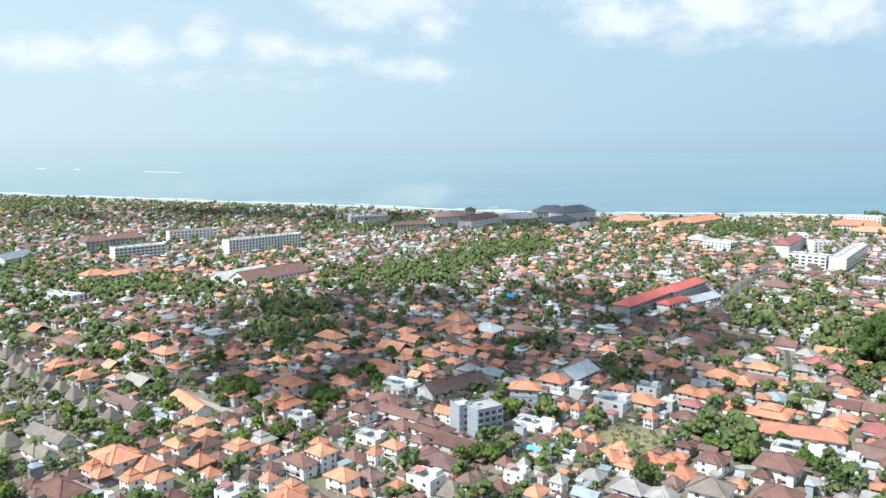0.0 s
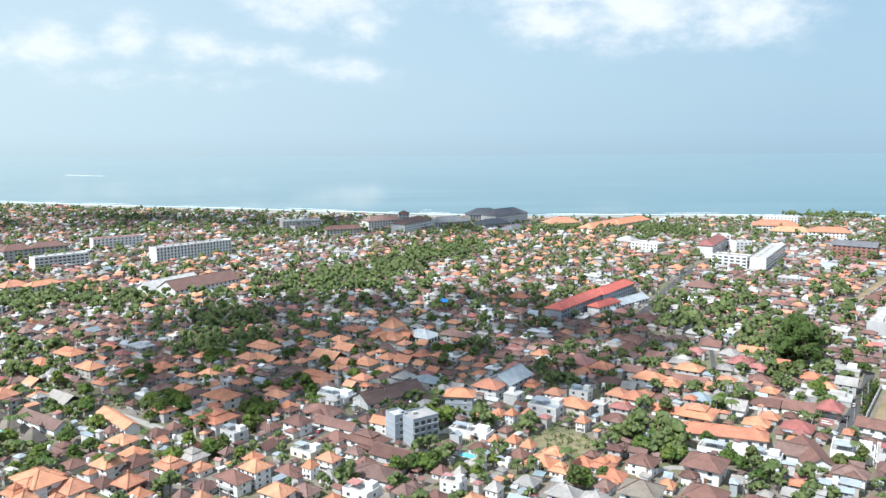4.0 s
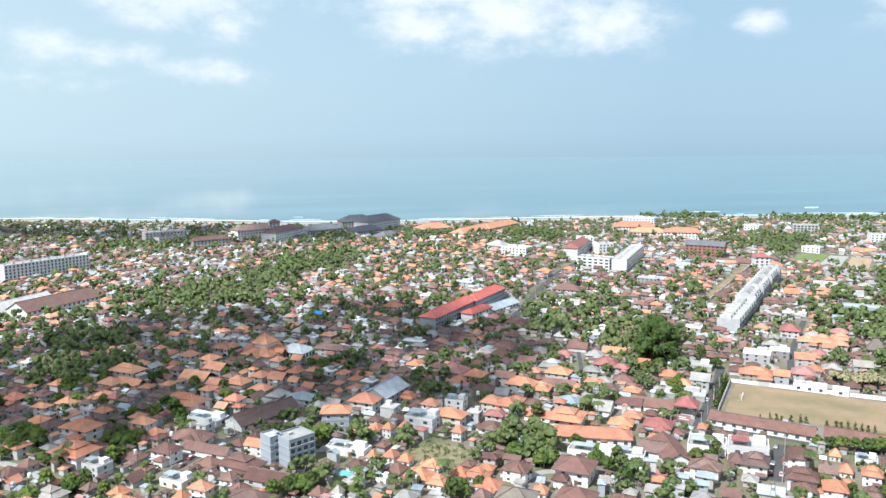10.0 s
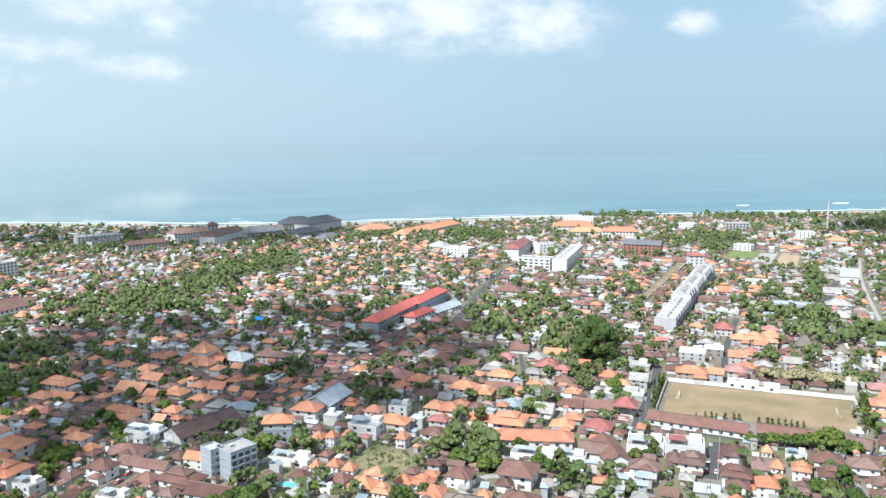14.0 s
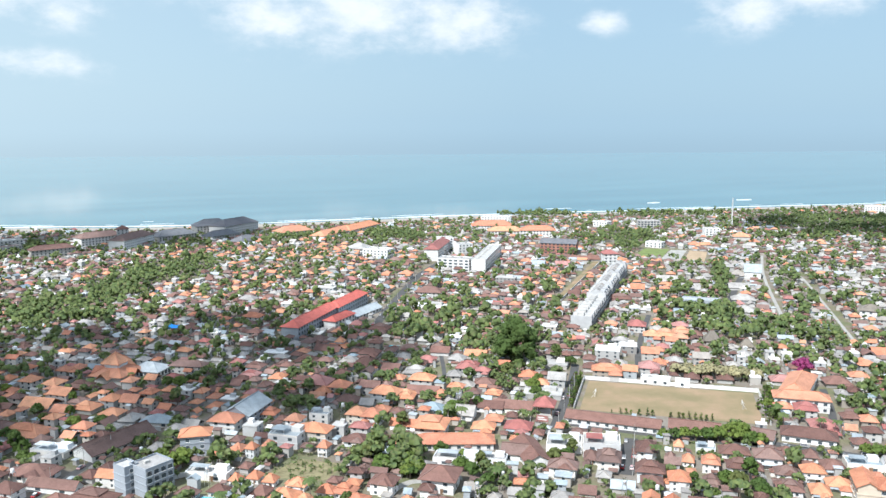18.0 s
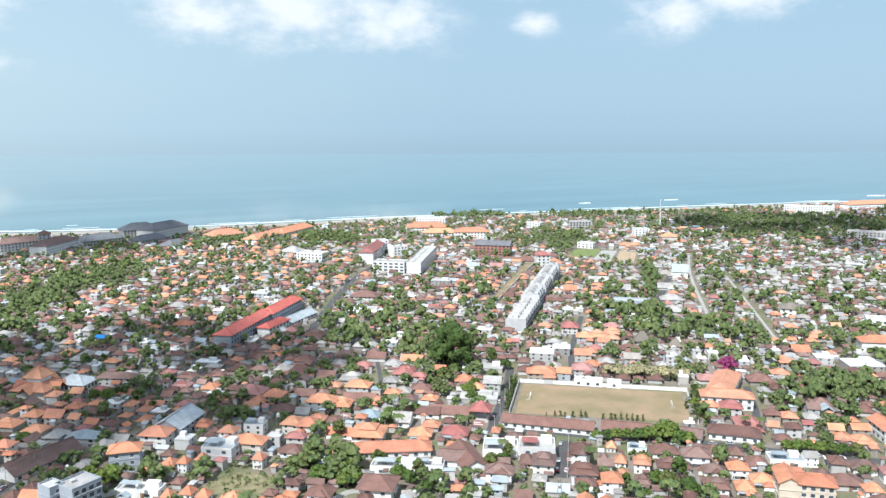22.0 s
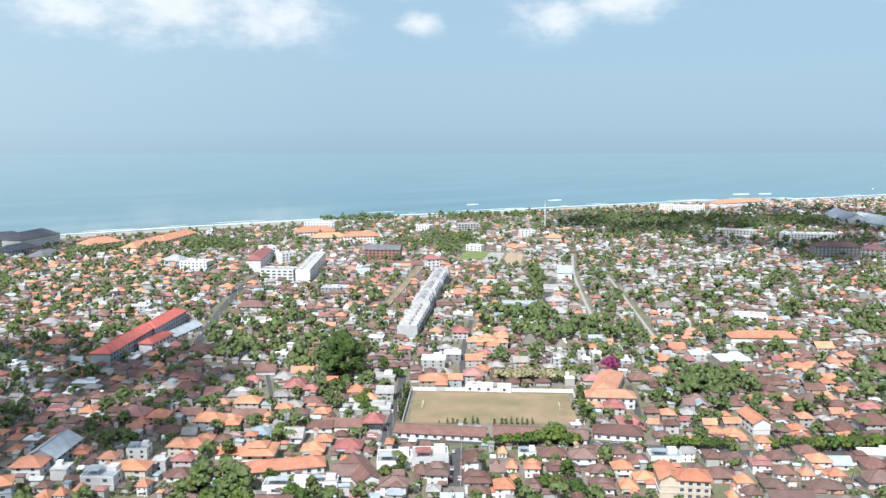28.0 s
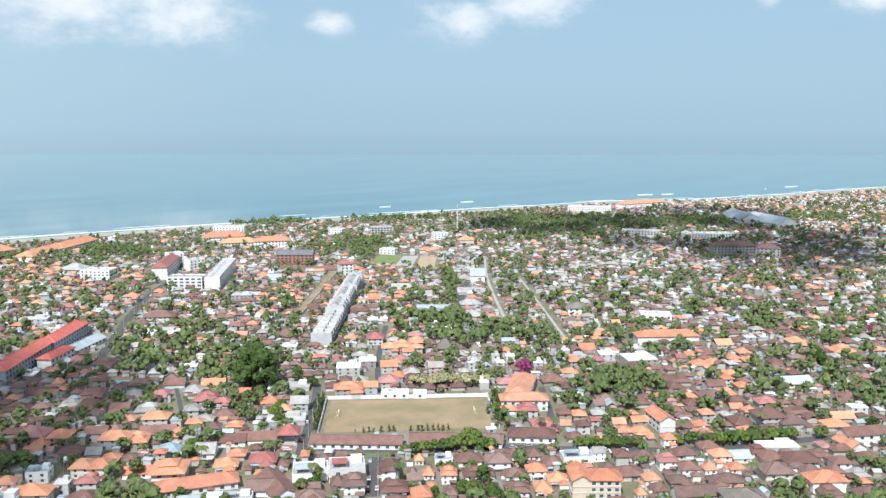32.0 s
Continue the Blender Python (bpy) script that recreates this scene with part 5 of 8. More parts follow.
block("apartment_building", "pale blue three-storey block with an orange roof strip", 38.1, 365.1, 12.8, 9.0, 3, -13.5, M_GREYBLUE, "or", "hip", sides='f', category='apartment')
block("warehouse", "grey-blue hall with a steep metal gable roof", 68.0, 402.0, 24.0, 15.0, 2, 50.0, M_GREYBLUE, "mt", "gable", h=2.9, sides='f', category='hall')
block("school", "white-ended hall with a long dark brown gable roof", 4.2, 389.1, 34.5, 14.0, 1, 34.0, M_WHITE, "br", "gable", sides='f', category='hall')
block("villa_row", "long two-storey row with a light orange roof", -122.0, 364.5, 31.0, 7.0, 1, -50.0, M_WHITE, "or", "gable", h=3.6, sides='f', category='house')
block("hotel", "beige three-storey guesthouse with an orange hip roof", 280.5, 193.5, 13.5, 9.5, 3, -43.9, M_BEIGE, "or", "hip", h=2.9, sides='f', step=2.8)
block("hotel", "beige guesthouse wing with an orange hip roof", 274.5, 202.5, 15.0, 8.0, 3, -132.0, M_BEIGE, "or", "gable", h=2.9, sides='f')
block("house", "two-storey row with an orange gable roof", 370.6, 220.4, 18.1, 9.0, 2, -122.0, M_WHITE, "or", "gable", sides='f', category='house')
block("house", "long white row under a dark brown roof", 425.8, 136.4, 21.5, 9.0, 2, -33.2, M_WHITE, "br", "gable", sides='f', category='house')
block("house", "row with a light orange gable roof", 414.3, 137.7, 13.7, 9.0, 1, -122.3, M_WHITE, "or", "gable", sides='f', category='house')
block("pavilion_hall", "open white hall under a low pale grey metal roof", 27.6, 502.3, 19.0, 14.0, 1, GRID, M_WHITE, "mt", "hip", h=4.0, sides="f", category="hall", step=3.0, ww=2.2, wh=2.4)
block("shop", "low shed with an olive-grey sheet roof", 171.3, 353.8, 9.0, 11.0, 1, GRID, M_WHITE, "gr", "gable", sides="f", category="shop")
house("stack", "or", 8.4, 499.8, 22.0, 22.0)
house("hip2", "br", 126.4, 284.8, 13.5, 12.5)

house("thatch", "th", -255.6, 448.2, 8.5, 8.5, GRID + -0)
house("thatch", "th", -243.5, 434.2, 8.2, 8.2, GRID + -3)
house("thatch", "th", -232.3, 421.0, 7.9, 7.9, GRID + -3)
house("thatch", "th", -222.6, 411.0, 7.7, 7.7, GRID + -2)
house("thatch", "th", -213.7, 403.9, 8.0, 8.0, GRID + -0)
house("thatch", "th", -205.2, 396.0, 7.8, 7.8, GRID + -2)
house("thatch", "th", -194.5, 385.9, 8.0, 8.0, GRID + 4)
house("thatch", "th", -182.7, 375.4, 8.3, 8.3, GRID + 2)
house("thatch", "th", -170.6, 363.5, 7.4, 7.4, GRID + -3)
house("thatch", "th", -160.2, 355.2, 6.1, 6.1, GRID + 0)
house("thatch", "th", -151.8, 344.5, 8.4, 8.4, GRID + 3)
house("thatch", "th", -224.8, 394.3, 7.3, 7.3, GRID + 1)
house("thatch", "th", -202.2, 370.1, 5.1, 5.1, GRID + 3)
house("thatch", "th", -196.0, 363.8, 5.0, 5.0, GRID + -3)
house("thatch", "th", -177.9, 346.5, 4.7, 4.7, GRID + 3)
house("thatch", "th", -207.9, 358.1, 5.6, 5.6, GRID + -3)
house("thatch", "th", -182.6, 315.1, 9.0, 9.0, GRID + -0)
house("gable", "th", -169.7, 324.4, 25.9, 8.0, GRID + 3)
house("gable", "th", -165.4, 306.4, 18.1, 6.2, GRID + 2)
house("hip2", "or", -78.9, 386.5, 15.3, 10.2, GRID + 2)
house("hip2", "or", -76.2, 355.9, 15.4, 12.0, GRID + -1)
house("flat2", "cc", -64.7, 340.7, 9.8, 7.8, GRID + -4)
house("hip1", "or", -112.4, 339.5, 9.9, 7.6, GRID + 4)
house("hip2", "or", -108.4, 309.2, 9.2, 9.2, GRID + 3)
house("hip1", "or", -103.2, 325.0, 8.7, 7.7, GRID + 2)
house("hip1", "br", -99.8, 315.3, 9.4, 8.3, GRID + -3)
house("hip2", "or", -83.2, 305.1, 9.3, 8.2, GRID + -1)
house("hip1", "or", -72.1, 307.4, 6.4, 6.4, GRID + -1)
house("pav", "or", -77.6, 298.4, 3.5, 3.5, GRID + 3)
house("hip2", "or", -129.5, 294.9, 16.0, 10.7, GRID + -3)
house("hip2", "or", -134.2, 286.9, 6.8, 6.8, GRID + 2)
house("pav", "or", -129.0, 281.7, 6.9, 6.9, GRID + -1)
house("hip1", "or", -116.8, 293.4, 11.0, 8.5, GRID + -3)
house("hip2", "or", -106.0, 277.0, 7.1, 7.1, GRID + 1)
house("hip2", "or", -116.2, 277.3, 6.3, 6.3, GRID + -1)
house("hip1", "br", -139.9, 271.7, 17.5, 9.8, GRID + 1)
house("hip1", "br", -146.9, 281.0, 6.6, 5.8, GRID + 2)
house("hip1", "br", -151.8, 276.0, 6.6, 5.8, GRID + -0)
house("hip1", "br", -142.6, 284.0, 7.2, 5.4, GRID + 3)
house("pav", "or", -94.9, 290.4, 8.4, 8.4, GRID + 4)
house("hip1", "br", -106.0, 296.2, 7.7, 5.8, GRID + -4)
house("hip1", "br", -89.9, 298.2, 10.5, 8.1, GRID + -0)
house("hip1", "br", -133.7, 331.0, 10.2, 7.8, GRID + -2)
house("hip1", "br", -99.7, 346.6, 8.1, 7.1, GRID + -2)
house("hip1", "br", -121.3, 351.8, 4.7, 4.7, GRID + 1)
house("hip1", "br", -67.3, 290.1, 8.0, 6.0, GRID + -4)
house("hip2", "br", -56.3, 290.4, 12.3, 6.7, GRID + -3)
house("hip2", "or", -65.0, 275.6, 4.9, 4.9, GRID + -0)
house("hip1", "br", -73.8, 282.7, 4.3, 4.3, GRID + -3)
house("flat2", "wh", -75.7, 265.0, 9.4, 8.4, GRID + 1)
house("hip2", "or", -55.1, 267.6, 9.0, 6.9, GRID + -0)
house("hip2", "or", -55.5, 260.1, 10.5, 8.1, GRID + -3)
house("gable", "br", -156.6, 367.1, 31.7, 8.4, GRID + -1)
house("hip1", "br", -94.1, 353.8, 5.5, 5.5, GRID + -2)
house("hip2", "or", -52.0, 387.7, 9.8, 6.4, GRID + 2)
house("hip1", "or", -45.2, 377.8, 7.2, 6.3, GRID + -3)
house("hip2", "or", -9.6, 411.7, 7.9, 6.9, GRID + 2)
house("flat1", "mt", -22.3, 391.7, 18.4, 9.2, GRID + -1)
house("gable2", "or", 0.9, 346.0, 10.1, 6.6, GRID + 3)
house("hip2", "or", 55.7, 389.5, 12.9, 10.0, GRID + 2)
house("hip1", "or", 55.7, 357.0, 5.7, 5.7, GRID + -2)
house("hip1", "or", 46.0, 354.6, 3.5, 3.5, GRID + -1)
house("hip2", "or", 60.8, 350.1, 4.5, 4.5, GRID + -3)
house("hip2", "or", 68.6, 349.9, 4.6, 4.6, GRID + -2)
house("hip2", "br", -37.8, 348.4, 10.3, 7.9, GRID + 0)
house("hip1", "br", -28.7, 366.9, 17.3, 9.7, GRID + 4)
house("gable", "br", -20.7, 349.5, 23.1, 5.8, GRID + 1)
house("hip1", "br", -19.3, 334.7, 8.8, 6.7, GRID + -3)
house("hip1", "br", -6.2, 329.7, 16.5, 9.3, GRID + -3)
house("gable", "br", 5.2, 312.4, 18.9, 8.6, GRID + 2)
house("hip1", "br", -11.0, 317.4, 6.3, 4.7, GRID + 3)
house("hip1", "br", -36.9, 301.4, 8.0, 6.0, GRID + -3)
house("hip2", "or", -28.1, 299.7, 4.5, 4.5, GRID + 0)
house("flat1", "cc", -31.2, 321.7, 11.8, 8.2, GRID + -2)
house("hip1", "br", -6.9, 305.4, 6.6, 5.8, GRID + -4)
house("hip1", "br", -2.5, 294.6, 15.9, 8.9, GRID + 3)
house("flat2", "cc", -7.3, 276.5, 11.4, 9.1, GRID + -0)
house("hip2", "br", 8.0, 273.8, 6.7, 5.9, GRID + -1)
house("flat2", "wh", 26.9, 282.1, 8.5, 5.9, GRID + 3)
house("hip1", "br", 29.1, 319.4, 8.2, 4.3, GRID + -1)
house("hip1", "br", 41.2, 316.2, 7.8, 5.0, GRID + -3)
house("hip3", "or", -48.7, 295.7, 8.7, 7.6, GRID + -3)
house("hip2", "or", -38.1, 277.6, 10.0, 7.7, GRID + 2)
house("hip1", "br", -28.7, 282.8, 8.8, 6.7, GRID + -1)
house("pav", "or", -17.8, 273.9, 4.9, 4.9, GRID + 3)
house("thatch", "th", 2.1, 268.3, 7.9, 7.9, GRID + 3)
house("hip1", "or", 49.1, 324.2, 4.3, 4.3, GRID + -0)
house("hip1", "or", 57.1, 323.4, 5.1, 5.1, GRID + -1)
house("hip1", "or", 62.3, 317.3, 5.1, 5.1, GRID + 2)
house("flat1", "cc", 40.1, 335.8, 19.0, 7.6, GRID + 2)
house("hip2", "gr", 41.3, 273.3, 5.0, 5.0, GRID + 1)
house("hip1", "gr", 55.2, 281.8, 7.3, 6.4, GRID + 1)
house("hip1", "gr", 37.6, 299.9, 7.5, 5.6, GRID + 0)
house("hip1", "gr", 30.5, 292.9, 3.7, 3.7, GRID + -1)
house("hip1", "br", 19.7, 272.7, 7.1, 5.4, GRID + 1)
house("hip1", "mt", 25.5, 409.6, 15.6, 7.0, GRID + 4)
house("hip1", "br", -12.8, 303.2, 3.8, 3.5, GRID + 3)
house("hip1", "br", -28.1, 407.8, 6.2, 6.2, GRID + -1)
house("hip2", "or", 118.6, 372.1, 9.0, 9.0, GRID + -1)
house("gable", "or", 136.7, 353.6, 12.8, 7.0, GRID + 2)
house("hip2", "or", 146.0, 339.5, 13.8, 13.8, GRID + 2)
house("flat1", "wh", 143.3, 304.0, 21.3, 8.5, GRID + 1)
house("flat1", "wh", 157.0, 297.8, 13.7, 6.8, GRID + 2)
house("hip2", "or", 87.6, 377.9, 7.8, 6.8, GRID + -1)
house("flat2", "mt", 79.4, 358.3, 15.0, 12.0, GRID + -1)
house("hip2", "or", 92.0, 357.6, 14.6, 8.1, GRID + 0)
house("hip2", "or", 91.3, 337.7, 4.7, 4.7, GRID + -3)
house("hip1", "or", 79.5, 398.2, 7.2, 7.2, GRID + 3)
house("hip1", "or", 64.6, 300.2, 9.7, 7.4, GRID + -2)
house("hip1", "or", 70.5, 292.2, 6.9, 6.0, GRID + 1)
house("hip1", "or", 72.1, 308.9, 7.5, 5.7, GRID + -0)
house("hip1", "or", 87.8, 294.3, 8.4, 6.4, GRID + -3)
house("hip1", "or", 89.3, 284.1, 8.7, 6.7, GRID + 0)
house("hip1", "or", 81.2, 297.6, 6.9, 5.2, GRID + -1)
house("hip1", "gr", 67.1, 271.1, 10.3, 7.9, GRID + -2)
house("hip1", "gr", 76.7, 265.0, 9.4, 7.2, GRID + 1)
house("hip2", "th", 93.7, 264.2, 12.7, 11.2, GRID + 3)
house("hip1", "or", 107.1, 274.0, 5.2, 5.2, GRID + 3)
house("hip1", "br", 118.3, 264.7, 12.5, 9.7, GRID + 0)
house("hip1", "br", 83.7, 275.9, 5.6, 5.6, GRID + -2)
house("hip2", "br", 103.5, 290.7, 9.7, 7.4, GRID + -3)
house("hip1", "br", 119.0, 340.5, 8.1, 7.1, GRID + -0)
house("hip1", "br", 108.9, 343.5, 10.0, 7.7, GRID + -0)
house("gable", "br", 186.0, 358.6, 17.4, 7.9, GRID + 1)
house("gable", "br", 198.3, 352.0, 20.5, 9.4, GRID + -1)
house("hip1", "or", 170.9, 332.8, 10.0, 7.7, GRID + 3)
house("hip1", "rd", 186.6, 325.6, 11.7, 9.0, GRID + -0)
house("hip1", "mt", 158.6, 368.1, 10.4, 8.0, GRID + -1)
house("flat2", "mt", 101.5, 380.1, 9.9, 8.0, GRID + 3)
house("stack", "or", 149.8, 505.7, 11.8, 11.8, GRID + 1)
house("hip2", "or", 124.7, 366.3, 9.3, 9.3, GRID + 2)
house("pav", "rd", 210.1, 339.6, 10.1, 10.1, GRID + -1)
house("thatch", "th", 387.7, 410.2, 10.0, 10.0, GRID + 2)
house("thatch", "th", 399.1, 389.7, 7.8, 7.8, GRID + -3)
house("flat1", "wh", 196.1, 299.1, 16.2, 14.6, GRID + 3)
house("flat2", "wh", 208.1, 286.6, 16.7, 13.4, GRID + 3)
house("hip1", "br", 198.4, 280.8, 5.6, 8.5, GRID + 3)
house("hip2", "br", 200.9, 271.0, 9.1, 10.2, GRID + -1)
house("hip2", "br", 222.6, 272.7, 8.1, 10.0, GRID + 2)
house("hip2", "br", 209.5, 253.7, 10.5, 8.1, GRID + 0)
house("hip2", "or", 215.5, 242.7, 7.8, 7.8, GRID + 2)
house("hip2", "or", 239.1, 249.9, 6.7, 6.7, GRID + -4)
house("hip1", "or", 242.1, 273.9, 4.2, 4.2, GRID + -4)
house("hip1", "or", 235.1, 259.4, 4.7, 5.9, GRID + -4)
house("flat1", "mt", 251.8, 267.0, 8.6, 6.9, GRID + -2)
house("hip1", "br", 259.7, 257.4, 11.4, 7.5, GRID + 2)
house("hip2", "br", 246.6, 240.9, 9.2, 7.0, GRID + -1)
house("hip2", "br", 265.4, 243.2, 10.7, 8.2, GRID + -1)
house("hip1", "br", 280.2, 247.0, 6.4, 6.4, GRID + -1)
house("hip2", "or", 271.3, 224.8, 8.3, 6.3, GRID + 2)
house("hip1", "or", 274.3, 214.4, 8.7, 6.6, GRID + -1)
house("hip1", "or", 262.4, 213.3, 6.9, 7.7, GRID + -3)
house("hip1", "br", 286.6, 227.5, 8.2, 8.2, GRID + 2)
house("flat1", "mt", 301.0, 224.0, 14.8, 8.9, GRID + -0)
house("hip1", "br", 263.9, 231.5, 8.7, 6.6, GRID + -0)
house("hip2", "br", 249.1, 216.5, 9.1, 6.9, GRID + -2)
house("hip1", "br", 287.4, 240.1, 6.0, 6.0, GRID + -1)
house("hip1", "br", 229.2, 264.1, 3.9, 6.2, GRID + -0)
house("hip1", "br", 228.8, 238.3, 5.8, 5.8, GRID + -3)
house("hip1", "br", 255.2, 240.5, 5.9, 5.9, GRID + -4)
house("hip2", "br", 178.3, 272.5, 11.0, 7.2, GRID + -2)
house("gable", "mt", 496.2, 201.1, 19.0, 13.0, GRID + 2)
house("hip2", "or", 350.1, 203.0, 6.0, 6.0, GRID + -3)
house("hip2", "or", 349.6, 174.3, 9.0, 6.9, GRID + 0)
house("hip1", "or", 336.0, 172.5, 5.7, 4.9, GRID + -0)
house("hip1", "or", 346.2, 164.6, 6.9, 6.0, GRID + 2)
house("hip2", "rd", 325.4, 188.8, 8.5, 6.4, GRID + -3)
house("hip2", "br", 325.2, 177.1, 8.2, 6.3, GRID + -1)
house("hip1", "br", 324.4, 201.5, 10.0, 7.7, GRID + -3)
house("hip1", "br", 343.2, 190.3, 10.1, 7.7, GRID + 3)
house("hip1", "br", 359.7, 186.1, 9.0, 6.9, GRID + -1)
house("hip1", "br", 372.4, 166.4, 8.6, 7.5, GRID + -2)
house("hip1", "br", 369.9, 159.3, 9.6, 8.5, GRID + -2)
house("hip2", "br", 349.9, 147.3, 12.8, 9.9, GRID + -1)
house("hip1", "br", 376.9, 147.8, 15.9, 10.6, GRID + -2)
house("hip2", "or", 357.1, 127.7, 15.3, 8.5, GRID + -1)
house("hip2", "or", 302.2, 183.0, 6.6, 5.7, GRID + 1)
house("hip1", "br", 302.1, 195.8, 13.7, 7.6, GRID + 0)
house("hip1", "br", 299.9, 177.2, 6.2, 6.2, GRID + -1)
house("gable", "br", 307.1, 163.9, 18.7, 8.5, GRID + 2)
house("hip1", "br", 329.0, 160.5, 14.2, 6.3, GRID + -0)
house("hip2", "th", 312.7, 144.1, 15.7, 10.5, GRID + -2)
house("hip1", "gr", 380.3, 122.1, 8.3, 6.3, GRID + -1)
house("hip1", "br", 362.8, 111.1, 10.9, 7.1, GRID + -3)
house("hip1", "or", 289.2, 180.1, 4.0, 4.0, GRID + 2)
house("gable", "mt", 358.5, 170.9, 12.8, 8.5, GRID + -1)
house("gable2", "gr", 309.5, 217.4, 6.1, 5.3, GRID + 2)
house("hip1", "br", 300.7, 205.4, 6.8, 5.9, GRID + -4)
house("hip1", "br", 341.3, 141.2, 7.8, 5.9, GRID + -3)
house("hip1", "br", 376.8, 130.8, 6.7, 5.9, GRID + 0)
house("hip2", "br", 383.8, 131.2, 8.5, 6.4, GRID + -3)
house("hip1", "br", 368.6, 139.0, 8.3, 6.3, GRID + -2)
house("hip1", "br", 351.4, 123.4, 9.0, 6.8, GRID + -1)


# ---- smaller things ----
def mast(x, y, h):
    """A lattice radio mast in red and white lengths."""
    top = tagged(new("radio_mast"), "tall slender lattice radio mast among the trees", "mast")
    n = 9
    for k in range(n):
        z0, z1 = h * k / n, h * (k + 1) / n
        r0, r1 = 1.5 - 1.1 * k / n, 1.5 - 1.1 * (k + 1) / n
        c0 = [(r0 * math.cos(a), r0 * math.sin(a), z0) for a in (0.5, 2.6, 4.7)]
        c1 = [(r1 * math.cos(a), r1 * math.sin(a), z1) for a in (0.5, 2.6, 4.7)]
        for i in range(3):
            for name, p, q, r in (("leg", c0[i], c1[i], 0.17), ("brace", c0[i], c1[(i + 1) % 3], 0.1), ("ring_bar", c1[i], c1[(i + 1) % 3], 0.1)):
                f = Form()
                f.bar(p, q, r)
                part(name, f, [M_WHITE], top)
    top.matrix_basis = pose(x, y, 0)


def goal(x, y, rot):
    top = tagged(new("football_goal"), "white football goal frame on the dry pitch", "goal", "goals of the pitch")
    for y0 in (-3.66, 3.66):
        f = Form()
        f.bar((0, y0, 0.04), (0, y0, 2.5), 0.09)
        part("goal_post", f, [M_WHITE], top)
        f = Form()
        f.bar((0, y0, 2.44), (-1.8, y0, 0.05), 0.05)
        part("stay", f, [M_WHITE], top)
    f = Form()
    f.bar((0, -3.75, 2.5), (0, 3.75, 2.5), 0.09)
    part("crossbar", f, [M_WHITE], top)
    top.matrix_basis = pose(x, y, 0.04, 0, 0, rot)


def boundary_wall(p, q):
    """A white yard wall with piers."""
    a, b = Vector(p), Vector(q)
    ln = (b - a).length
    top = tagged(new("boundary_wall"), "long white plastered boundary wall with piers", "wall")
    f = Form()
    f.box(0, -0.1, 0, ln, 0.1, 2.2)
    part("wall_panel", f, [M_WHITE], top)
    f = Form()
    f.box(0, -0.2, 2.2, ln, 0.2, 2.32)
    part("coping", f, [M_CONCRETE], top)
    f = Form()
    f.box(-0.2, -0.22, 0, 0.2, 0.22, 2.5)
    me = f.mesh("pier", [M_WHITE])
    for k in range(int(ln / 6) + 1):
        part("pier", me, None, top, m=pose(min(ln, k * 6.0), 0, 0))
    top.matrix_basis = pose(a.x, a.y, 0, 0, 0, math.degrees(math.atan2(b.y - a.y, b.x - a.x)))


CAR = []


def car(x, y, rot):
    if not CAR:
        top = tagged(new("parked_car"), "small parked car at the edge of the street", "car", "parked cars")
        f = Form()
        prof = [(-2.1, 0.35), (-2.15, 0.75), (-1.9, 0.95), (-1.0, 1.0), (1.0, 0.98), (1.95, 0.85), (2.15, 0.65), (2.1, 0.35)]
        n = len(prof)
        f.add([(u, -0.85, v) for u, v in prof] + [(u, 0.85, v) for u, v in prof], [tuple(range(n)), tuple(range(2 * n - 1, n - 1, -1))] + [(k, k + n, (k + 1) % n + n, (k + 1) % n) for k in range(n)])
        part("body", f, [M_CAR], top)
        f = Form()
        f.add([(-1.75, -0.76, 0.97), (1.0, -0.76, 0.99), (0.35, -0.6, 1.5), (-1.35, -0.6, 1.5), (-1.75, 0.76, 0.97), (1.0, 0.76, 0.99), (0.35, 0.6, 1.5), (-1.35, 0.6, 1.5)], [(0, 1, 2, 3), (7, 6, 5, 4), (1, 5, 6, 2), (4, 0, 3, 7)])
        part("window_band", f, [M_DARK], top)
        f = Form()
        f.box(-1.33, -0.6, 1.5, 0.33, 0.6, 1.545)
        part("roof_panel", f, [M_CAR], top)
        f, g = Form(), Form()
        f.add([(0.32 * math.cos(k * math.pi / 5), s, 0.32 + 0.32 * math.sin(k * math.pi / 5)) for s in (-0.1, 0.1) for k in range(10)], [tuple(range(9, -1, -1)), tuple(range(10, 20))] + [(k, (k + 1) % 10, (k + 1) % 10 + 10, k + 10) for k in range(10)])
        g.add([(0.18 * math.cos(k * math.pi / 5), s, 0.32 + 0.18 * math.sin(k * math.pi / 5)) for s in (-0.115, 0.115) for k in range(10)], [tuple(range(9, -1, -1)), tuple(range(10, 20))] + [(k, (k + 1) % 10, (k + 1) % 10 + 10, k + 10) for k in range(10)])
        ty, ri = f.mesh("tyre", [M_TYRE]), g.mesh("rim", [M_STEEL])
        for u in (-1.35, 1.3):
            for v in (-0.78, 0.78):
                wheel = part("tyre", ty, None, top, m=pose(u, v, 0))
                part("rim", ri, None, wheel)
        CAR.append(top)
        top.matrix_basis = pose(x, y, 0.05, 0, 0, rot)
        return
    copy_thing(CAR[0], pose(x, y, 0.05, 0, 0, rot))


POLE_MESH = []


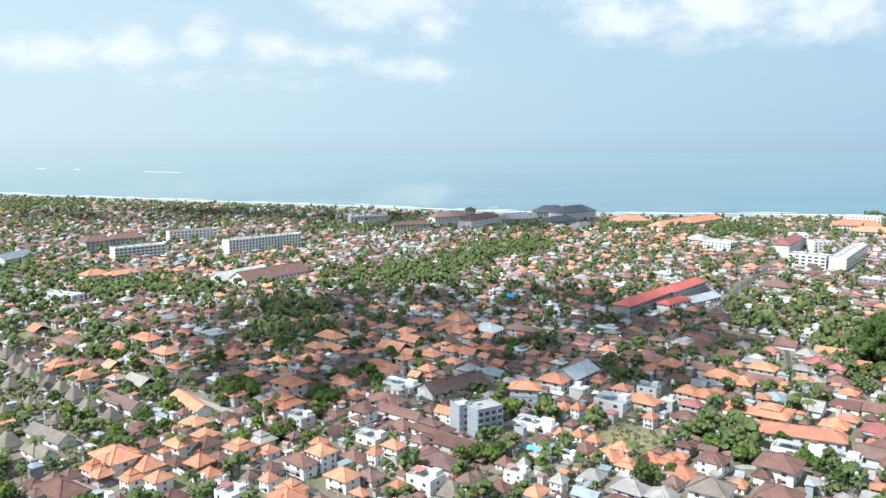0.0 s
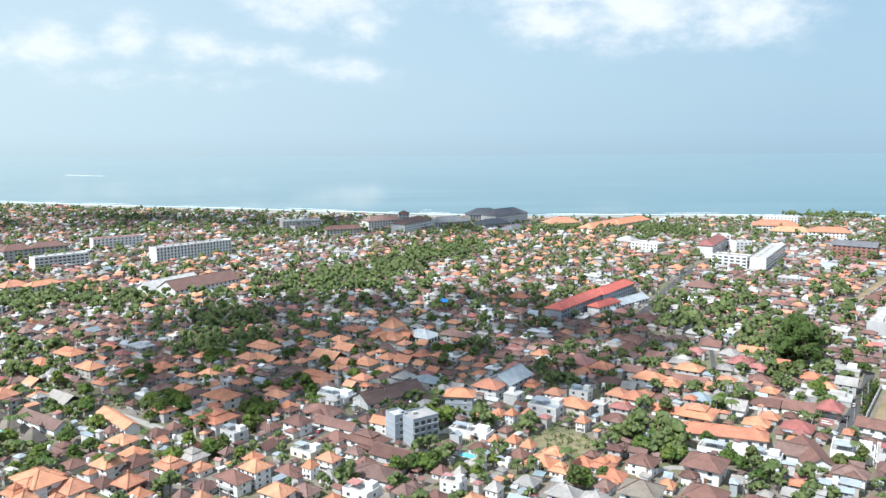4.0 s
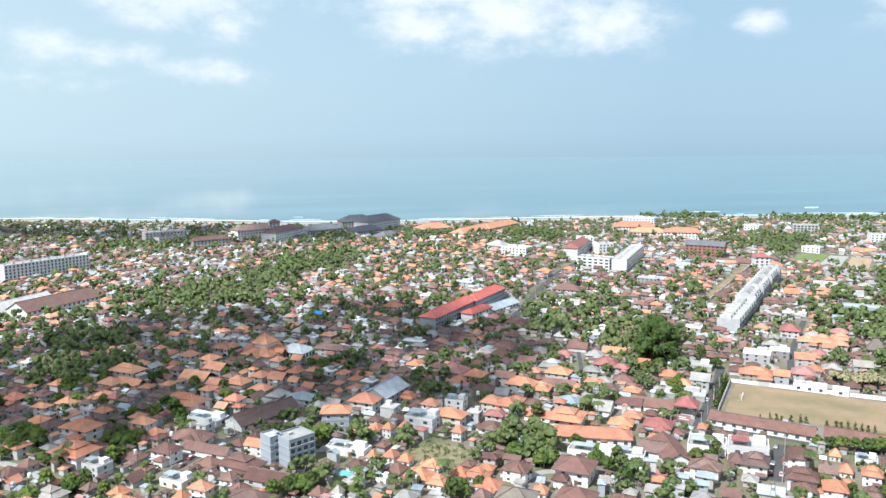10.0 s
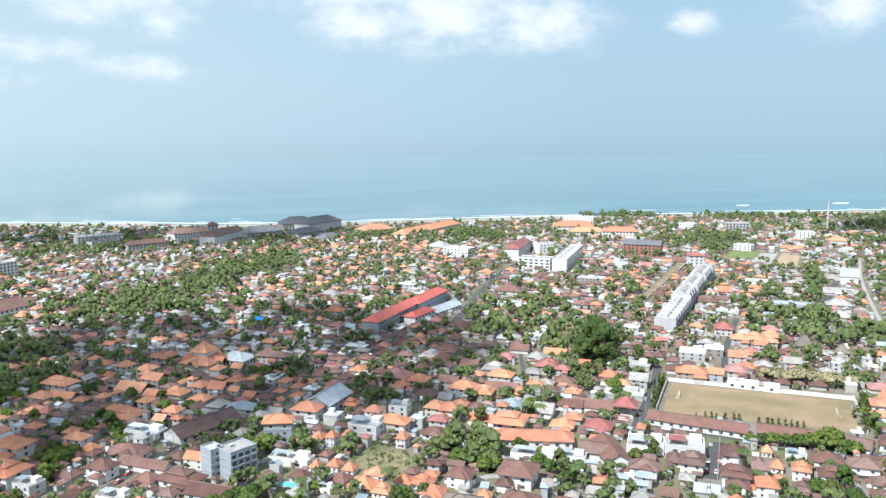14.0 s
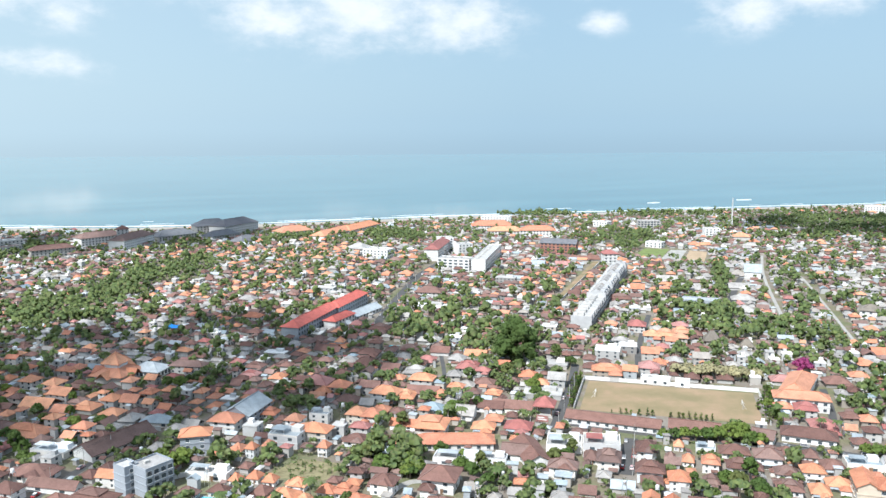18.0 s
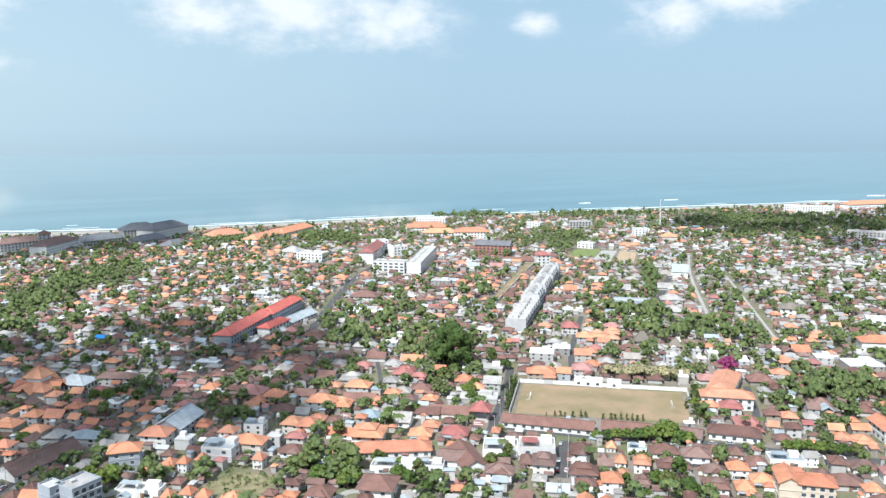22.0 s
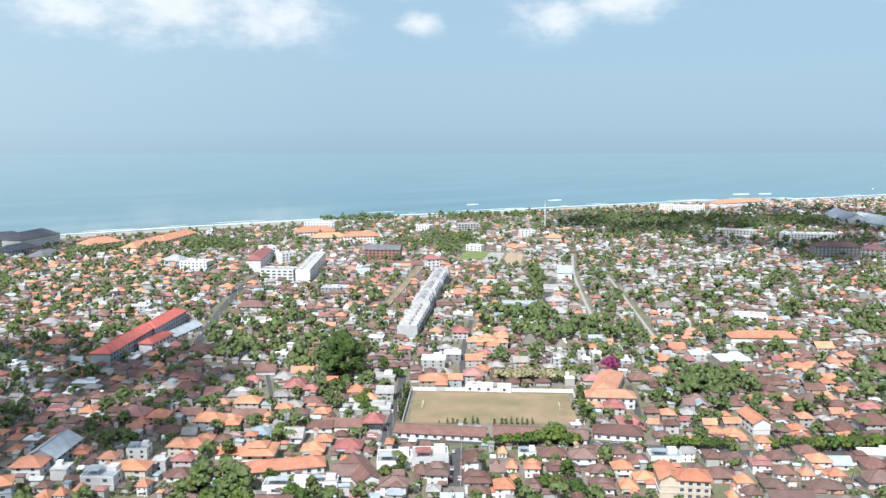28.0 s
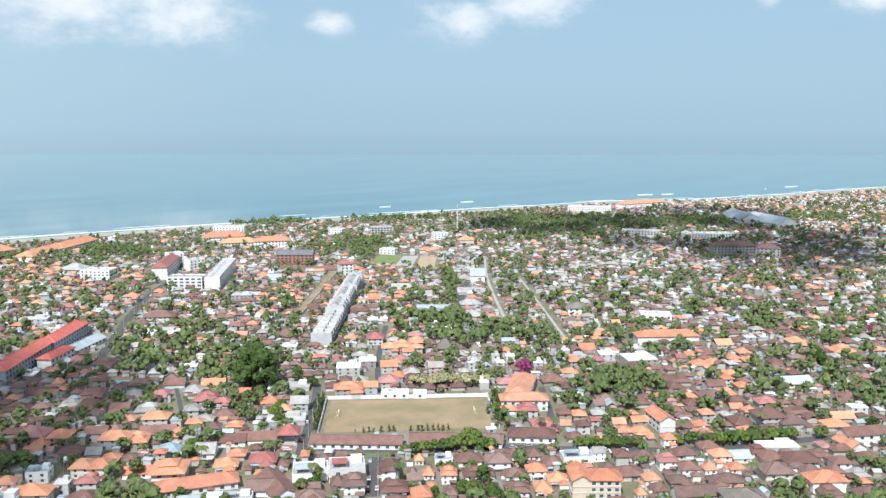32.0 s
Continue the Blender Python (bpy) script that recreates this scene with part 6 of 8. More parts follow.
def pole_line(points):
    """Concrete utility poles; the wires sag from each to the next."""
    if not POLE_MESH:
        f, g = Form(), Form()
        f.tube([(0, 0, 0, 0.17), (0, 0, 8.5, 0.1)], 7)
        g.box(-0.9, -0.06, 7.9, 0.9, 0.06, 8.05)
        POLE_MESH.extend([f.mesh("post", [M_CONCRETE]), g.mesh("crossarm", [M_WOOD])])
    for i, (x, y) in enumerate(points):
        top = tagged(new("utility_pole"), "grey concrete utility pole with a crossarm beside the street", "utility pole", "utility poles")
        part("post", POLE_MESH[0], None, top)
        part("crossarm", POLE_MESH[1], None, top)
        q = points[min(i + 1, len(points) - 1)] if i + 1 < len(points) else points[i - 1]
        top.matrix_basis = pose(x, y, 0, 0, 0, math.degrees(math.atan2(q[1] - y, q[0] - x)) + 90)
        if i + 1 < len(points):
            ln = math.hypot(q[0] - x, q[1] - y)
            for s in (-0.8, 0.0, 0.8):
                f = Form()
                pts = [(s, -ln * t, 8.05 - 2.0 * t * (1 - t)) for t in (0, 0.2, 0.4, 0.6, 0.8, 1)]
                for a, b in zip(pts, pts[1:]):
                    f.bar(a, b, 0.022)
                part("wire", f, [M_TYRE], top)


def tarpaulin(x, y):
    """A blue sheet slung over a shed frame."""
    top = tagged(new("shed"), "open shed covered with a bright blue tarpaulin", "shed")
    f = Form()
    n = 6
    vs = [(-4 + 8 * i / n, -4 + 8 * j / n, 6.4 + 1.6 * (1 - abs(2 * j / n - 1)) - 0.25 * math.sin(math.pi * i / n) + 0.12 * math.sin(5 * i + 3 * j)) for i in range(n + 1) for j in range(n + 1)]
    f.add(vs, [(i * (n + 1) + j, (i + 1) * (n + 1) + j, (i + 1) * (n + 1) + j + 1, i * (n + 1) + j + 1) for i in range(n) for j in range(n)])
    f.add([(u, v, w - 0.06) for u, v, w in vs], [(i * (n + 1) + j + 1, (i + 1) * (n + 1) + j + 1, (i + 1) * (n + 1) + j, i * (n + 1) + j) for i in range(n) for j in range(n)])
    part("tarpaulin", f, [M_BLUE], top)
    for u in (-3.8, 3.8):
        for v in (-3.8, 3.8):
            g = Form()
            g.box(u - 0.1, v - 0.1, 0, u + 0.1, v + 0.1, 6.5)
            part("post", g, [M_WOOD], top)
    top.matrix_basis = pose(x, y, 0, 0, 0, GRID)


def pool(x, y, w, d):
    top = tagged(new("swimming_pool"), "small turquoise swimming pool with a pale rim", "pool")
    f, g = Form(), Form()
    for x0, y0, x1, y1 in ((-w / 2 - 0.6, -d / 2 - 0.6, w / 2 + 0.6, -d / 2), (-w / 2 - 0.6, d / 2, w / 2 + 0.6, d / 2 + 0.6), (-w / 2 - 0.6, -d / 2, -w / 2, d / 2), (w / 2, -d / 2, w / 2 + 0.6, d / 2)):
        f.box(x0, y0, 0, x1, y1, 0.18)
    g.box(-w / 2, -d / 2, 0, w / 2, d / 2, 0.1)
    parts("rim", f, [M_PAVE], top)
    part("water", g, [M_POOL], top)
    top.matrix_basis = pose(x, y, 0, 0, 0, GRID)
    mark(x, y, w + 2, d + 2, GRID)


def signboard(x, y, w, h, z):
    """A red board on two posts, its writing too small to read."""
    top = tagged(new("signboard"), "red roadside signboard with pale bars of lettering", "sign")
    f = Form()
    f.box(-w / 2, -0.1, z, w / 2, 0.1, z + h)
    part("board", f, [ROOF["rd"]], top)
    for k in range(2):
        g = Form()
        g.box(-w * 0.38, -0.125, z + h * (0.25 + 0.32 * k), w * (0.38 - 0.2 * k), -0.1, z + h * (0.4 + 0.32 * k))
        part("lettering_bar", g, [M_WHITE], top)
    for u in (-w * 0.35, w * 0.35):
        g = Form()
        g.box(u - 0.08, -0.08, 0, u + 0.08, 0.08, z)
        part("post", g, [M_STEEL], top)
    top.matrix_basis = pose(x, y, 0, 0, 0, -45)


def dish(x, y, z):
    top = tagged(new("satellite_dish"), "large white satellite dish on a roof stand", "dish")
    f = Form()
    f.tube([(0, 0, 0.0, 0.2), (0, 0, 0.05, 0.9), (0, 0, 0.35, 1.6), (0, 0, 0.8, 2.1), (0, 0, 0.4, 1.55), (0, 0, 0.12, 0.9)], 16)
    part("reflector", f, [M_WHITE], top, m=pose(0, 0, 1.6, 40, 0, 0))
    g = Form()
    g.tube([(0, 0, -z, 0.25), (0, 0, 1.7, 0.18)], 8)
    part("stand", g, [M_STEEL], top)
    top.matrix_basis = pose(x, y, z)


mast(858.9, 880.9, 46.0)
goal(251.7, 353.9, -39.5)
goal(311.4, 304.7, 140.5)
boundary_wall((262.5, 380.8), (336.9, 318.6))
boundary_wall((336.9, 318.6), (303.8, 277.9))
boundary_wall((262.5, 380.8), (228.0, 339.6))
boundary_wall((-119.0, 304.9), (-94.9, 282.3))
boundary_wall((15.3, 339.4), (49.4, 342.2))
boundary_wall((367.7, 571.4), (522.0, 729.6))
car(209.7, 266.1, 49)
car(218.4, 276.5, 51)
car(226.1, 291.9, 48)
car(206.5, 268.6, 51)
car(213.4, 276.8, 51)
car(328.1, 214.6, -39)
car(358.6, 187.7, -31)
car(321.2, 220.9, -44)
car(320.8, 225.8, -42)
car(380.0, 178.2, -31)
car(400.3, 165.4, -30)
car(304.8, 238.4, -46)
car(289.5, 255.2, -48)
car(297.3, 251.6, -45)
car(314.3, 232.6, -49)
car(226.0, 619.1, 60)
car(231.9, 620.8, 63)
car(266.4, 676.3, 60)
car(309.2, 743.6, 59)
car(223.6, 606.7, 61)
car(208.2, 588.9, 58)
car(193.1, 563.3, 56)
car(279.3, 704.4, 61)
car(188.7, 555.8, 62)
car(238.1, 359.6, 51)
car(232.2, 356.3, 52)
car(216.5, 337.6, 50)
car(367.0, 219.5, 58)
car(356.9, 197.5, 65)
car(-10.9, 369.6, 54)
car(-31.1, 339.9, 57)
car(-27.7, 347.4, 57)
pole_line([(205.5, 260.1), (213.7, 270.3), (221.8, 280.5), (230.0, 290.8)])
pole_line([(321.0, 228.0), (332.3, 217.8), (343.5, 207.6), (354.8, 197.4), (367.6, 187.8), (382.1, 178.7), (396.5, 169.6), (411.0, 160.6)])
pole_line([(-50.5, 273.6), (-60.1, 283.3), (-69.7, 292.9), (-79.3, 302.6)])
pole_line([(-35.1, 338.2), (-22.3, 355.1), (-9.5, 372.0), (2.1, 384.4), (13.6, 396.7)])
pole_line([(206.7, 321.1), (220.8, 337.8), (234.9, 354.5), (249.1, 371.2)])
pole_line([(189.9, 550.0), (207.0, 578.7), (224.0, 607.5), (241.1, 636.3), (264.3, 672.5), (287.4, 708.7), (310.6, 744.9)])
tarpaulin(51.6, 596.2)
pool(184.1, 498.5, 9, 5)
pool(36.0, 314.5, 7, 4)
pool(453.3, 450.6, 8, 5)
pool(-171.8, 361.9, 8, 5)
pool(328.6, 163.4, 8, 4)
signboard(197.1, 320.7, 6.0, 3.0, 5.0)
signboard(144.6, 365.0, 5.0, 2.0, 5.0)
dish(162.3, 527.8, 11.0)


# ---- planting ----
TREES_SOUTH = [(-73, 712, 45), (-34, 740, 45), (9, 771, 45), (59, 862, 60), (103, 927, 60), (-386, 716, 60), (-269, 650, 50), (-203, 649, 38), (-335, 688, 60), (-102, 494, 34), (-122, 557, 28), (-162, 344, 45), (-190, 340, 50), (-206, 383, 35), (-169, 311, 30), (-105, 393, 18), (20, 312, 18), (123, 316, 22), (115, 342, 14), (211, 533, 38), (232, 501, 36), (269, 486, 30), (-65, 1100, 80), (-139, 1070, 60), (-210, 494, 30), (-689, 1608, 150), (-768, 1487, 150), (248, 522, 18), (216, 572, 18)]
TREES_NORTH = [(227, 465, 16), (653, 855, 60), (262, 528, 24), (219, 567, 20), (430, 416, 42), (458, 413, 42), (461, 386, 36), (414, 431, 34), (402, 277, 30), (424, 271, 26), (570, 591, 14), (497, 513, 15), (627, 653, 14), (451, 483, 26), (1103, 999, 110), (1129, 887, 90), (998, 842, 90), (1153, 784, 100), (1079, 585, 70), (674, 883, 55), (620, 862, 36), (516, 166, 34), (639, 291, 20), (472, 293, 16), (472, 194, 20), (236, 432, 14), (327, 394, 16), (1276, 693, 90)]
ROOF_ZONES = [(-20, 325, 55, "br"), (-118, 443, 30, "br"), (-48, 493, 70, "or"), (208, 924, 140, "or"), (-161, 743, 80, "or"), (26, 555, 40, "gr"), (-52, 313, 30, "or"), (-114, 556, 60, "br"), (435, 230, 45, "br"), (348, 167, 60, "br"), (189, 433, 45, "br"), (569, 514, 100, "gr"), (552, 608, 60, "gr"), (486, 280, 50, "or"), (481, 596, 50, "or"), (543, 225, 90, "br"), (736, 576, 150, "gr"), (429, 645, 60, "or"), (238, 255, 35, "br")]
tree("giant", 241.1, 425.7, 1.80)
tree("giant", 546.2, 206.5, 0.80)
tree("blossom", 384.5, 331.0, 1.75)
tree("blossom", 399.8, 278.8, 1.10)
tree("blossom", 674.5, 217.1, 0.90)
tree("column", 243.3, 327.2, 0.50)
tree("column", 246.6, 324.1, 0.80)
tree("column", 248.8, 322.1, 0.90)
tree("column", 250.6, 320.5, 0.80)
tree("column", 253.6, 317.6, 1.00)
tree("column", 257.2, 315.4, 1.00)
tree("column", 259.0, 313.8, 1.00)
tree("column", 266.1, 308.2, 0.90)
tree("column", 269.1, 305.4, 1.00)
tree("column", 270.7, 303.9, 1.00)
tree("column", 273.4, 302.5, 1.00)
tree("column", 275.6, 300.4, 1.00)
tree("column", 277.6, 298.6, 1.00)
tree("column", 279.4, 296.9, 1.00)
tree("column", 282.1, 295.5, 0.90)
tree("column", 237.6, 358.3, 1.50)
tree("column", 248.5, 372.7, 1.40)
tree("column", 257.0, 381.8, 1.40)
tree("column", 315.6, 297.8, 1.40)
tree("column", 325.7, 304.7, 1.50)
tree("column", 311.9, 289.2, 1.60)
tree("column", 305.2, 280.4, 1.60)
tree("column", 338.5, 315.5, 1.40)
for k in range(15):
    u = k / 14
    tree("column", 265.0 - 32.5 * u - 4.0, 379.0 - 38.6 * u + 3.0, 1.35 + 0.25 * math.sin(9 * k), 0.0)
    tree("column", 335.8 - 31.0 * u + 4.0, 318.0 - 38.0 * u - 3.2, 1.5 + 0.3 * math.sin(7 * k), 0.0)
tree("dry", 315.7, 361.2, 1.50)
tree("dry", 320.0, 357.2, 1.60)
tree("dry", 324.7, 352.9, 1.50)
tree("dry", 330.0, 349.4, 1.70)
tree("dry", 334.6, 345.0, 1.60)
tree("dry", 340.0, 341.5, 1.60)
tree("dry", 344.6, 337.2, 1.50)
tree("dry", 349.5, 334.1, 1.50)
tree("broad", 243.8, 286.4, 0.90)
tree("broad", 248.2, 284.2, 0.95)
tree("broad", 252.6, 282.0, 1.00)
tree("broad", 256.8, 279.1, 1.00)
tree("broad", 261.0, 276.1, 1.10)
tree("broad", 265.6, 273.7, 1.20)
tree("broad", 271.3, 271.3, 1.50)
tree("broad", 275.1, 268.7, 1.50)
tree("broad", 276.4, 263.6, 1.10)
tree("broad", 279.2, 260.9, 1.00)
tree("broad", 314.1, 232.7, 0.90)
tree("broad", 317.4, 229.5, 0.90)
tree("broad", 320.7, 226.4, 1.00)
tree("broad", 324.4, 222.8, 1.00)
tree("broad", 328.1, 219.2, 1.00)
tree("broad", 331.4, 216.1, 1.00)
tree("broad", 336.8, 212.9, 1.00)
tree("broad", 353.8, 199.5, 0.90)
tree("broad", 359.9, 195.6, 1.10)
tree("broad", 365.7, 187.9, 1.10)
tree("broad", 370.8, 185.0, 1.20)
tree("broad", 375.2, 181.7, 1.20)
tree("broad", 379.7, 178.4, 1.20)
tree("broad", 384.1, 175.1, 1.20)
tree("broad", 389.3, 172.0, 1.20)
tree("broad", 394.6, 169.0, 1.20)
tree("broad", 399.9, 165.9, 1.10)
tree("broad", 404.0, 162.9, 1.10)
tree("broad", 417.2, 153.2, 1.10)
tree("broad", 453.5, 139.9, 1.00)
tree("broad", -61.1, 379.6, 1.20)
tree("broad", -57.2, 371.3, 1.10)
tree("broad", 139.8, 315.1, 1.00)
tree("broad", 120.1, 306.9, 1.30)
tree("broad", 116.5, 309.9, 1.20)
tree("broad", 122.5, 301.1, 1.10)
tree("broad", 77.4, 284.0, 1.00)
tree("broad", 12.2, 300.9, 1.20)
tree("broad", 16.8, 303.6, 1.10)
tree("broad", 21.4, 305.2, 1.10)
tree("broad", 14.0, 383.3, 0.90)
tree("broad", 31.2, 355.0, 1.20)
tree("broad", -44.4, 421.5, 1.00)
tree("broad", -105.0, 392.7, 1.20)
tree("broad", -97.1, 383.9, 1.20)
tree("broad", -107.2, 379.5, 1.00)
tree("broad", -81.7, 352.0, 1.00)
tree("broad", 22.6, 362.7, 1.00)
tree("broad", 182.7, 362.4, 1.10)
tree("broad", 170.6, 362.8, 1.00)
tree("broad", -108.3, 367.2, 0.96)
tree("tall", -102.9, 369.6, 1.04)
tree("open", -94.8, 366.7, 0.88)
tree("broad", -87.7, 356.5, 0.80)
tree("broad", -59.8, 365.0, 1.28)
tree("broad", -55.1, 367.7, 1.04)
tree("tall", -100.1, 460.4, 1.04)
tree("open", -101.5, 445.0, 0.96)
tree("broad", -95.9, 470.7, 1.04)
tree("broad", -91.2, 438.0, 1.04)
tree("broad", -94.3, 424.3, 0.88)
tree("tall", -75.8, 425.4, 0.88)
tree("open", -59.7, 413.1, 0.88)
tree("broad", -108.7, 503.4, 0.96)
tree("broad", -50.2, 498.5, 0.96)
tree("broad", -58.3, 493.5, 0.88)
tree("tall", 26.2, 345.3, 1.04)
tree("open", 30.6, 351.5, 0.96)
tree("broad", 21.3, 349.7, 0.88)
tree("broad", -67.4, 325.3, 0.96)
tree("broad", -72.6, 323.5, 0.88)
tree("tall", -58.0, 315.3, 0.80)
tree("open", -91.7, 321.6, 0.80)
tree("broad", 13.6, 302.0, 1.04)
tree("broad", 17.9, 298.5, 1.12)
tree("broad", 9.0, 300.2, 0.96)
tree("tall", 5.5, 295.6, 0.96)
tree("open", 31.1, 296.0, 0.96)
tree("broad", 37.4, 292.3, 0.88)
tree("broad", 45.9, 304.1, 0.80)
tree("broad", 103.6, 327.2, 1.04)
tree("tall", 106.5, 320.0, 1.12)
tree("open", 113.5, 325.3, 0.96)
tree("broad", 116.8, 305.5, 1.04)
tree("broad", 127.3, 316.1, 1.12)
tree("broad", 117.1, 299.4, 0.96)
tree("tall", 72.1, 275.8, 1.12)
tree("open", 76.9, 277.4, 0.96)
tree("broad", 86.1, 285.8, 0.88)
tree("broad", 106.3, 290.1, 0.96)
tree("broad", 109.3, 309.2, 1.28)
tree("tall", 115.6, 312.3, 1.04)
tree("open", 118.0, 298.2, 1.04)
tree("broad", 105.2, 305.0, 0.96)
tree("broad", 140.8, 295.6, 1.04)
tree("broad", 142.7, 288.2, 1.04)
tree("tall", 148.4, 291.5, 0.96)
tree("open", 145.3, 277.5, 1.04)
tree("broad", 147.1, 305.7, 0.80)
tree("broad", 183.1, 286.5, 1.04)
tree("broad", 188.6, 285.6, 0.96)
tree("tall", 193.3, 288.1, 0.88)
tree("open", 161.9, 353.1, 1.20)
tree("broad", 168.3, 363.5, 1.04)
tree("broad", 167.5, 354.6, 0.96)
tree("broad", 130.7, 344.3, 0.96)
tree("tall", 134.6, 350.5, 1.04)
tree("open", 220.2, 366.0, 1.12)
tree("broad", 215.8, 352.7, 1.04)
tree("broad", 223.7, 375.1, 1.20)
tree("broad", 231.8, 382.2, 1.12)
tree("tall", 264.7, 415.8, 1.28)
tree("open", 269.3, 406.4, 1.20)
tree("broad", 223.5, 404.9, 1.36)
tree("broad", 235.1, 411.4, 1.20)
tree("broad", 237.0, 231.8, 1.20)
tree("tall", 245.2, 233.5, 1.20)
tree("open", 242.3, 225.9, 1.12)
tree("broad", 234.7, 236.0, 1.04)
tree("broad", 240.4, 221.0, 0.96)
tree("broad", 221.2, 228.4, 0.80)
tree("tall", 221.2, 240.1, 0.72)
tree("open", 313.6, 285.5, 1.04)
tree("broad", 320.8, 296.3, 0.96)
tree("palm", 173.7, 366.7, 1.00)
tree("palm", 172.9, 358.8, 1.00)
tree("palm", 72.8, 291.8, 1.00)
tree("palm", 147.1, 271.9, 0.90)
tree("palm", 123.0, 328.4, 1.00)
tree("palm", 38.3, 295.1, 0.90)
tree("palm", 40.6, 287.3, 0.90)
tree("palm", -108.5, 306.4, 0.90)
tree("palm", -131.0, 392.6, 0.90)
tree("palm", -82.2, 348.3, 0.90)
tree("palm", -79.8, 355.7, 0.90)
tree("palm", -165.5, 351.1, 1.00)
tree("palm", -161.8, 354.9, 1.00)
tree("palm", -210.1, 391.6, 1.00)
tree("palm", -185.4, 383.1, 1.00)
tree("palm", 157.2, 345.7, 1.00)
tree("palm", 160.8, 338.3, 1.00)
tree("palm", 219.0, 264.5, 0.90)
tree("palm", 341.6, 155.4, 0.90)
tree("palm", 196.1, 293.8, 0.90)
tree("palm", 310.6, 278.7, 0.90)
tree("palm", 302.7, 269.5, 0.90)
tree("palm", 314.6, 258.3, 0.80)
tree("palm", 318.9, 254.1, 0.80)
tree("palm", 368.5, 206.5, 0.90)
tree("palm", 406.4, 180.7, 0.90)
tree("palm", 435.8, 410.0, 1.20)
tree("palm", 439.2, 395.6, 1.20)
tree("palm", 451.4, 418.6, 1.20)
tree("palm", 464.3, 406.4, 1.20)
tree("palm", 491.0, 405.8, 1.20)


# ---- the rest of the town, block by block ----
mark(282, 329, 101, 64, -39.5)    # the pitch and its verge stay clear
rng = random.Random(5)
TREE_AREAS = TREES_SOUTH + TREES_NORTH
WALL_FAR, CROWN_FAR, TRUNK_FAR, HEDGE = Form(), Form(), Form(), Form()
ROOFS_FAR = {k: Form() for k in ("or", "br", "rd", "gr", "mt", "wh")}
PALM_FAR = Form()
NRG = np.random.default_rng(8)
CN, SN = math.cos(radians(GRID)), math.sin(radians(GRID))


def green(x, y):
    # gardens run together in clumps
    g = (0.29 if math.hypot(x, y) < 480 else 0.36) + 0.19 * (math.sin(x / 31 + 1.3 * math.sin(y / 47)) * math.sin(y / 27 + 1.1 * math.sin(x / 53)))
    for a, b, r in TREE_AREAS:
        q = ((x - a) ** 2 + (y - b) ** 2) / (r * r)
        if q < 4:
            g = max(g, 0.96 * math.exp(-0.9 * q * q))
    s = shore_y(x) - y
    if s < 420:
        g = max(g, (0.70 if x < 1250 else 0.36) - 0.42 * max(0.0, s - 130) / 290)
    return g


def roof_key(x, y):
    wts = {"or": 0.16, "br": 0.42, "gr": 0.14, "rd": 0.035, "wh": 0.075, "mt": 0.05}
    for a, b, r, k in ROOF_ZONES:
        q = ((x - a) ** 2 + (y - b) ** 2) / (r * r)
        if q < 3:
            wts[k] += (0.55 if k == "gr" else 1.2) * math.exp(-q)
    if math.hypot(x, y) > 450:
        wts["or"] *= 0.52
    if y > 700 or x > 700:
        wts["wh"] += 0.03
        wts["gr"] += 0.05
    if x > 1250:
        wts["wh"] += 0.25
        wts["or"] += 0.15
    return rng.choices(list(wts), list(wts.values()))[0]


def place(f, g, x, y, rot):
    c, s = math.cos(radians(rot)), math.sin(radians(rot))
    n = len(f.v)
    f.v += [(x + a * c - b * s, y + a * s + b * c, z) for a, b, z in g.v]
    f.f += [tuple(i + n for i in q) for q in g.f]
    f.m += g.m


def far_house(key, x, y, w, d, rot, storeys):
    H = 2.45 * storeys
    mark(x, y, w, d, rot, 0.3)
    g = Form()
    g.box(-w / 2, -d / 2, 0, w / 2, d / 2, H, 0)
    if storeys > 1 and math.hypot(x, y) < 800:
        dark_openings(g, w, d, 0, 2.45, storeys, 1, 3.6, 1.3, 1.2)
    r = Form()
    if key == "wh":
        r.box(-w / 2 - 0.2, -d / 2 - 0.2, H, w / 2 + 0.2, d / 2 + 0.2, H + 0.5)
        r.box(0, 0, H + 0.5, w * 0.35, d * 0.35, H + 2.4)
    elif rng.random() < 0.2 or key == "mt":
        r.gable(w + 1.2, d + 1.2, H - 0.3, (d / 2 + 0.6) * 0.6)
    else:
        r.hip(w + 1.7, d + 1.7, H, (min(w, d) / 2 + 0.8) * 0.62)
        if math.hypot(x, y) < 520:
            c = Form()
            ridge_caps(c, w + 1.7, d + 1.7, H, (min(w, d) / 2 + 0.8) * 0.62)
            place(ROOFS_FAR[key], c, x, y, rot)
        if rng.random() < 0.3 and w > 6:
            e = Form()
            e.hip(w * 0.62, d * 0.62, H + (min(w, d) / 2 + 0.8) * 0.34, min(w, d) * 0.2)
            r.add(e.v, e.f)
        if w > 8 and rng.random() < 0.5:
            a, b = w * 0.5, d * 0.55
            g.box(w * 0.1, -d / 2 - b + 1, 0, w * 0.1 + a - 1.2, -d / 2, H * 0.8, 0)
            e = Form()
            e.hip(a, b + 1.2, H * 0.8, a * 0.3)
            r.add([(p + w * 0.1 + a / 2 - 0.6, q - d / 2 - b / 2 + 0.5, z) for p, q, z in e.v], e.f)
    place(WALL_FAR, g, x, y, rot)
    place(ROOFS_FAR[key], r, x, y, rot)


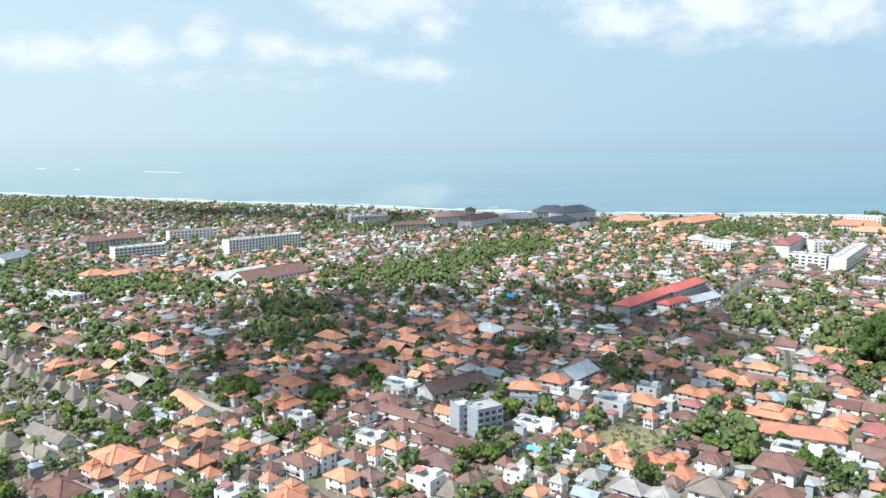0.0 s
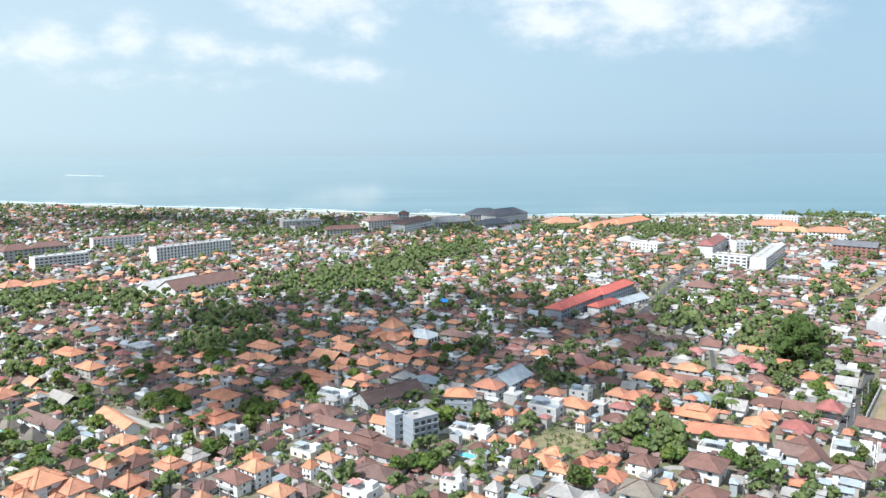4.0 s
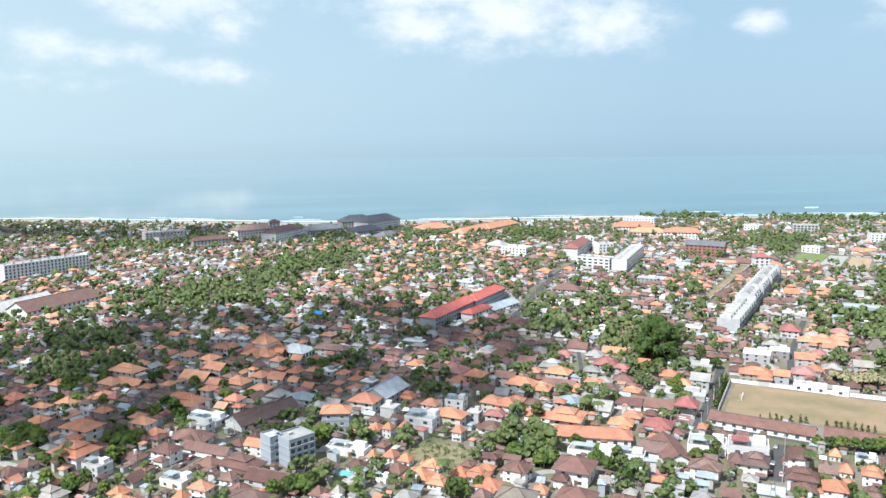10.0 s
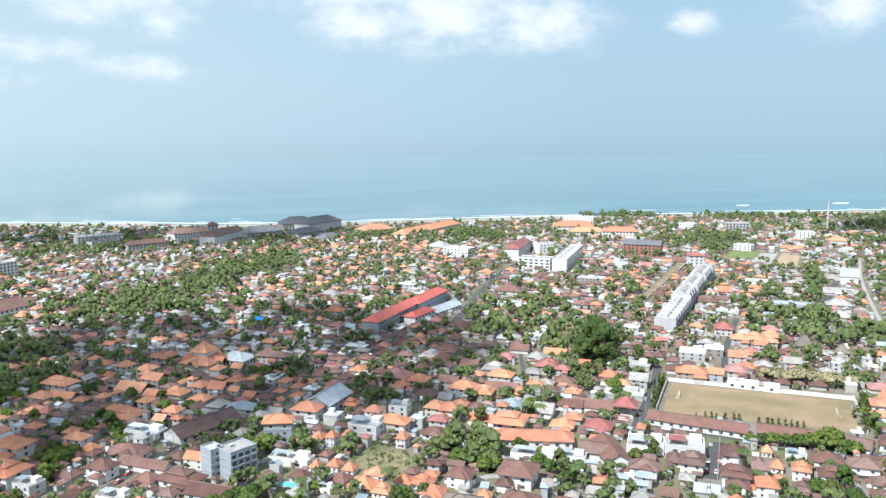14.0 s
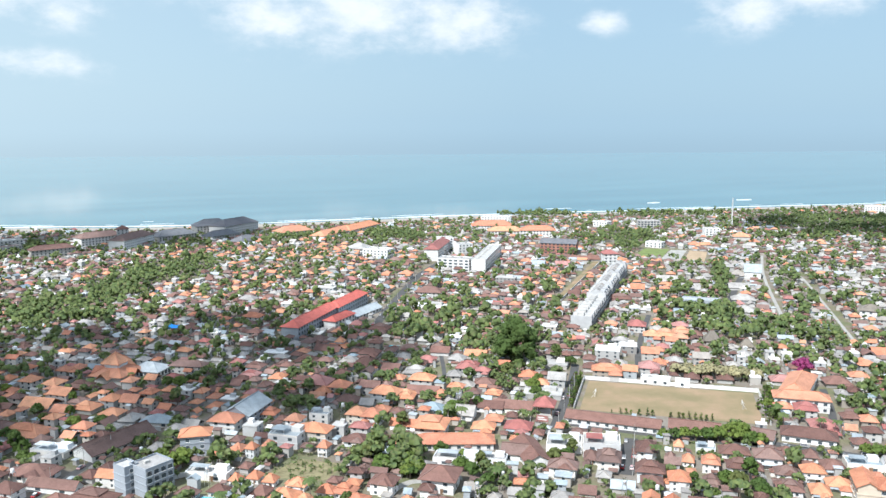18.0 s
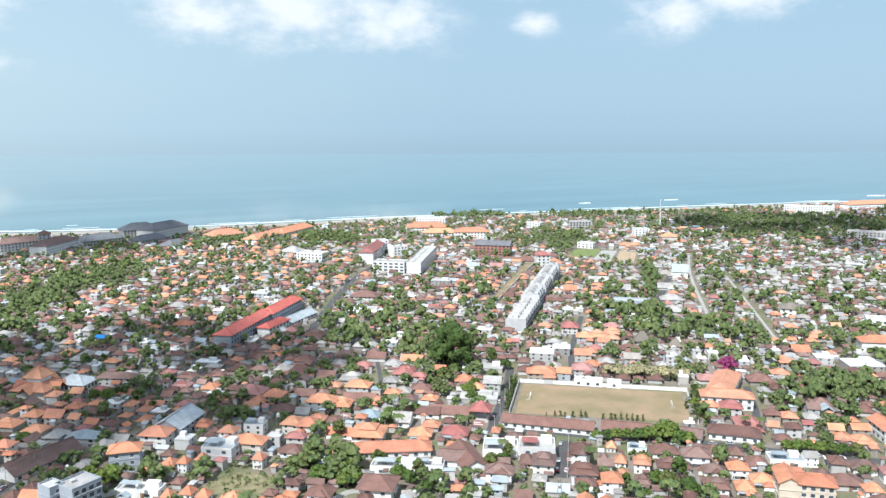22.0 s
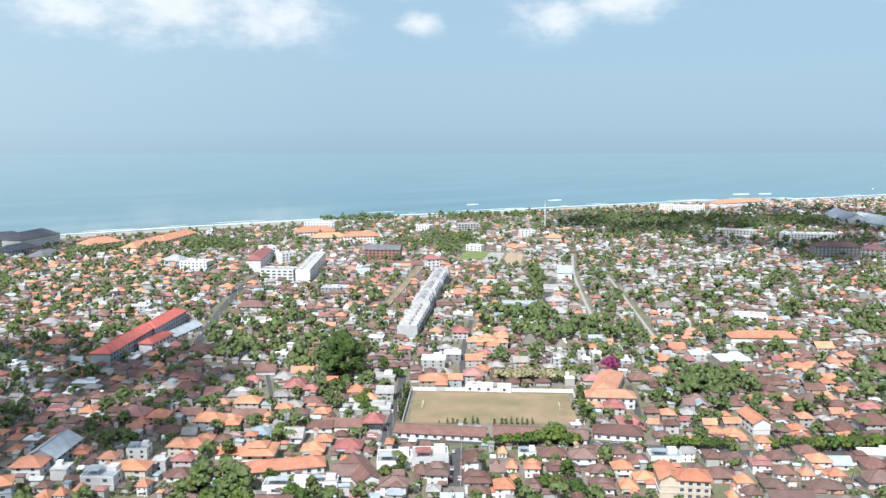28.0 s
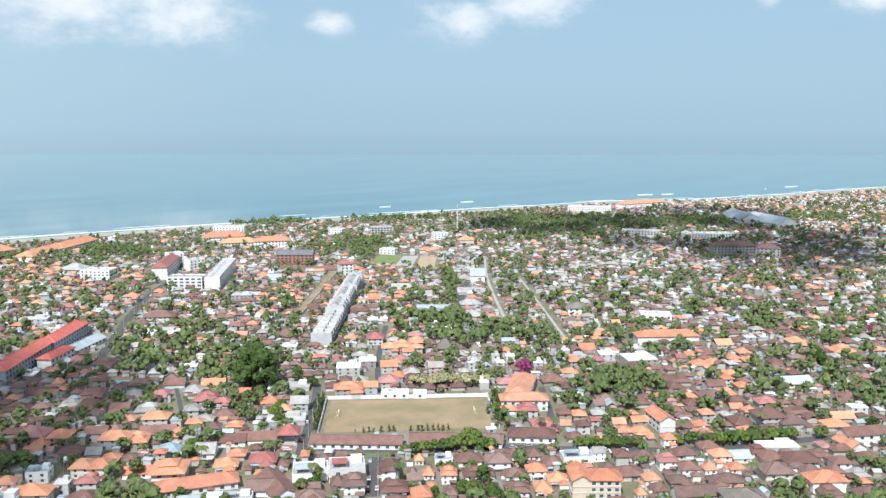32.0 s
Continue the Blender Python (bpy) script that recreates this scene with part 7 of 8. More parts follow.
def crown_model(cards, size, lobes, nu, r=1.5, nv=3):
    """One small crown of unit scale, to be turned and strewn about."""
    f = Form()
    for k in range(lobes):
        a, q = 2.4 * k + rng.random(), math.sqrt((k + 0.4) / lobes)
        at, k = (2.1 * q * math.cos(a), 2.1 * q * math.sin(a), 2.0 + 2.9 * (1 - 0.75 * q * q) + 1.1 * (rng.random() - 0.5)), rng.uniform(0.7, 1.25)
        f.core(at, (r * k, r * k, 0.8 * r * k), NRG, nu, nv)
        f.cards(at, (1.1 * r * k, 1.1 * r * k, 0.93 * r * k), cards, size, NRG)
    return np.concatenate(f.leaf), np.concatenate(f.soft)


CROWNS_MID = [crown_model(7, 0.45, 7, 5, 1.12) for _ in range(8)]
CROWNS_WOOD = [crown_model(2, 0.75, 3, 4, 1.45, 2) for _ in range(8)]
CROWNS_FAR = [crown_model(4, 0.55, 4, 4, 1.35) for _ in range(8)]


def far_tree(x, y, s):
    if math.hypot(x, y) < 900:
        TRUNK_FAR.tube([(x, y, 0, 0.2 * s), (x + 0.1, y, 3.2 * s, 0.12 * s)], 3)
    q, u = rng.choice(CROWNS_MID if math.hypot(x, y) < 500 else CROWNS_FAR if math.hypot(x, y) < 780 else CROWNS_WOOD)
    a = rng.random() * 6.28
    m = np.array([[math.cos(a), math.sin(a), 0], [-math.sin(a), math.cos(a), 0], [0, 0, 1]])
    CROWN_FAR.leaf.append(q @ m * [s, s, s * rng.uniform(0.85, 1.2)] + [x, y, 0])
    CROWN_FAR.soft.append(u @ m)


def far_palm(x, y, s):
    h = (5.5 + 3.5 * rng.random()) * s
    TRUNK_FAR.tube([(x, y, 0, 0.2 * s), (x + 0.4, y + 0.2, h, 0.11 * s)], 5)
    for k in range(11):
        a, droop, ln = 2.4 * k + x, 0.3 + 0.8 * rng.random(), (2.4 + 0.9 * rng.random()) * s
        ca, sa = math.cos(a), math.sin(a)
        pts = [(x + 0.4 + ca * ln * t, y + 0.2 + sa * ln * t, h + (0.8 * math.sin(2.2 * t) - droop * 2.2 * t * t) * s) for t in (0, 0.33, 0.66, 1)]
        for sgn in (-1, 1):
            vs = pts + [(p - sa * sgn * q * s, r + ca * sgn * q * s, z - 0.5 * q * s) for (p, r, z), q in zip(pts, (0.12, 0.75, 0.65, 0.04))]
            PALM_FAR.add(vs, [(i, i + 1, i + 5, i + 4) if sgn > 0 else (i + 4, i + 5, i + 1, i) for i in range(3)])


def grove(points, width, n):
    """A belt of trees along a line."""
    ln = smooth_line(points, 4.0)
    for _ in range(n):
        p = rng.choice(ln)
        x, y = p.x + rng.uniform(-width, width) / 2, p.y + rng.uniform(-width, width) / 2
        if free(x, y, 1, 1, 0, 0):
            far_tree(x, y, rng.uniform(1.2, 2.1))
            mark(x, y, 2, 2, 0, 0)


far_house("or", -213.0, 421.9, 9.9, 9.9, GRID + -3, 2)
far_house("or", -190.2, 401.0, 12.0, 10.7, GRID + 3, 2)
far_house("or", -186.0, 428.9, 9.0, 9.0, GRID + -1, 1)
far_house("or", -197.5, 466.7, 12.3, 9.5, GRID + 1, 1)
far_house("or", -185.9, 478.5, 17.5, 9.8, GRID + 2, 2)
far_house("or", -163.2, 447.3, 13.8, 9.2, GRID + -0, 2)
far_house("wh", -148.3, 491.6, 15.4, 10.8, GRID + -3, 2)
far_house("or", -121.8, 443.3, 9.1, 8.0, GRID + 1, 2)
far_house("or", -148.2, 425.4, 8.4, 8.4, GRID + 1, 1)
far_house("br", -135.1, 408.0, 12.0, 9.3, GRID + 2, 1)
far_house("or", -166.6, 494.3, 11.5, 8.8, GRID + 0, 1)
far_house("gr", -159.8, 400.1, 17.9, 10.1, GRID + -2, 1)
far_house("br", -233.2, 480.6, 23.4, 13.4, GRID + -1, 1)
far_house("br", -207.4, 516.0, 17.5, 11.8, GRID + 2, 1)
far_house("or", -265.0, 502.7, 12.4, 11.0, GRID + -4, 2)
far_house("or", -37.9, 505.6, 8.6, 8.6, GRID + -1, 2)
far_house("or", -25.1, 493.3, 9.1, 9.1, GRID + -2, 2)
far_house("or", -20.0, 473.0, 12.6, 9.7, GRID + -4, 2)
far_house("br", -11.3, 489.8, 11.6, 8.9, GRID + -0, 1)
far_house("br", 49.7, 497.0, 21.8, 7.7, GRID + 4, 2)
far_house("or", -71.4, 481.5, 18.3, 10.3, GRID + -0, 2)
far_house("or", -78.3, 466.6, 11.3, 8.7, GRID + -1, 1)
far_house("or", -67.3, 463.5, 17.2, 7.8, GRID + -2, 1)
far_house("or", -46.2, 454.4, 5.8, 5.8, GRID + 3, 1)
far_house("br", -48.2, 435.9, 11.7, 9.0, GRID + 3, 1)
far_house("or", -35.7, 421.6, 22.1, 12.6, GRID + 3, 1)
far_house("or", -31.0, 464.4, 17.6, 11.8, GRID + 1, 1)
far_house("or", -19.1, 449.5, 10.6, 8.1, GRID + 2, 1)
far_house("or", -8.1, 448.2, 11.9, 9.2, GRID + -2, 1)
far_house("or", 4.4, 449.3, 8.2, 8.2, GRID + -3, 2)
far_house("or", 14.4, 443.4, 9.4, 9.4, GRID + 3, 2)
far_house("or", 24.1, 452.0, 7.1, 7.1, GRID + -3, 2)
far_house("or", 22.8, 434.8, 5.6, 5.6, GRID + -2, 2)
far_house("or", 4.2, 432.6, 10.1, 7.8, GRID + 0, 1)
far_house("or", 30.5, 429.6, 6.8, 6.8, GRID + -2, 1)
far_house("or", 35.2, 459.4, 6.4, 6.4, GRID + -3, 1)
far_house("or", 46.4, 431.0, 4.9, 4.9, GRID + -2, 1)
far_house("or", 96.2, 456.3, 8.0, 8.0, GRID + 1, 1)
far_house("rd", 113.5, 430.2, 15.0, 11.7, GRID + -2, 2)
far_house("or", 113.8, 419.1, 8.6, 8.6, GRID + -2, 1)
far_house("or", 123.0, 418.3, 10.4, 9.2, GRID + -1, 2)
far_house("or", 143.0, 396.5, 15.1, 10.1, GRID + -3, 2)
far_house("or", 170.4, 410.2, 13.2, 8.8, GRID + -0, 2)
far_house("or", 153.5, 393.9, 9.8, 8.7, GRID + 2, 1)
far_house("gr", 175.2, 431.4, 13.5, 10.5, GRID + 4, 1)
far_house("gr", 209.5, 445.9, 9.6, 8.5, GRID + -4, 1)
far_house("rd", 209.7, 429.1, 11.2, 8.6, GRID + 1, 1)
far_house("br", 202.9, 394.5, 10.5, 8.0, GRID + 4, 1)
far_house("or", 224.9, 449.5, 13.8, 9.2, GRID + -1, 1)
far_house("br", 139.3, 411.2, 10.8, 8.3, GRID + -1, 2)
far_house("br", 122.1, 399.5, 12.0, 7.9, GRID + -2, 1)
far_house("br", 140.3, 504.3, 15.1, 10.1, GRID + -0, 1)
far_house("br", 120.4, 484.0, 12.2, 9.5, GRID + -0, 1)
far_house("gr", 145.3, 470.3, 10.7, 8.3, GRID + 3, 1)
far_house("br", 164.8, 445.7, 10.6, 8.1, GRID + -3, 1)
far_house("or", 172.0, 387.5, 6.5, 6.5, GRID + -3, 1)
far_house("gr", 179.2, 463.1, 9.0, 9.0, GRID + 4, 1)
far_house("br", 162.6, 482.8, 13.3, 8.8, GRID + 0, 1)
far_house("br", 88.4, 484.7, 10.4, 8.0, GRID + 0, 1)
far_house("rd", 82.3, 468.7, 10.0, 7.7, GRID + 2, 1)
far_house("or", 108.6, 412.3, 8.0, 8.0, GRID + 3, 1)
far_house("or", 150.2, 384.0, 7.6, 7.6, GRID + 3, 2)
far_house("or", 161.0, 423.5, 6.2, 6.2, GRID + -4, 1)
far_house("or", 232.8, 395.7, 9.7, 8.6, GRID + 2, 1)
far_house("or", 232.0, 379.7, 8.3, 7.3, GRID + 3, 1)
far_house("gr", 242.0, 378.2, 9.7, 9.7, GRID + -1, 2)
far_house("wh", 224.8, 365.5, 20.8, 12.5, GRID + 2, 1)
far_house("wh", 250.6, 415.8, 12.2, 9.8, GRID + 3, 1)
far_house("wh", 261.3, 409.5, 14.2, 11.3, GRID + -3, 1)
far_house("gr", 190.2, 408.7, 7.5, 7.5, GRID + 3, 2)
far_house("gr", 211.0, 495.4, 14.7, 9.8, GRID + 0, 1)
far_house("br", 187.5, 532.3, 13.7, 10.6, GRID + -1, 2)
far_house("br", 153.5, 462.7, 12.5, 9.7, GRID + -1, 1)
far_house("rd", 202.7, 419.0, 10.3, 7.9, GRID + -1, 2)
far_house("or", 198.9, 375.6, 7.5, 6.6, GRID + -4, 1)
far_house("br", 165.1, 395.5, 18.0, 10.1, GRID + 3, 1)
far_house("gr", 191.2, 394.7, 8.7, 7.7, GRID + -1, 1)
far_house("br", 207.2, 466.8, 12.0, 9.3, GRID + 3, 1)
far_house("or", 277.2, 379.0, 16.4, 9.2, GRID + 2, 2)
far_house("or", 290.0, 372.8, 7.9, 7.9, GRID + -4, 2)
far_house("rd", 303.6, 372.5, 11.2, 10.0, GRID + -1, 2)
far_house("wh", 299.2, 408.6, 15.3, 12.3, GRID + -1, 3)
far_house("wh", 322.0, 417.5, 11.2, 10.1, GRID + 1, 2)
far_house("or", 324.9, 398.4, 10.5, 9.3, GRID + 3, 2)
far_house("gr", 346.6, 375.7, 9.8, 8.7, GRID + 3, 2)
far_house("or", 362.7, 429.2, 13.0, 11.5, GRID + -2, 2)
far_house("or", 353.9, 432.4, 11.0, 9.8, GRID + -0, 2)
far_house("or", 377.9, 430.3, 10.9, 10.9, GRID + 1, 2)
far_house("rd", 362.5, 460.4, 11.8, 11.8, GRID + -2, 2)
far_house("br", 371.1, 342.4, 10.3, 10.3, GRID + -2, 1)
far_house("br", 386.2, 308.5, 13.3, 10.3, GRID + 4, 1)
far_house("rd", 363.4, 322.6, 17.8, 8.1, GRID + 1, 1)
far_house("or", 374.6, 325.6, 8.9, 6.8, GRID + -4, 1)
far_house("or", 320.8, 286.4, 7.5, 6.6, GRID + 2, 2)
far_house("rd", 329.5, 280.0, 10.1, 8.9, GRID + -3, 2)
far_house("rd", 322.7, 263.5, 11.5, 11.5, GRID + 1, 1)
far_house("or", 331.2, 255.4, 5.9, 5.9, GRID + -3, 1)
far_house("br", 339.2, 261.8, 7.2, 6.3, GRID + 4, 2)
far_house("or", 343.4, 254.8, 6.9, 6.9, GRID + -3, 2)
far_house("wh", 462.5, 294.1, 21.0, 16.8, GRID + 4, 2)
far_house("wh", 454.6, 315.5, 10.2, 10.2, GRID + -3, 2)
far_house("or", 503.9, 355.4, 14.3, 11.1, GRID + 0, 1)
far_house("or", 462.7, 338.9, 10.9, 10.9, GRID + 1, 1)
far_house("or", 539.2, 272.2, 11.8, 10.5, GRID + -0, 2)
far_house("or", 486.8, 261.5, 10.4, 9.2, GRID + -0, 1)
far_house("or", 497.0, 256.0, 10.4, 9.2, GRID + 2, 1)
far_house("or", 482.0, 236.4, 8.0, 8.0, GRID + -1, 1)
far_house("or", 518.1, 253.9, 8.7, 8.7, GRID + -3, 1)
far_house("or", 536.8, 255.0, 8.9, 8.9, GRID + 1, 1)
far_house("or", 520.3, 242.5, 8.5, 8.5, GRID + 2, 1)
far_house("or", 456.7, 215.9, 7.4, 7.4, GRID + -1, 2)
far_house("or", 444.1, 219.9, 8.8, 8.8, GRID + -0, 1)
far_house("or", 424.3, 204.3, 6.9, 6.9, GRID + -1, 1)
far_house("or", 424.5, 195.8, 7.1, 6.2, GRID + -2, 1)
far_house("rd", 438.9, 193.5, 10.2, 7.9, GRID + 0, 2)
far_house("or", 396.9, 207.4, 6.6, 6.6, GRID + 0, 2)
far_house("or", 349.4, 233.0, 6.5, 6.5, GRID + -3, 2)
far_house("or", 360.1, 227.3, 8.3, 6.3, GRID + 1, 2)
far_house("or", 346.3, 227.3, 7.9, 7.0, GRID + -3, 1)
far_house("or", 351.4, 219.8, 8.9, 8.9, GRID + 2, 1)
far_house("or", 384.2, 204.3, 6.7, 5.8, GRID + 2, 1)
far_house("or", 375.2, 196.6, 7.5, 7.5, GRID + 1, 1)
far_house("br", 376.1, 209.4, 9.3, 8.2, GRID + -1, 1)
far_house("br", 438.3, 261.1, 11.3, 10.0, GRID + -3, 1)
far_house("br", 445.5, 251.8, 11.2, 9.9, GRID + -3, 1)
far_house("br", 431.7, 223.6, 13.6, 10.6, GRID + 0, 1)
far_house("br", 446.8, 229.3, 11.2, 8.6, GRID + 0, 2)
far_house("br", 404.7, 191.2, 9.7, 11.9, GRID + -1, 1)
far_house("br", 419.3, 182.5, 15.4, 12.0, GRID + -1, 2)
far_house("br", 425.2, 172.8, 14.3, 11.1, GRID + 3, 1)
far_house("br", 442.8, 176.6, 12.5, 8.2, GRID + 0, 1)
far_house("or", 438.0, 154.2, 11.5, 8.9, GRID + -0, 1)
far_house("or", 453.4, 156.8, 12.5, 8.3, GRID + 0, 1)
far_house("or", 637.0, 254.9, 12.6, 11.2, GRID + -3, 1)
far_house("or", 658.3, 224.4, 10.7, 9.5, GRID + 1, 1)
far_house("or", 585.1, 238.4, 11.6, 10.3, GRID + -2, 2)
far_house("or", 593.5, 207.8, 15.7, 12.3, GRID + -3, 1)
far_house("rd", 403.5, 146.5, 4.8, 7.3, GRID + 3, 1)
far_house("br", 404.2, 126.1, 9.1, 7.0, GRID + 2, 1)
far_house("br", 405.0, 138.9, 9.7, 6.3, GRID + -1, 1)
far_house("br", 390.3, 143.9, 9.0, 6.9, GRID + 3, 1)
far_house("wh", 386.7, 163.0, 20.3, 8.1, GRID + -4, 1)
far_house("rd", 492.1, 279.0, 6.7, 6.7, GRID + -3, 1)
far_house("br", 431.0, 247.0, 9.1, 8.0, GRID + 4, 1)
far_house("br", 412.4, 223.5, 10.2, 7.9, GRID + 4, 1)
far_house("or", 136.6, 936.6, 9.2, 8.1, GRID + 1, 2)
far_house("or", 146.5, 954.4, 5.5, 5.5, GRID + 0, 2)
far_house("or", 85.4, 727.4, 4.6, 4.6, GRID + 2, 1)
far_house("or", 136.7, 798.1, 11.3, 8.7, GRID + -4, 1)
far_house("or", 124.0, 773.2, 8.8, 6.7, GRID + 2, 1)
far_house("or", 164.3, 769.0, 7.9, 6.0, GRID + 4, 2)
far_house("or", 160.3, 829.3, 4.7, 4.7, GRID + 1, 1)
far_house("or", 247.2, 802.1, 13.5, 5.9, GRID + -1, 1)
far_house("rd", 230.6, 740.4, 14.3, 7.9, GRID + -1, 1)
far_house("or", 287.5, 733.3, 11.7, 9.1, GRID + 0, 2)
far_house("or", 337.1, 837.8, 11.8, 6.4, GRID + -2, 1)
far_house("gr", 356.3, 913.8, 21.0, 14.2, GRID + -2, 1)
far_house("br", 307.4, 817.1, 13.1, 10.1, GRID + -3, 2)
far_house("br", 313.7, 797.0, 12.9, 10.0, GRID + -3, 2)
far_house("br", 289.6, 814.4, 10.4, 8.0, GRID + 2, 2)
far_house("br", 272.6, 639.6, 23.5, 13.4, GRID + 1, 2)
far_house("wh", 254.3, 596.2, 30.1, 15.0, GRID + -4, 1)
far_house("wh", 192.5, 700.0, 21.9, 11.0, GRID + 3, 2)
far_house("or", 111.0, 611.9, 14.0, 9.3, GRID + -1, 2)
far_house("or", 90.1, 612.5, 6.7, 5.0, GRID + 1, 2)
far_house("gr", 121.4, 691.5, 14.0, 9.3, GRID + 1, 1)
far_house("mt", 113.2, 565.9, 9.7, 6.3, GRID + 1, 1)
far_house("gr", 123.5, 525.4, 9.1, 5.9, GRID + -1, 1)
far_house("br", 139.9, 491.7, 11.6, 7.6, GRID + -2, 2)
far_house("br", 190.8, 543.7, 6.3, 5.5, GRID + 2, 1)
far_house("br", 127.5, 581.5, 4.4, 4.4, GRID + 1, 1)
far_house("wh", 305.0, 654.6, 6.1, 6.1, GRID + 3, 2)
far_house("or", 298.7, 597.6, 8.1, 7.1, GRID + -3, 1)
far_house("or", 267.4, 550.9, 7.4, 5.6, GRID + 0, 1)
far_house("or", 323.5, 610.4, 6.4, 6.4, GRID + 2, 1)
far_house("or", 309.5, 675.0, 11.9, 6.5, GRID + 4, 1)
far_house("gr", 315.3, 636.0, 8.5, 8.5, GRID + -3, 1)
far_house("wh", 245.4, 505.0, 6.7, 5.4, GRID + 1, 1)
far_house("br", 181.6, 485.7, 4.0, 4.0, GRID + 3, 1)
far_house("br", 155.4, 472.7, 7.1, 4.5, GRID + 4, 1)
far_house("wh", 106.7, 510.3, 14.4, 7.2, GRID + -3, 1)
far_house("gr", 90.1, 526.2, 5.6, 4.2, GRID + -3, 1)
far_house("br", 58.7, 523.3, 10.7, 5.8, GRID + -1, 1)
far_house("mt", 76.3, 594.4, 6.4, 4.8, GRID + 4, 1)
far_house("mt", 81.6, 580.4, 8.6, 4.5, GRID + -1, 1)
far_house("gr", 90.6, 569.5, 6.1, 4.6, GRID + -1, 1)
far_house("br", 132.4, 540.4, 4.3, 3.7, GRID + -2, 1)
far_house("or", 434.1, 745.5, 11.5, 8.9, GRID + 4, 2)
far_house("br", 393.4, 686.1, 11.4, 10.1, GRID + 2, 1)
far_house("mt", 439.8, 737.6, 22.6, 12.9, GRID + -3, 1)
far_house("rd", 465.0, 721.7, 14.5, 11.3, GRID + 4, 1)
far_house("br", 508.8, 747.5, 34.2, 7.3, GRID + 4, 1)
far_house("br", 391.2, 586.6, 9.6, 7.4, GRID + -2, 1)
far_house("br", 409.3, 603.0, 10.0, 7.7, GRID + -3, 1)
far_house("br", 427.3, 618.3, 10.5, 8.0, GRID + -0, 1)
far_house("br", 468.4, 666.7, 11.5, 8.9, GRID + 2, 1)
far_house("wh", 366.3, 668.1, 19.2, 9.6, GRID + -3, 2)
far_house("gr", 344.5, 618.9, 13.6, 9.0, GRID + -2, 1)
far_house("or", 345.4, 597.2, 8.8, 7.8, GRID + 1, 1)
far_house("or", 320.8, 569.6, 8.3, 6.3, GRID + -0, 1)
far_house("rd", 310.0, 578.3, 8.3, 6.3, GRID + -4, 1)
far_house("or", 296.7, 545.2, 9.7, 7.4, GRID + -4, 1)
far_house("wh", 349.1, 541.2, 12.3, 8.6, GRID + -2, 2)
far_house("wh", 302.8, 485.1, 10.7, 9.7, GRID + -2, 2)
far_house("or", 449.2, 571.6, 11.8, 11.8, GRID + -1, 2)
far_house("br", 414.8, 551.6, 19.1, 10.8, GRID + -2, 1)
far_house("rd", 389.4, 445.2, 9.9, 7.6, GRID + 3, 2)
far_house("or", 366.6, 418.4, 9.3, 7.1, GRID + 1, 2)
far_house("or", 353.4, 479.5, 8.3, 6.3, GRID + -2, 1)
far_house("gr", 505.5, 599.2, 18.8, 14.7, GRID + -0, 1)
far_house("gr", 498.6, 559.6, 17.6, 13.7, GRID + 2, 1)
far_house("gr", 436.8, 518.9, 18.5, 12.4, GRID + 1, 1)
far_house("or", 413.6, 493.4, 13.3, 7.3, GRID + 1, 1)
far_house("gr", 590.7, 594.9, 13.9, 10.8, GRID + 0, 1)
far_house("gr", 542.4, 543.8, 17.5, 11.8, GRID + 2, 1)
far_house("gr", 506.4, 501.7, 18.4, 12.4, GRID + 0, 1)
far_house("gr", 474.8, 467.1, 14.8, 11.5, GRID + -2, 1)
far_house("br", 495.7, 470.0, 8.6, 7.6, GRID + -1, 1)
far_house("or", 683.2, 761.8, 13.0, 10.0, GRID + 1, 2)
far_house("or", 704.3, 767.1, 11.5, 8.8, GRID + 3, 1)
far_house("or", 789.5, 792.0, 20.6, 16.2, GRID + -1, 2)
far_house("or", 780.7, 761.6, 11.6, 9.0, GRID + 0, 1)
far_house("gr", 750.9, 735.6, 18.0, 10.2, GRID + -2, 1)
far_house("mt", 687.7, 718.3, 10.6, 9.4, GRID + 3, 1)

grove([(626, 657), (561, 586), (495, 510), (455, 464)], 9, 60)
grove([(433, 498), (440, 478), (450, 456)], 16, 45)
grove([(-67, 670), (-35, 714), (2, 757), (49, 841), (112, 911)], 45, 230)
grove([(-28, 675), (7, 669)], 10, 30)
grove([(839, 1124), (895, 1072), (986, 1044)], 40, 110)
grove([(603, 874), (698, 890), (602, 784)], 40, 90)
grove([(370, 1075), (395, 1036), (407, 995)], 35, 80)
grove([(655, 1190), (748, 1154)], 40, 90)
grove([(220, 1048), (274, 1076), (312, 1031)], 40, 80)
grove([(357, 1016), (409, 988), (399, 1073)], 35, 110)
grove([(887, 877), (1061, 917), (1039, 782), (830, 767)], 70, 240)
grove([(942, 701), (1122, 706), (1291, 652), (1521, 556)], 60, 220)

# the resort's garden, thick between the thatched villas
for _ in range(420):
    x, y = rng.uniform(-245, -125), rng.uniform(275, 420)
    if free(x, y, 1.2, 1.2, 0, 0.2):
        q = rng.random()
        if q < 0.1:
            far_palm(x, y, rng.uniform(0.8, 1.1))
        elif q < 0.62:
            far_tree(x, y, rng.uniform(0.55, 1.05))
        else:
            HEDGE.cards((x, y, 0.8), (1.7, 1.7, 1.0), 14, 0.45, NRG)
        mark(x, y, 1.5, 1.5, 0, 0.0)

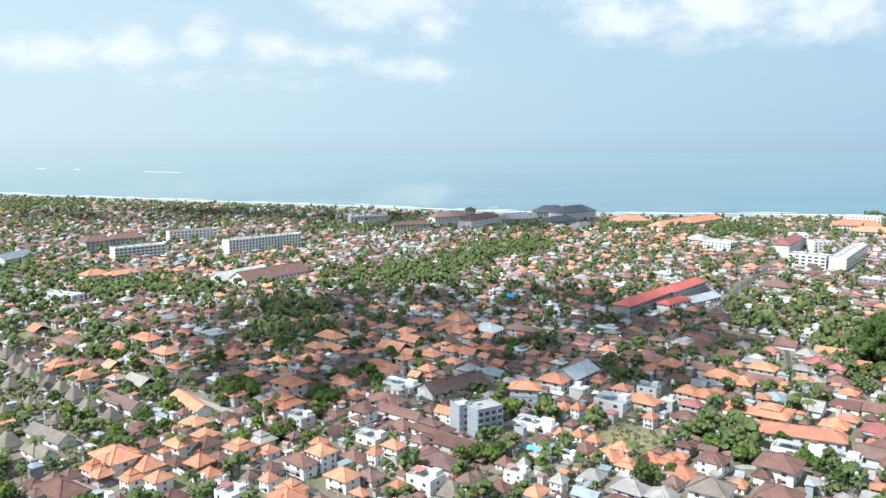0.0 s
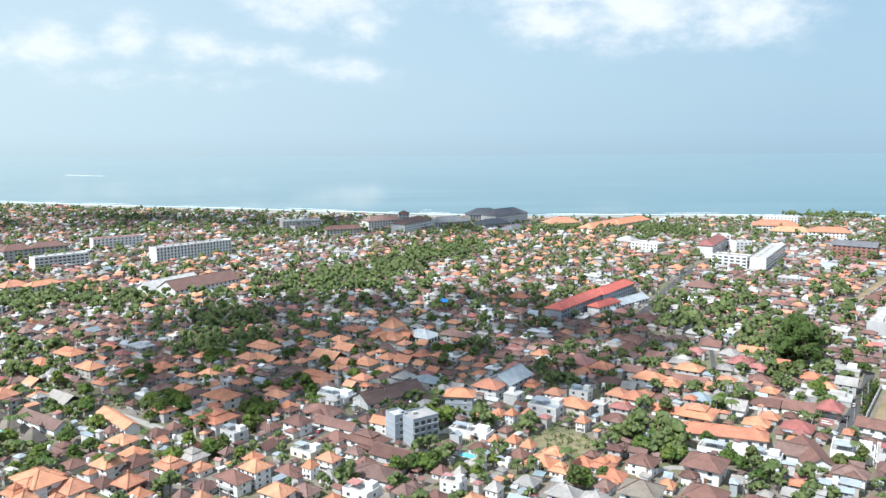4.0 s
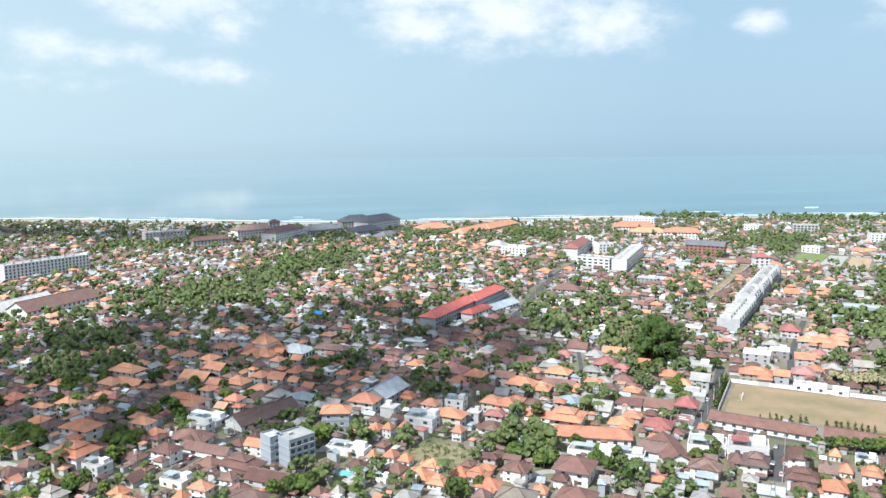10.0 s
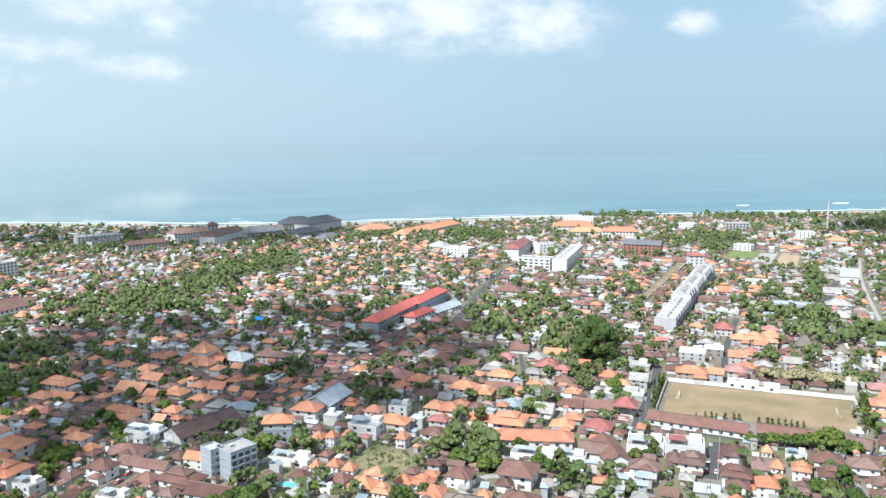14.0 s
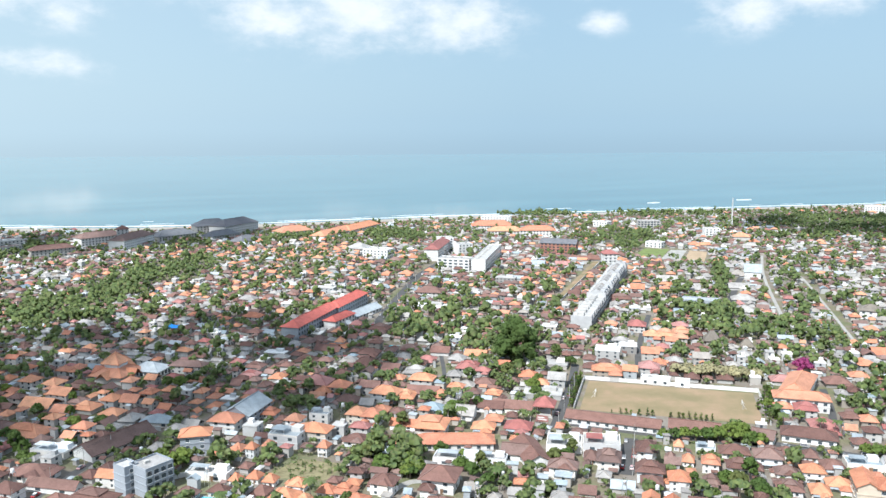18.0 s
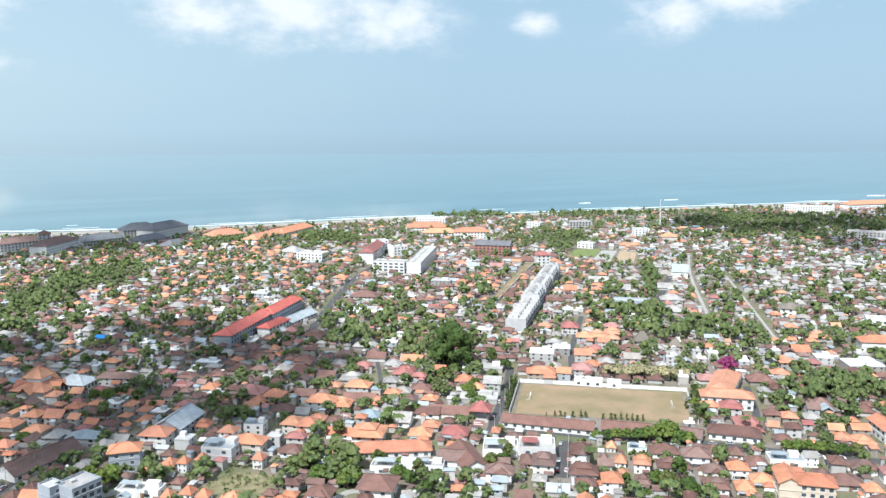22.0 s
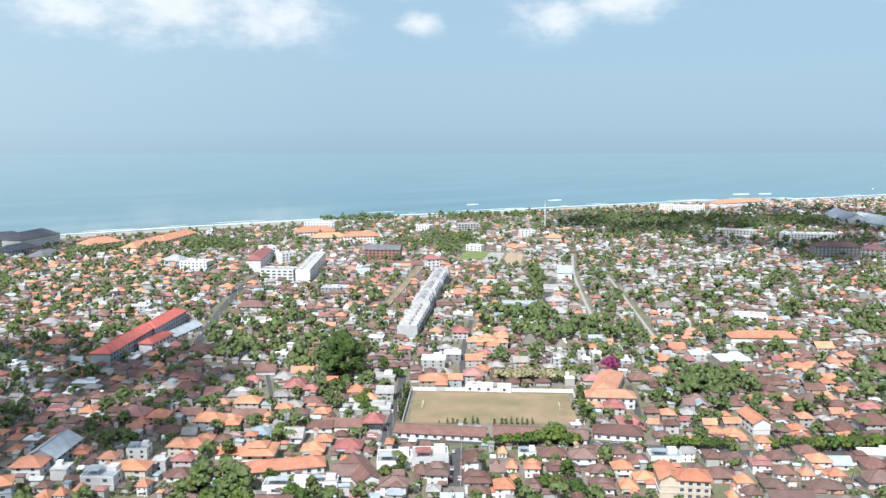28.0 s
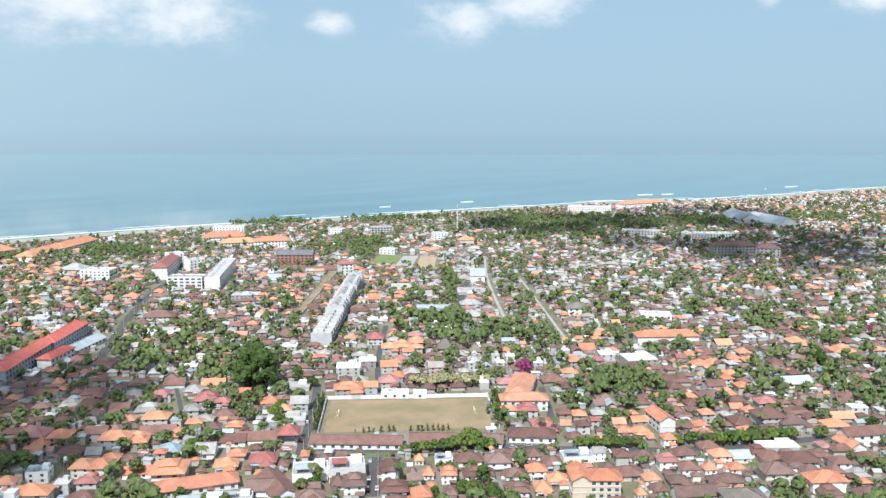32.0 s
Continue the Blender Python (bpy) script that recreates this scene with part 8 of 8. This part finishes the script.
# scrub on the vacant lot
for _ in range(46):
    a, b = rng.random(), rng.random()
    p = Vector((60, 327)).lerp(Vector((80, 338)), a).lerp(Vector((84, 311)).lerp(Vector((98, 324)), a), b)
    q = rng.uniform(0.5, 1.3) * (1.3 if b > 0.75 or b < 0.2 else 0.8)
    HEDGE.cards((p.x, p.y, 0.6 * q), (1.3 * q, 1.3 * q, 0.7 * q), 14, 0.42, NRG)

counts = {"near": 0, "trees": 0}
for iu in range(-280, 386):
    for iv in range(-94, 376):
        u, v = iu * 8.6, iv * 7.9
        x, y = u * CN - v * SN, u * SN + v * CN
        dist, azim = math.hypot(x, y), math.degrees(math.atan2(x, y))
        if not (245 < dist < 2500 and -36 < azim < 80) or shore_y(x) - y < 72 or not -1350 < x < 2700:
            continue
        x, y = x + rng.uniform(-1.8, 1.8), y + rng.uniform(-1.8, 1.8)
        gr = green(x, y)
        if rng.random() < gr:
            if dist > 750 and rng.random() < 0.32:
                continue
            for _ in range(2 if dist < 500 else 1):
                a, b = x + rng.uniform(-6, 6), y + rng.uniform(-6, 6)
                if not free(a, b, 3, 3, 0, 0):
                    continue
                s = rng.uniform(0.75, 1.45)
                if dist < 480 and counts["trees"] < 215:
                    tree(rng.choices(["broad", "tall", "open", "palm", "bush"], [6, 2, 3, 0.6, 2])[0], a, b, s * 0.85)
                    counts["trees"] += 1
                else:
                    far_tree(a, b, s * (1.45 if gr > 0.7 and dist < 700 else 1.15 if dist < 520 else 1.4 if shore_y(x) - y > 220 else 1.1))
            continue
        key = roof_key(x, y)
        w, d = rng.uniform(5.6, 9.8), rng.uniform(5.0, 7.8)
        rot = GRID + rng.choice((0, 0, 90)) + rng.uniform(-3, 3)
        for shrink in (1.0, 0.86, 0.72, 0.55):
            if free(x, y, w * shrink, d * shrink, rot, 0.1):
                break
        else:
            if dist < 700 and free(x, y, 1.5, 1.5, 0, 0.2) and rng.random() < 0.7:
                if dist < 420 and counts["trees"] < 215:
                    tree(rng.choice(("bush", "broad", "broad", "open")), x, y, rng.uniform(0.5, 0.9))
                    counts["trees"] += 1
                else:
                    far_tree(x, y, rng.uniform(0.5, 0.9))
            continue
        w, d = w * shrink, d * shrink
        two = rng.random() < (0.42 if key in ("or", "wh") else 0.16)
        if dist < 330 and counts["near"] < 60:
            kind = "flat2" if key == "wh" and two else "flat1" if key == "wh" else "gable" if key == "mt" or (w > 1.5 * d and not two) else "hip2" if two else "hip1"
            if key in ("or", "br") and min(w, d) < 5.2:
                kind = "pav"
            house(kind, key, x, y, w, d, rot)
            counts["near"] += 1
        else:
            far_house(key, x, y, w, d, rot, 2 if two else 1)
        # planting in the yard
        if rng.random() < (0.7 if dist < 450 else 0.4):
            a, b = x + rng.choice((-1, 1)) * (w / 2 + 1.5), y + rng.choice((-1, 1)) * (d / 2 + 1.2)
            if free(a, b, 0.8, 0.8, 0, 0):
                if dist < 380 and counts["trees"] < 215:
                    tree(rng.choice(("bush", "bush", "open", "broad", "broad")), a, b, rng.uniform(0.55, 1.0))
                    counts["trees"] += 1
                else:
                    far_tree(a, b, rng.uniform(0.5, 1.05))

# sheds, porches, shop fronts and lean-tos squeezed between the houses
def outbuilding(x, y):
    w, d = rng.uniform(2.6, 6.5), rng.uniform(2.4, 4.8)
    rot = GRID + rng.choice((0, 90)) + rng.uniform(-8, 8)
    for k in (1.0, 0.7, 0.5):
        if free(x, y, w * k, d * k, rot, 0.1):
            w, d = w * k, d * k
            break
    else:
        return
    key = rng.choices(("br", "or", "gr", "mt", "wh", "rd"), (0.4, 0.14, 0.14, 0.16, 0.1, 0.06))[0]
    h = rng.uniform(2.2, 3.1) * (1.7 if rng.random() < 0.15 else 1)
    g, r = Form(), Form()
    g.box(-w / 2, -d / 2, 0, w / 2, d / 2, h, 0)
    q = rng.random()
    if q < 0.45:
        r.hip(w + 1, d + 1, h, (min(w, d) / 2 + 0.5) * 0.6, 0.12)
    elif q < 0.75:
        r.gable(w + 0.7, d + 0.9, h - 0.25, (d / 2 + 0.45) * 0.55, 0.12)
    else:
        t = rng.uniform(0.2, 0.9)
        a, b = w / 2 + 0.4, d / 2 + 0.4
        r.add([(-a, -b, h), (a, -b, h), (a, b, h + t), (-a, b, h + t), (-a, -b, h + 0.1), (a, -b, h + 0.1), (a, b, h + t + 0.1), (-a, b, h + t + 0.1)], [(3, 2, 1, 0), (4, 5, 6, 7), (0, 1, 5, 4), (1, 2, 6, 5), (2, 3, 7, 6), (3, 0, 4, 7)])
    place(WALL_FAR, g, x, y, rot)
    place(ROOFS_FAR[key], r, x, y, rot)
    mark(x, y, w, d, rot, 0.0)


for _ in range(20000):
    a, r = radians(rng.uniform(-34, 78)), rng.uniform(250, 800)
    outbuilding(r * math.sin(a), r * math.cos(a))

# water tanks on steel stands, in the yards
def water_tank(x, y, h, mat, words):
    top = tagged(new("water_tank"), words + " water tank on a steel stand in a yard", "water tank", "water tanks of the town")
    f = Form()
    f.tube([(0, 0, h, 0.72), (0, 0, h + 0.1, 0.8), (0, 0, h + 1.5, 0.8), (0, 0, h + 1.75, 0.45), (0, 0, h + 1.85, 0.2)], 12)
    part("tank", f, [mat], top, smooth=True)
    f = Form()
    f.box(-0.85, -0.85, h - 0.12, 0.85, 0.85, h)
    part("platform", f, [M_STEEL], top)
    for a in (-0.75, 0.75):
        for b in (-0.75, 0.75):
            f = Form()
            f.bar((a * 1.2, b * 1.2, 0), (a, b, h - 0.1), 0.07)
            part("leg", f, [M_STEEL], top)
    top.matrix_basis = pose(x, y, 0, 0, 0, GRID)
    mark(x, y, 1.8, 1.8, GRID, 0.0)


tanks = 0
while tanks < 30:
    a, r = radians(rng.uniform(-33, 76)), rng.uniform(252, 430)
    x, y = r * math.sin(a), r * math.cos(a)
    if free(x, y, 2.0, 2.0, GRID, 0.1):
        water_tank(x, y, rng.uniform(4.5, 7.5), *rng.choice(((M_WHITE, "white plastic"), (M_STEEL, "stainless steel"))))
        tanks += 1

# yard walls
YARD = Form()
for _ in range(1500):
    a, r = radians(rng.uniform(-34, 78)), rng.uniform(250, 560)
    x, y, rot, ln = r * math.sin(a), r * math.cos(a), GRID + rng.choice((0, 90)), rng.uniform(5, 16)
    if free(x, y, ln, 0.5, rot, 0):
        g = Form()
        g.box(-ln / 2, -0.12, 0, ln / 2, 0.12, rng.uniform(1.6, 2.3))
        g.box(-ln / 2, -0.2, 2.0, ln / 2, 0.2, 2.12)
        place(YARD, g, x, y, rot)
tagged(new("yard_walls", YARD.mesh("yard_walls", [M_WALL_HAZED])), "low plastered walls round the yards", "walls", kind="stuff")

# small trees wherever a yard leaves room
for _ in range(3000):
    a, r = radians(rng.uniform(-34, 78)), rng.uniform(250, 900)
    x, y = r * math.sin(a), r * math.cos(a)
    if free(x, y, 1.6, 1.6, 0, 0):
        s = rng.uniform(0.5, 1.15)
        if rng.random() < 0.05 and r < 520:
            far_palm(x, y, rng.uniform(0.7, 1.1))
        else:
            far_tree(x, y, s)

# low hedges and shrubs in the gaps between walls
for _ in range(11000):
    a, r = radians(rng.uniform(-34, 78)), rng.uniform(245, 640)
    x, y = r * math.sin(a), r * math.cos(a)
    if free(x, y, 1.2, 1.2, 0, 0):
        q = rng.uniform(0.6, 1.5)
        HEDGE.cards((x, y, 0.7 * q), (1.3 * q, 1.3 * q, 0.8 * q), 11, 0.5, NRG)

tagged(new("far_house_walls", WALL_FAR.mesh("far_house_walls", [M_WALL_HAZED, M_DARK])), "plastered walls of the many houses farther off", "houses", kind="stuff")
for k, f in ROOFS_FAR.items():
    if f.v:
        tagged(new("far_house_roofs", f.mesh("far_house_roofs", [ROOF_FAR[k]])), ROOF_WORDS[k] + " roofs of the many houses farther off", "roofs", kind="stuff")
tagged(new("far_woods", CROWN_FAR.leaf_mesh("far_woods", M_LEAF_HAZED)), "green crowns of the many trees farther off", "trees", kind="stuff")
tagged(new("far_palms", PALM_FAR.mesh("far_palms", [M_PALM])), "fronds of the many palms in the yards", "palms", kind="stuff")
tagged(new("far_trunks", TRUNK_FAR.mesh("far_trunks", [M_BARK])), "trunks of the many trees farther off", "trunks", kind="stuff")
tagged(new("shrubbery", HEDGE.leaf_mesh("shrubbery", M_LEAF_HAZED)), "green shrubs and hedges in the yards", "shrubs", kind="stuff")


# ---- cumulus over the town, behind the eye: their shade lies on the roofs ----
def cloud(x, y, z, rx, ry, n, seed):
    r = np.random.default_rng(seed)
    f = Form()
    for _ in range(n):
        a, q = r.random() * 2 * math.pi, math.sqrt(r.random()) ** 0.8
        s = 16 + 26 * r.random() * (1.25 - q)
        cx, cy, cz = rx * q * math.cos(a), ry * q * math.sin(a), 40 * r.random() * (1.2 - q)
        rings = [(cx, cy, cz - s * 0.45, s * 0.5), (cx, cy, cz - s * 0.25, s * 0.9), (cx, cy, cz + s * 0.1, s), (cx, cy, cz + s * 0.55, s * 0.75), (cx, cy, cz + s * 0.8, s * 0.3)]
        f.tube(rings, 9)
    ob = new("cloud", f.mesh("cloud", [M_CLOUD], True))
    ob.matrix_basis = pose(x, y, z)
    tagged(ob, "white fair-weather cumulus cloud drifting over the town", "cloud", kind="backdrop")


M_CLOUD = surface("cloud_white", [(0.85, 0.85, 0.86)], rough=1.0, grain=0.05, stain=0.05, stain_size=40, bump=0.0)


def thin(m, share):
    """Mist that lets part of the light straight through."""
    tr = m.node_tree
    p, out = tr.nodes["Principled BSDF"], tr.nodes["Material Output"]
    t, mix = tr.nodes.new("ShaderNodeBsdfTransparent"), tr.nodes.new("ShaderNodeMixShader")
    mix.inputs[0].default_value = share
    tr.links.new(p.outputs[0], mix.inputs[1]), tr.links.new(t.outputs[0], mix.inputs[2])
    tr.links.new(mix.outputs[0], out.inputs[0])


thin(M_CLOUD, 0.52)


def shade_from(x, y, rx, ry, n, seed, z=1700.0):
    """A cloud whose shade falls on the place (x, y)."""
    k = z / math.tan(radians(SUN_EL))
    cloud(x + k * math.sin(radians(SUN_AZ)), y + k * math.cos(radians(SUN_AZ)), z, rx, ry, n, seed)


shade_from(12, 500, 182, 150, 86, 1)
shade_from(-430, 1265, 270, 110, 60, 2)
shade_from(10, 1165, 230, 105, 56, 4)
shade_from(1040, 830, 160, 150, 56, 3)
shade_from(1110, 560, 215, 175, 80, 5)
shade_from(1180, 380, 190, 100, 54, 6)
shade_from(1020, 440, 140, 120, 54, 7)
shade_from(1360, 740, 170, 130, 54, 8)
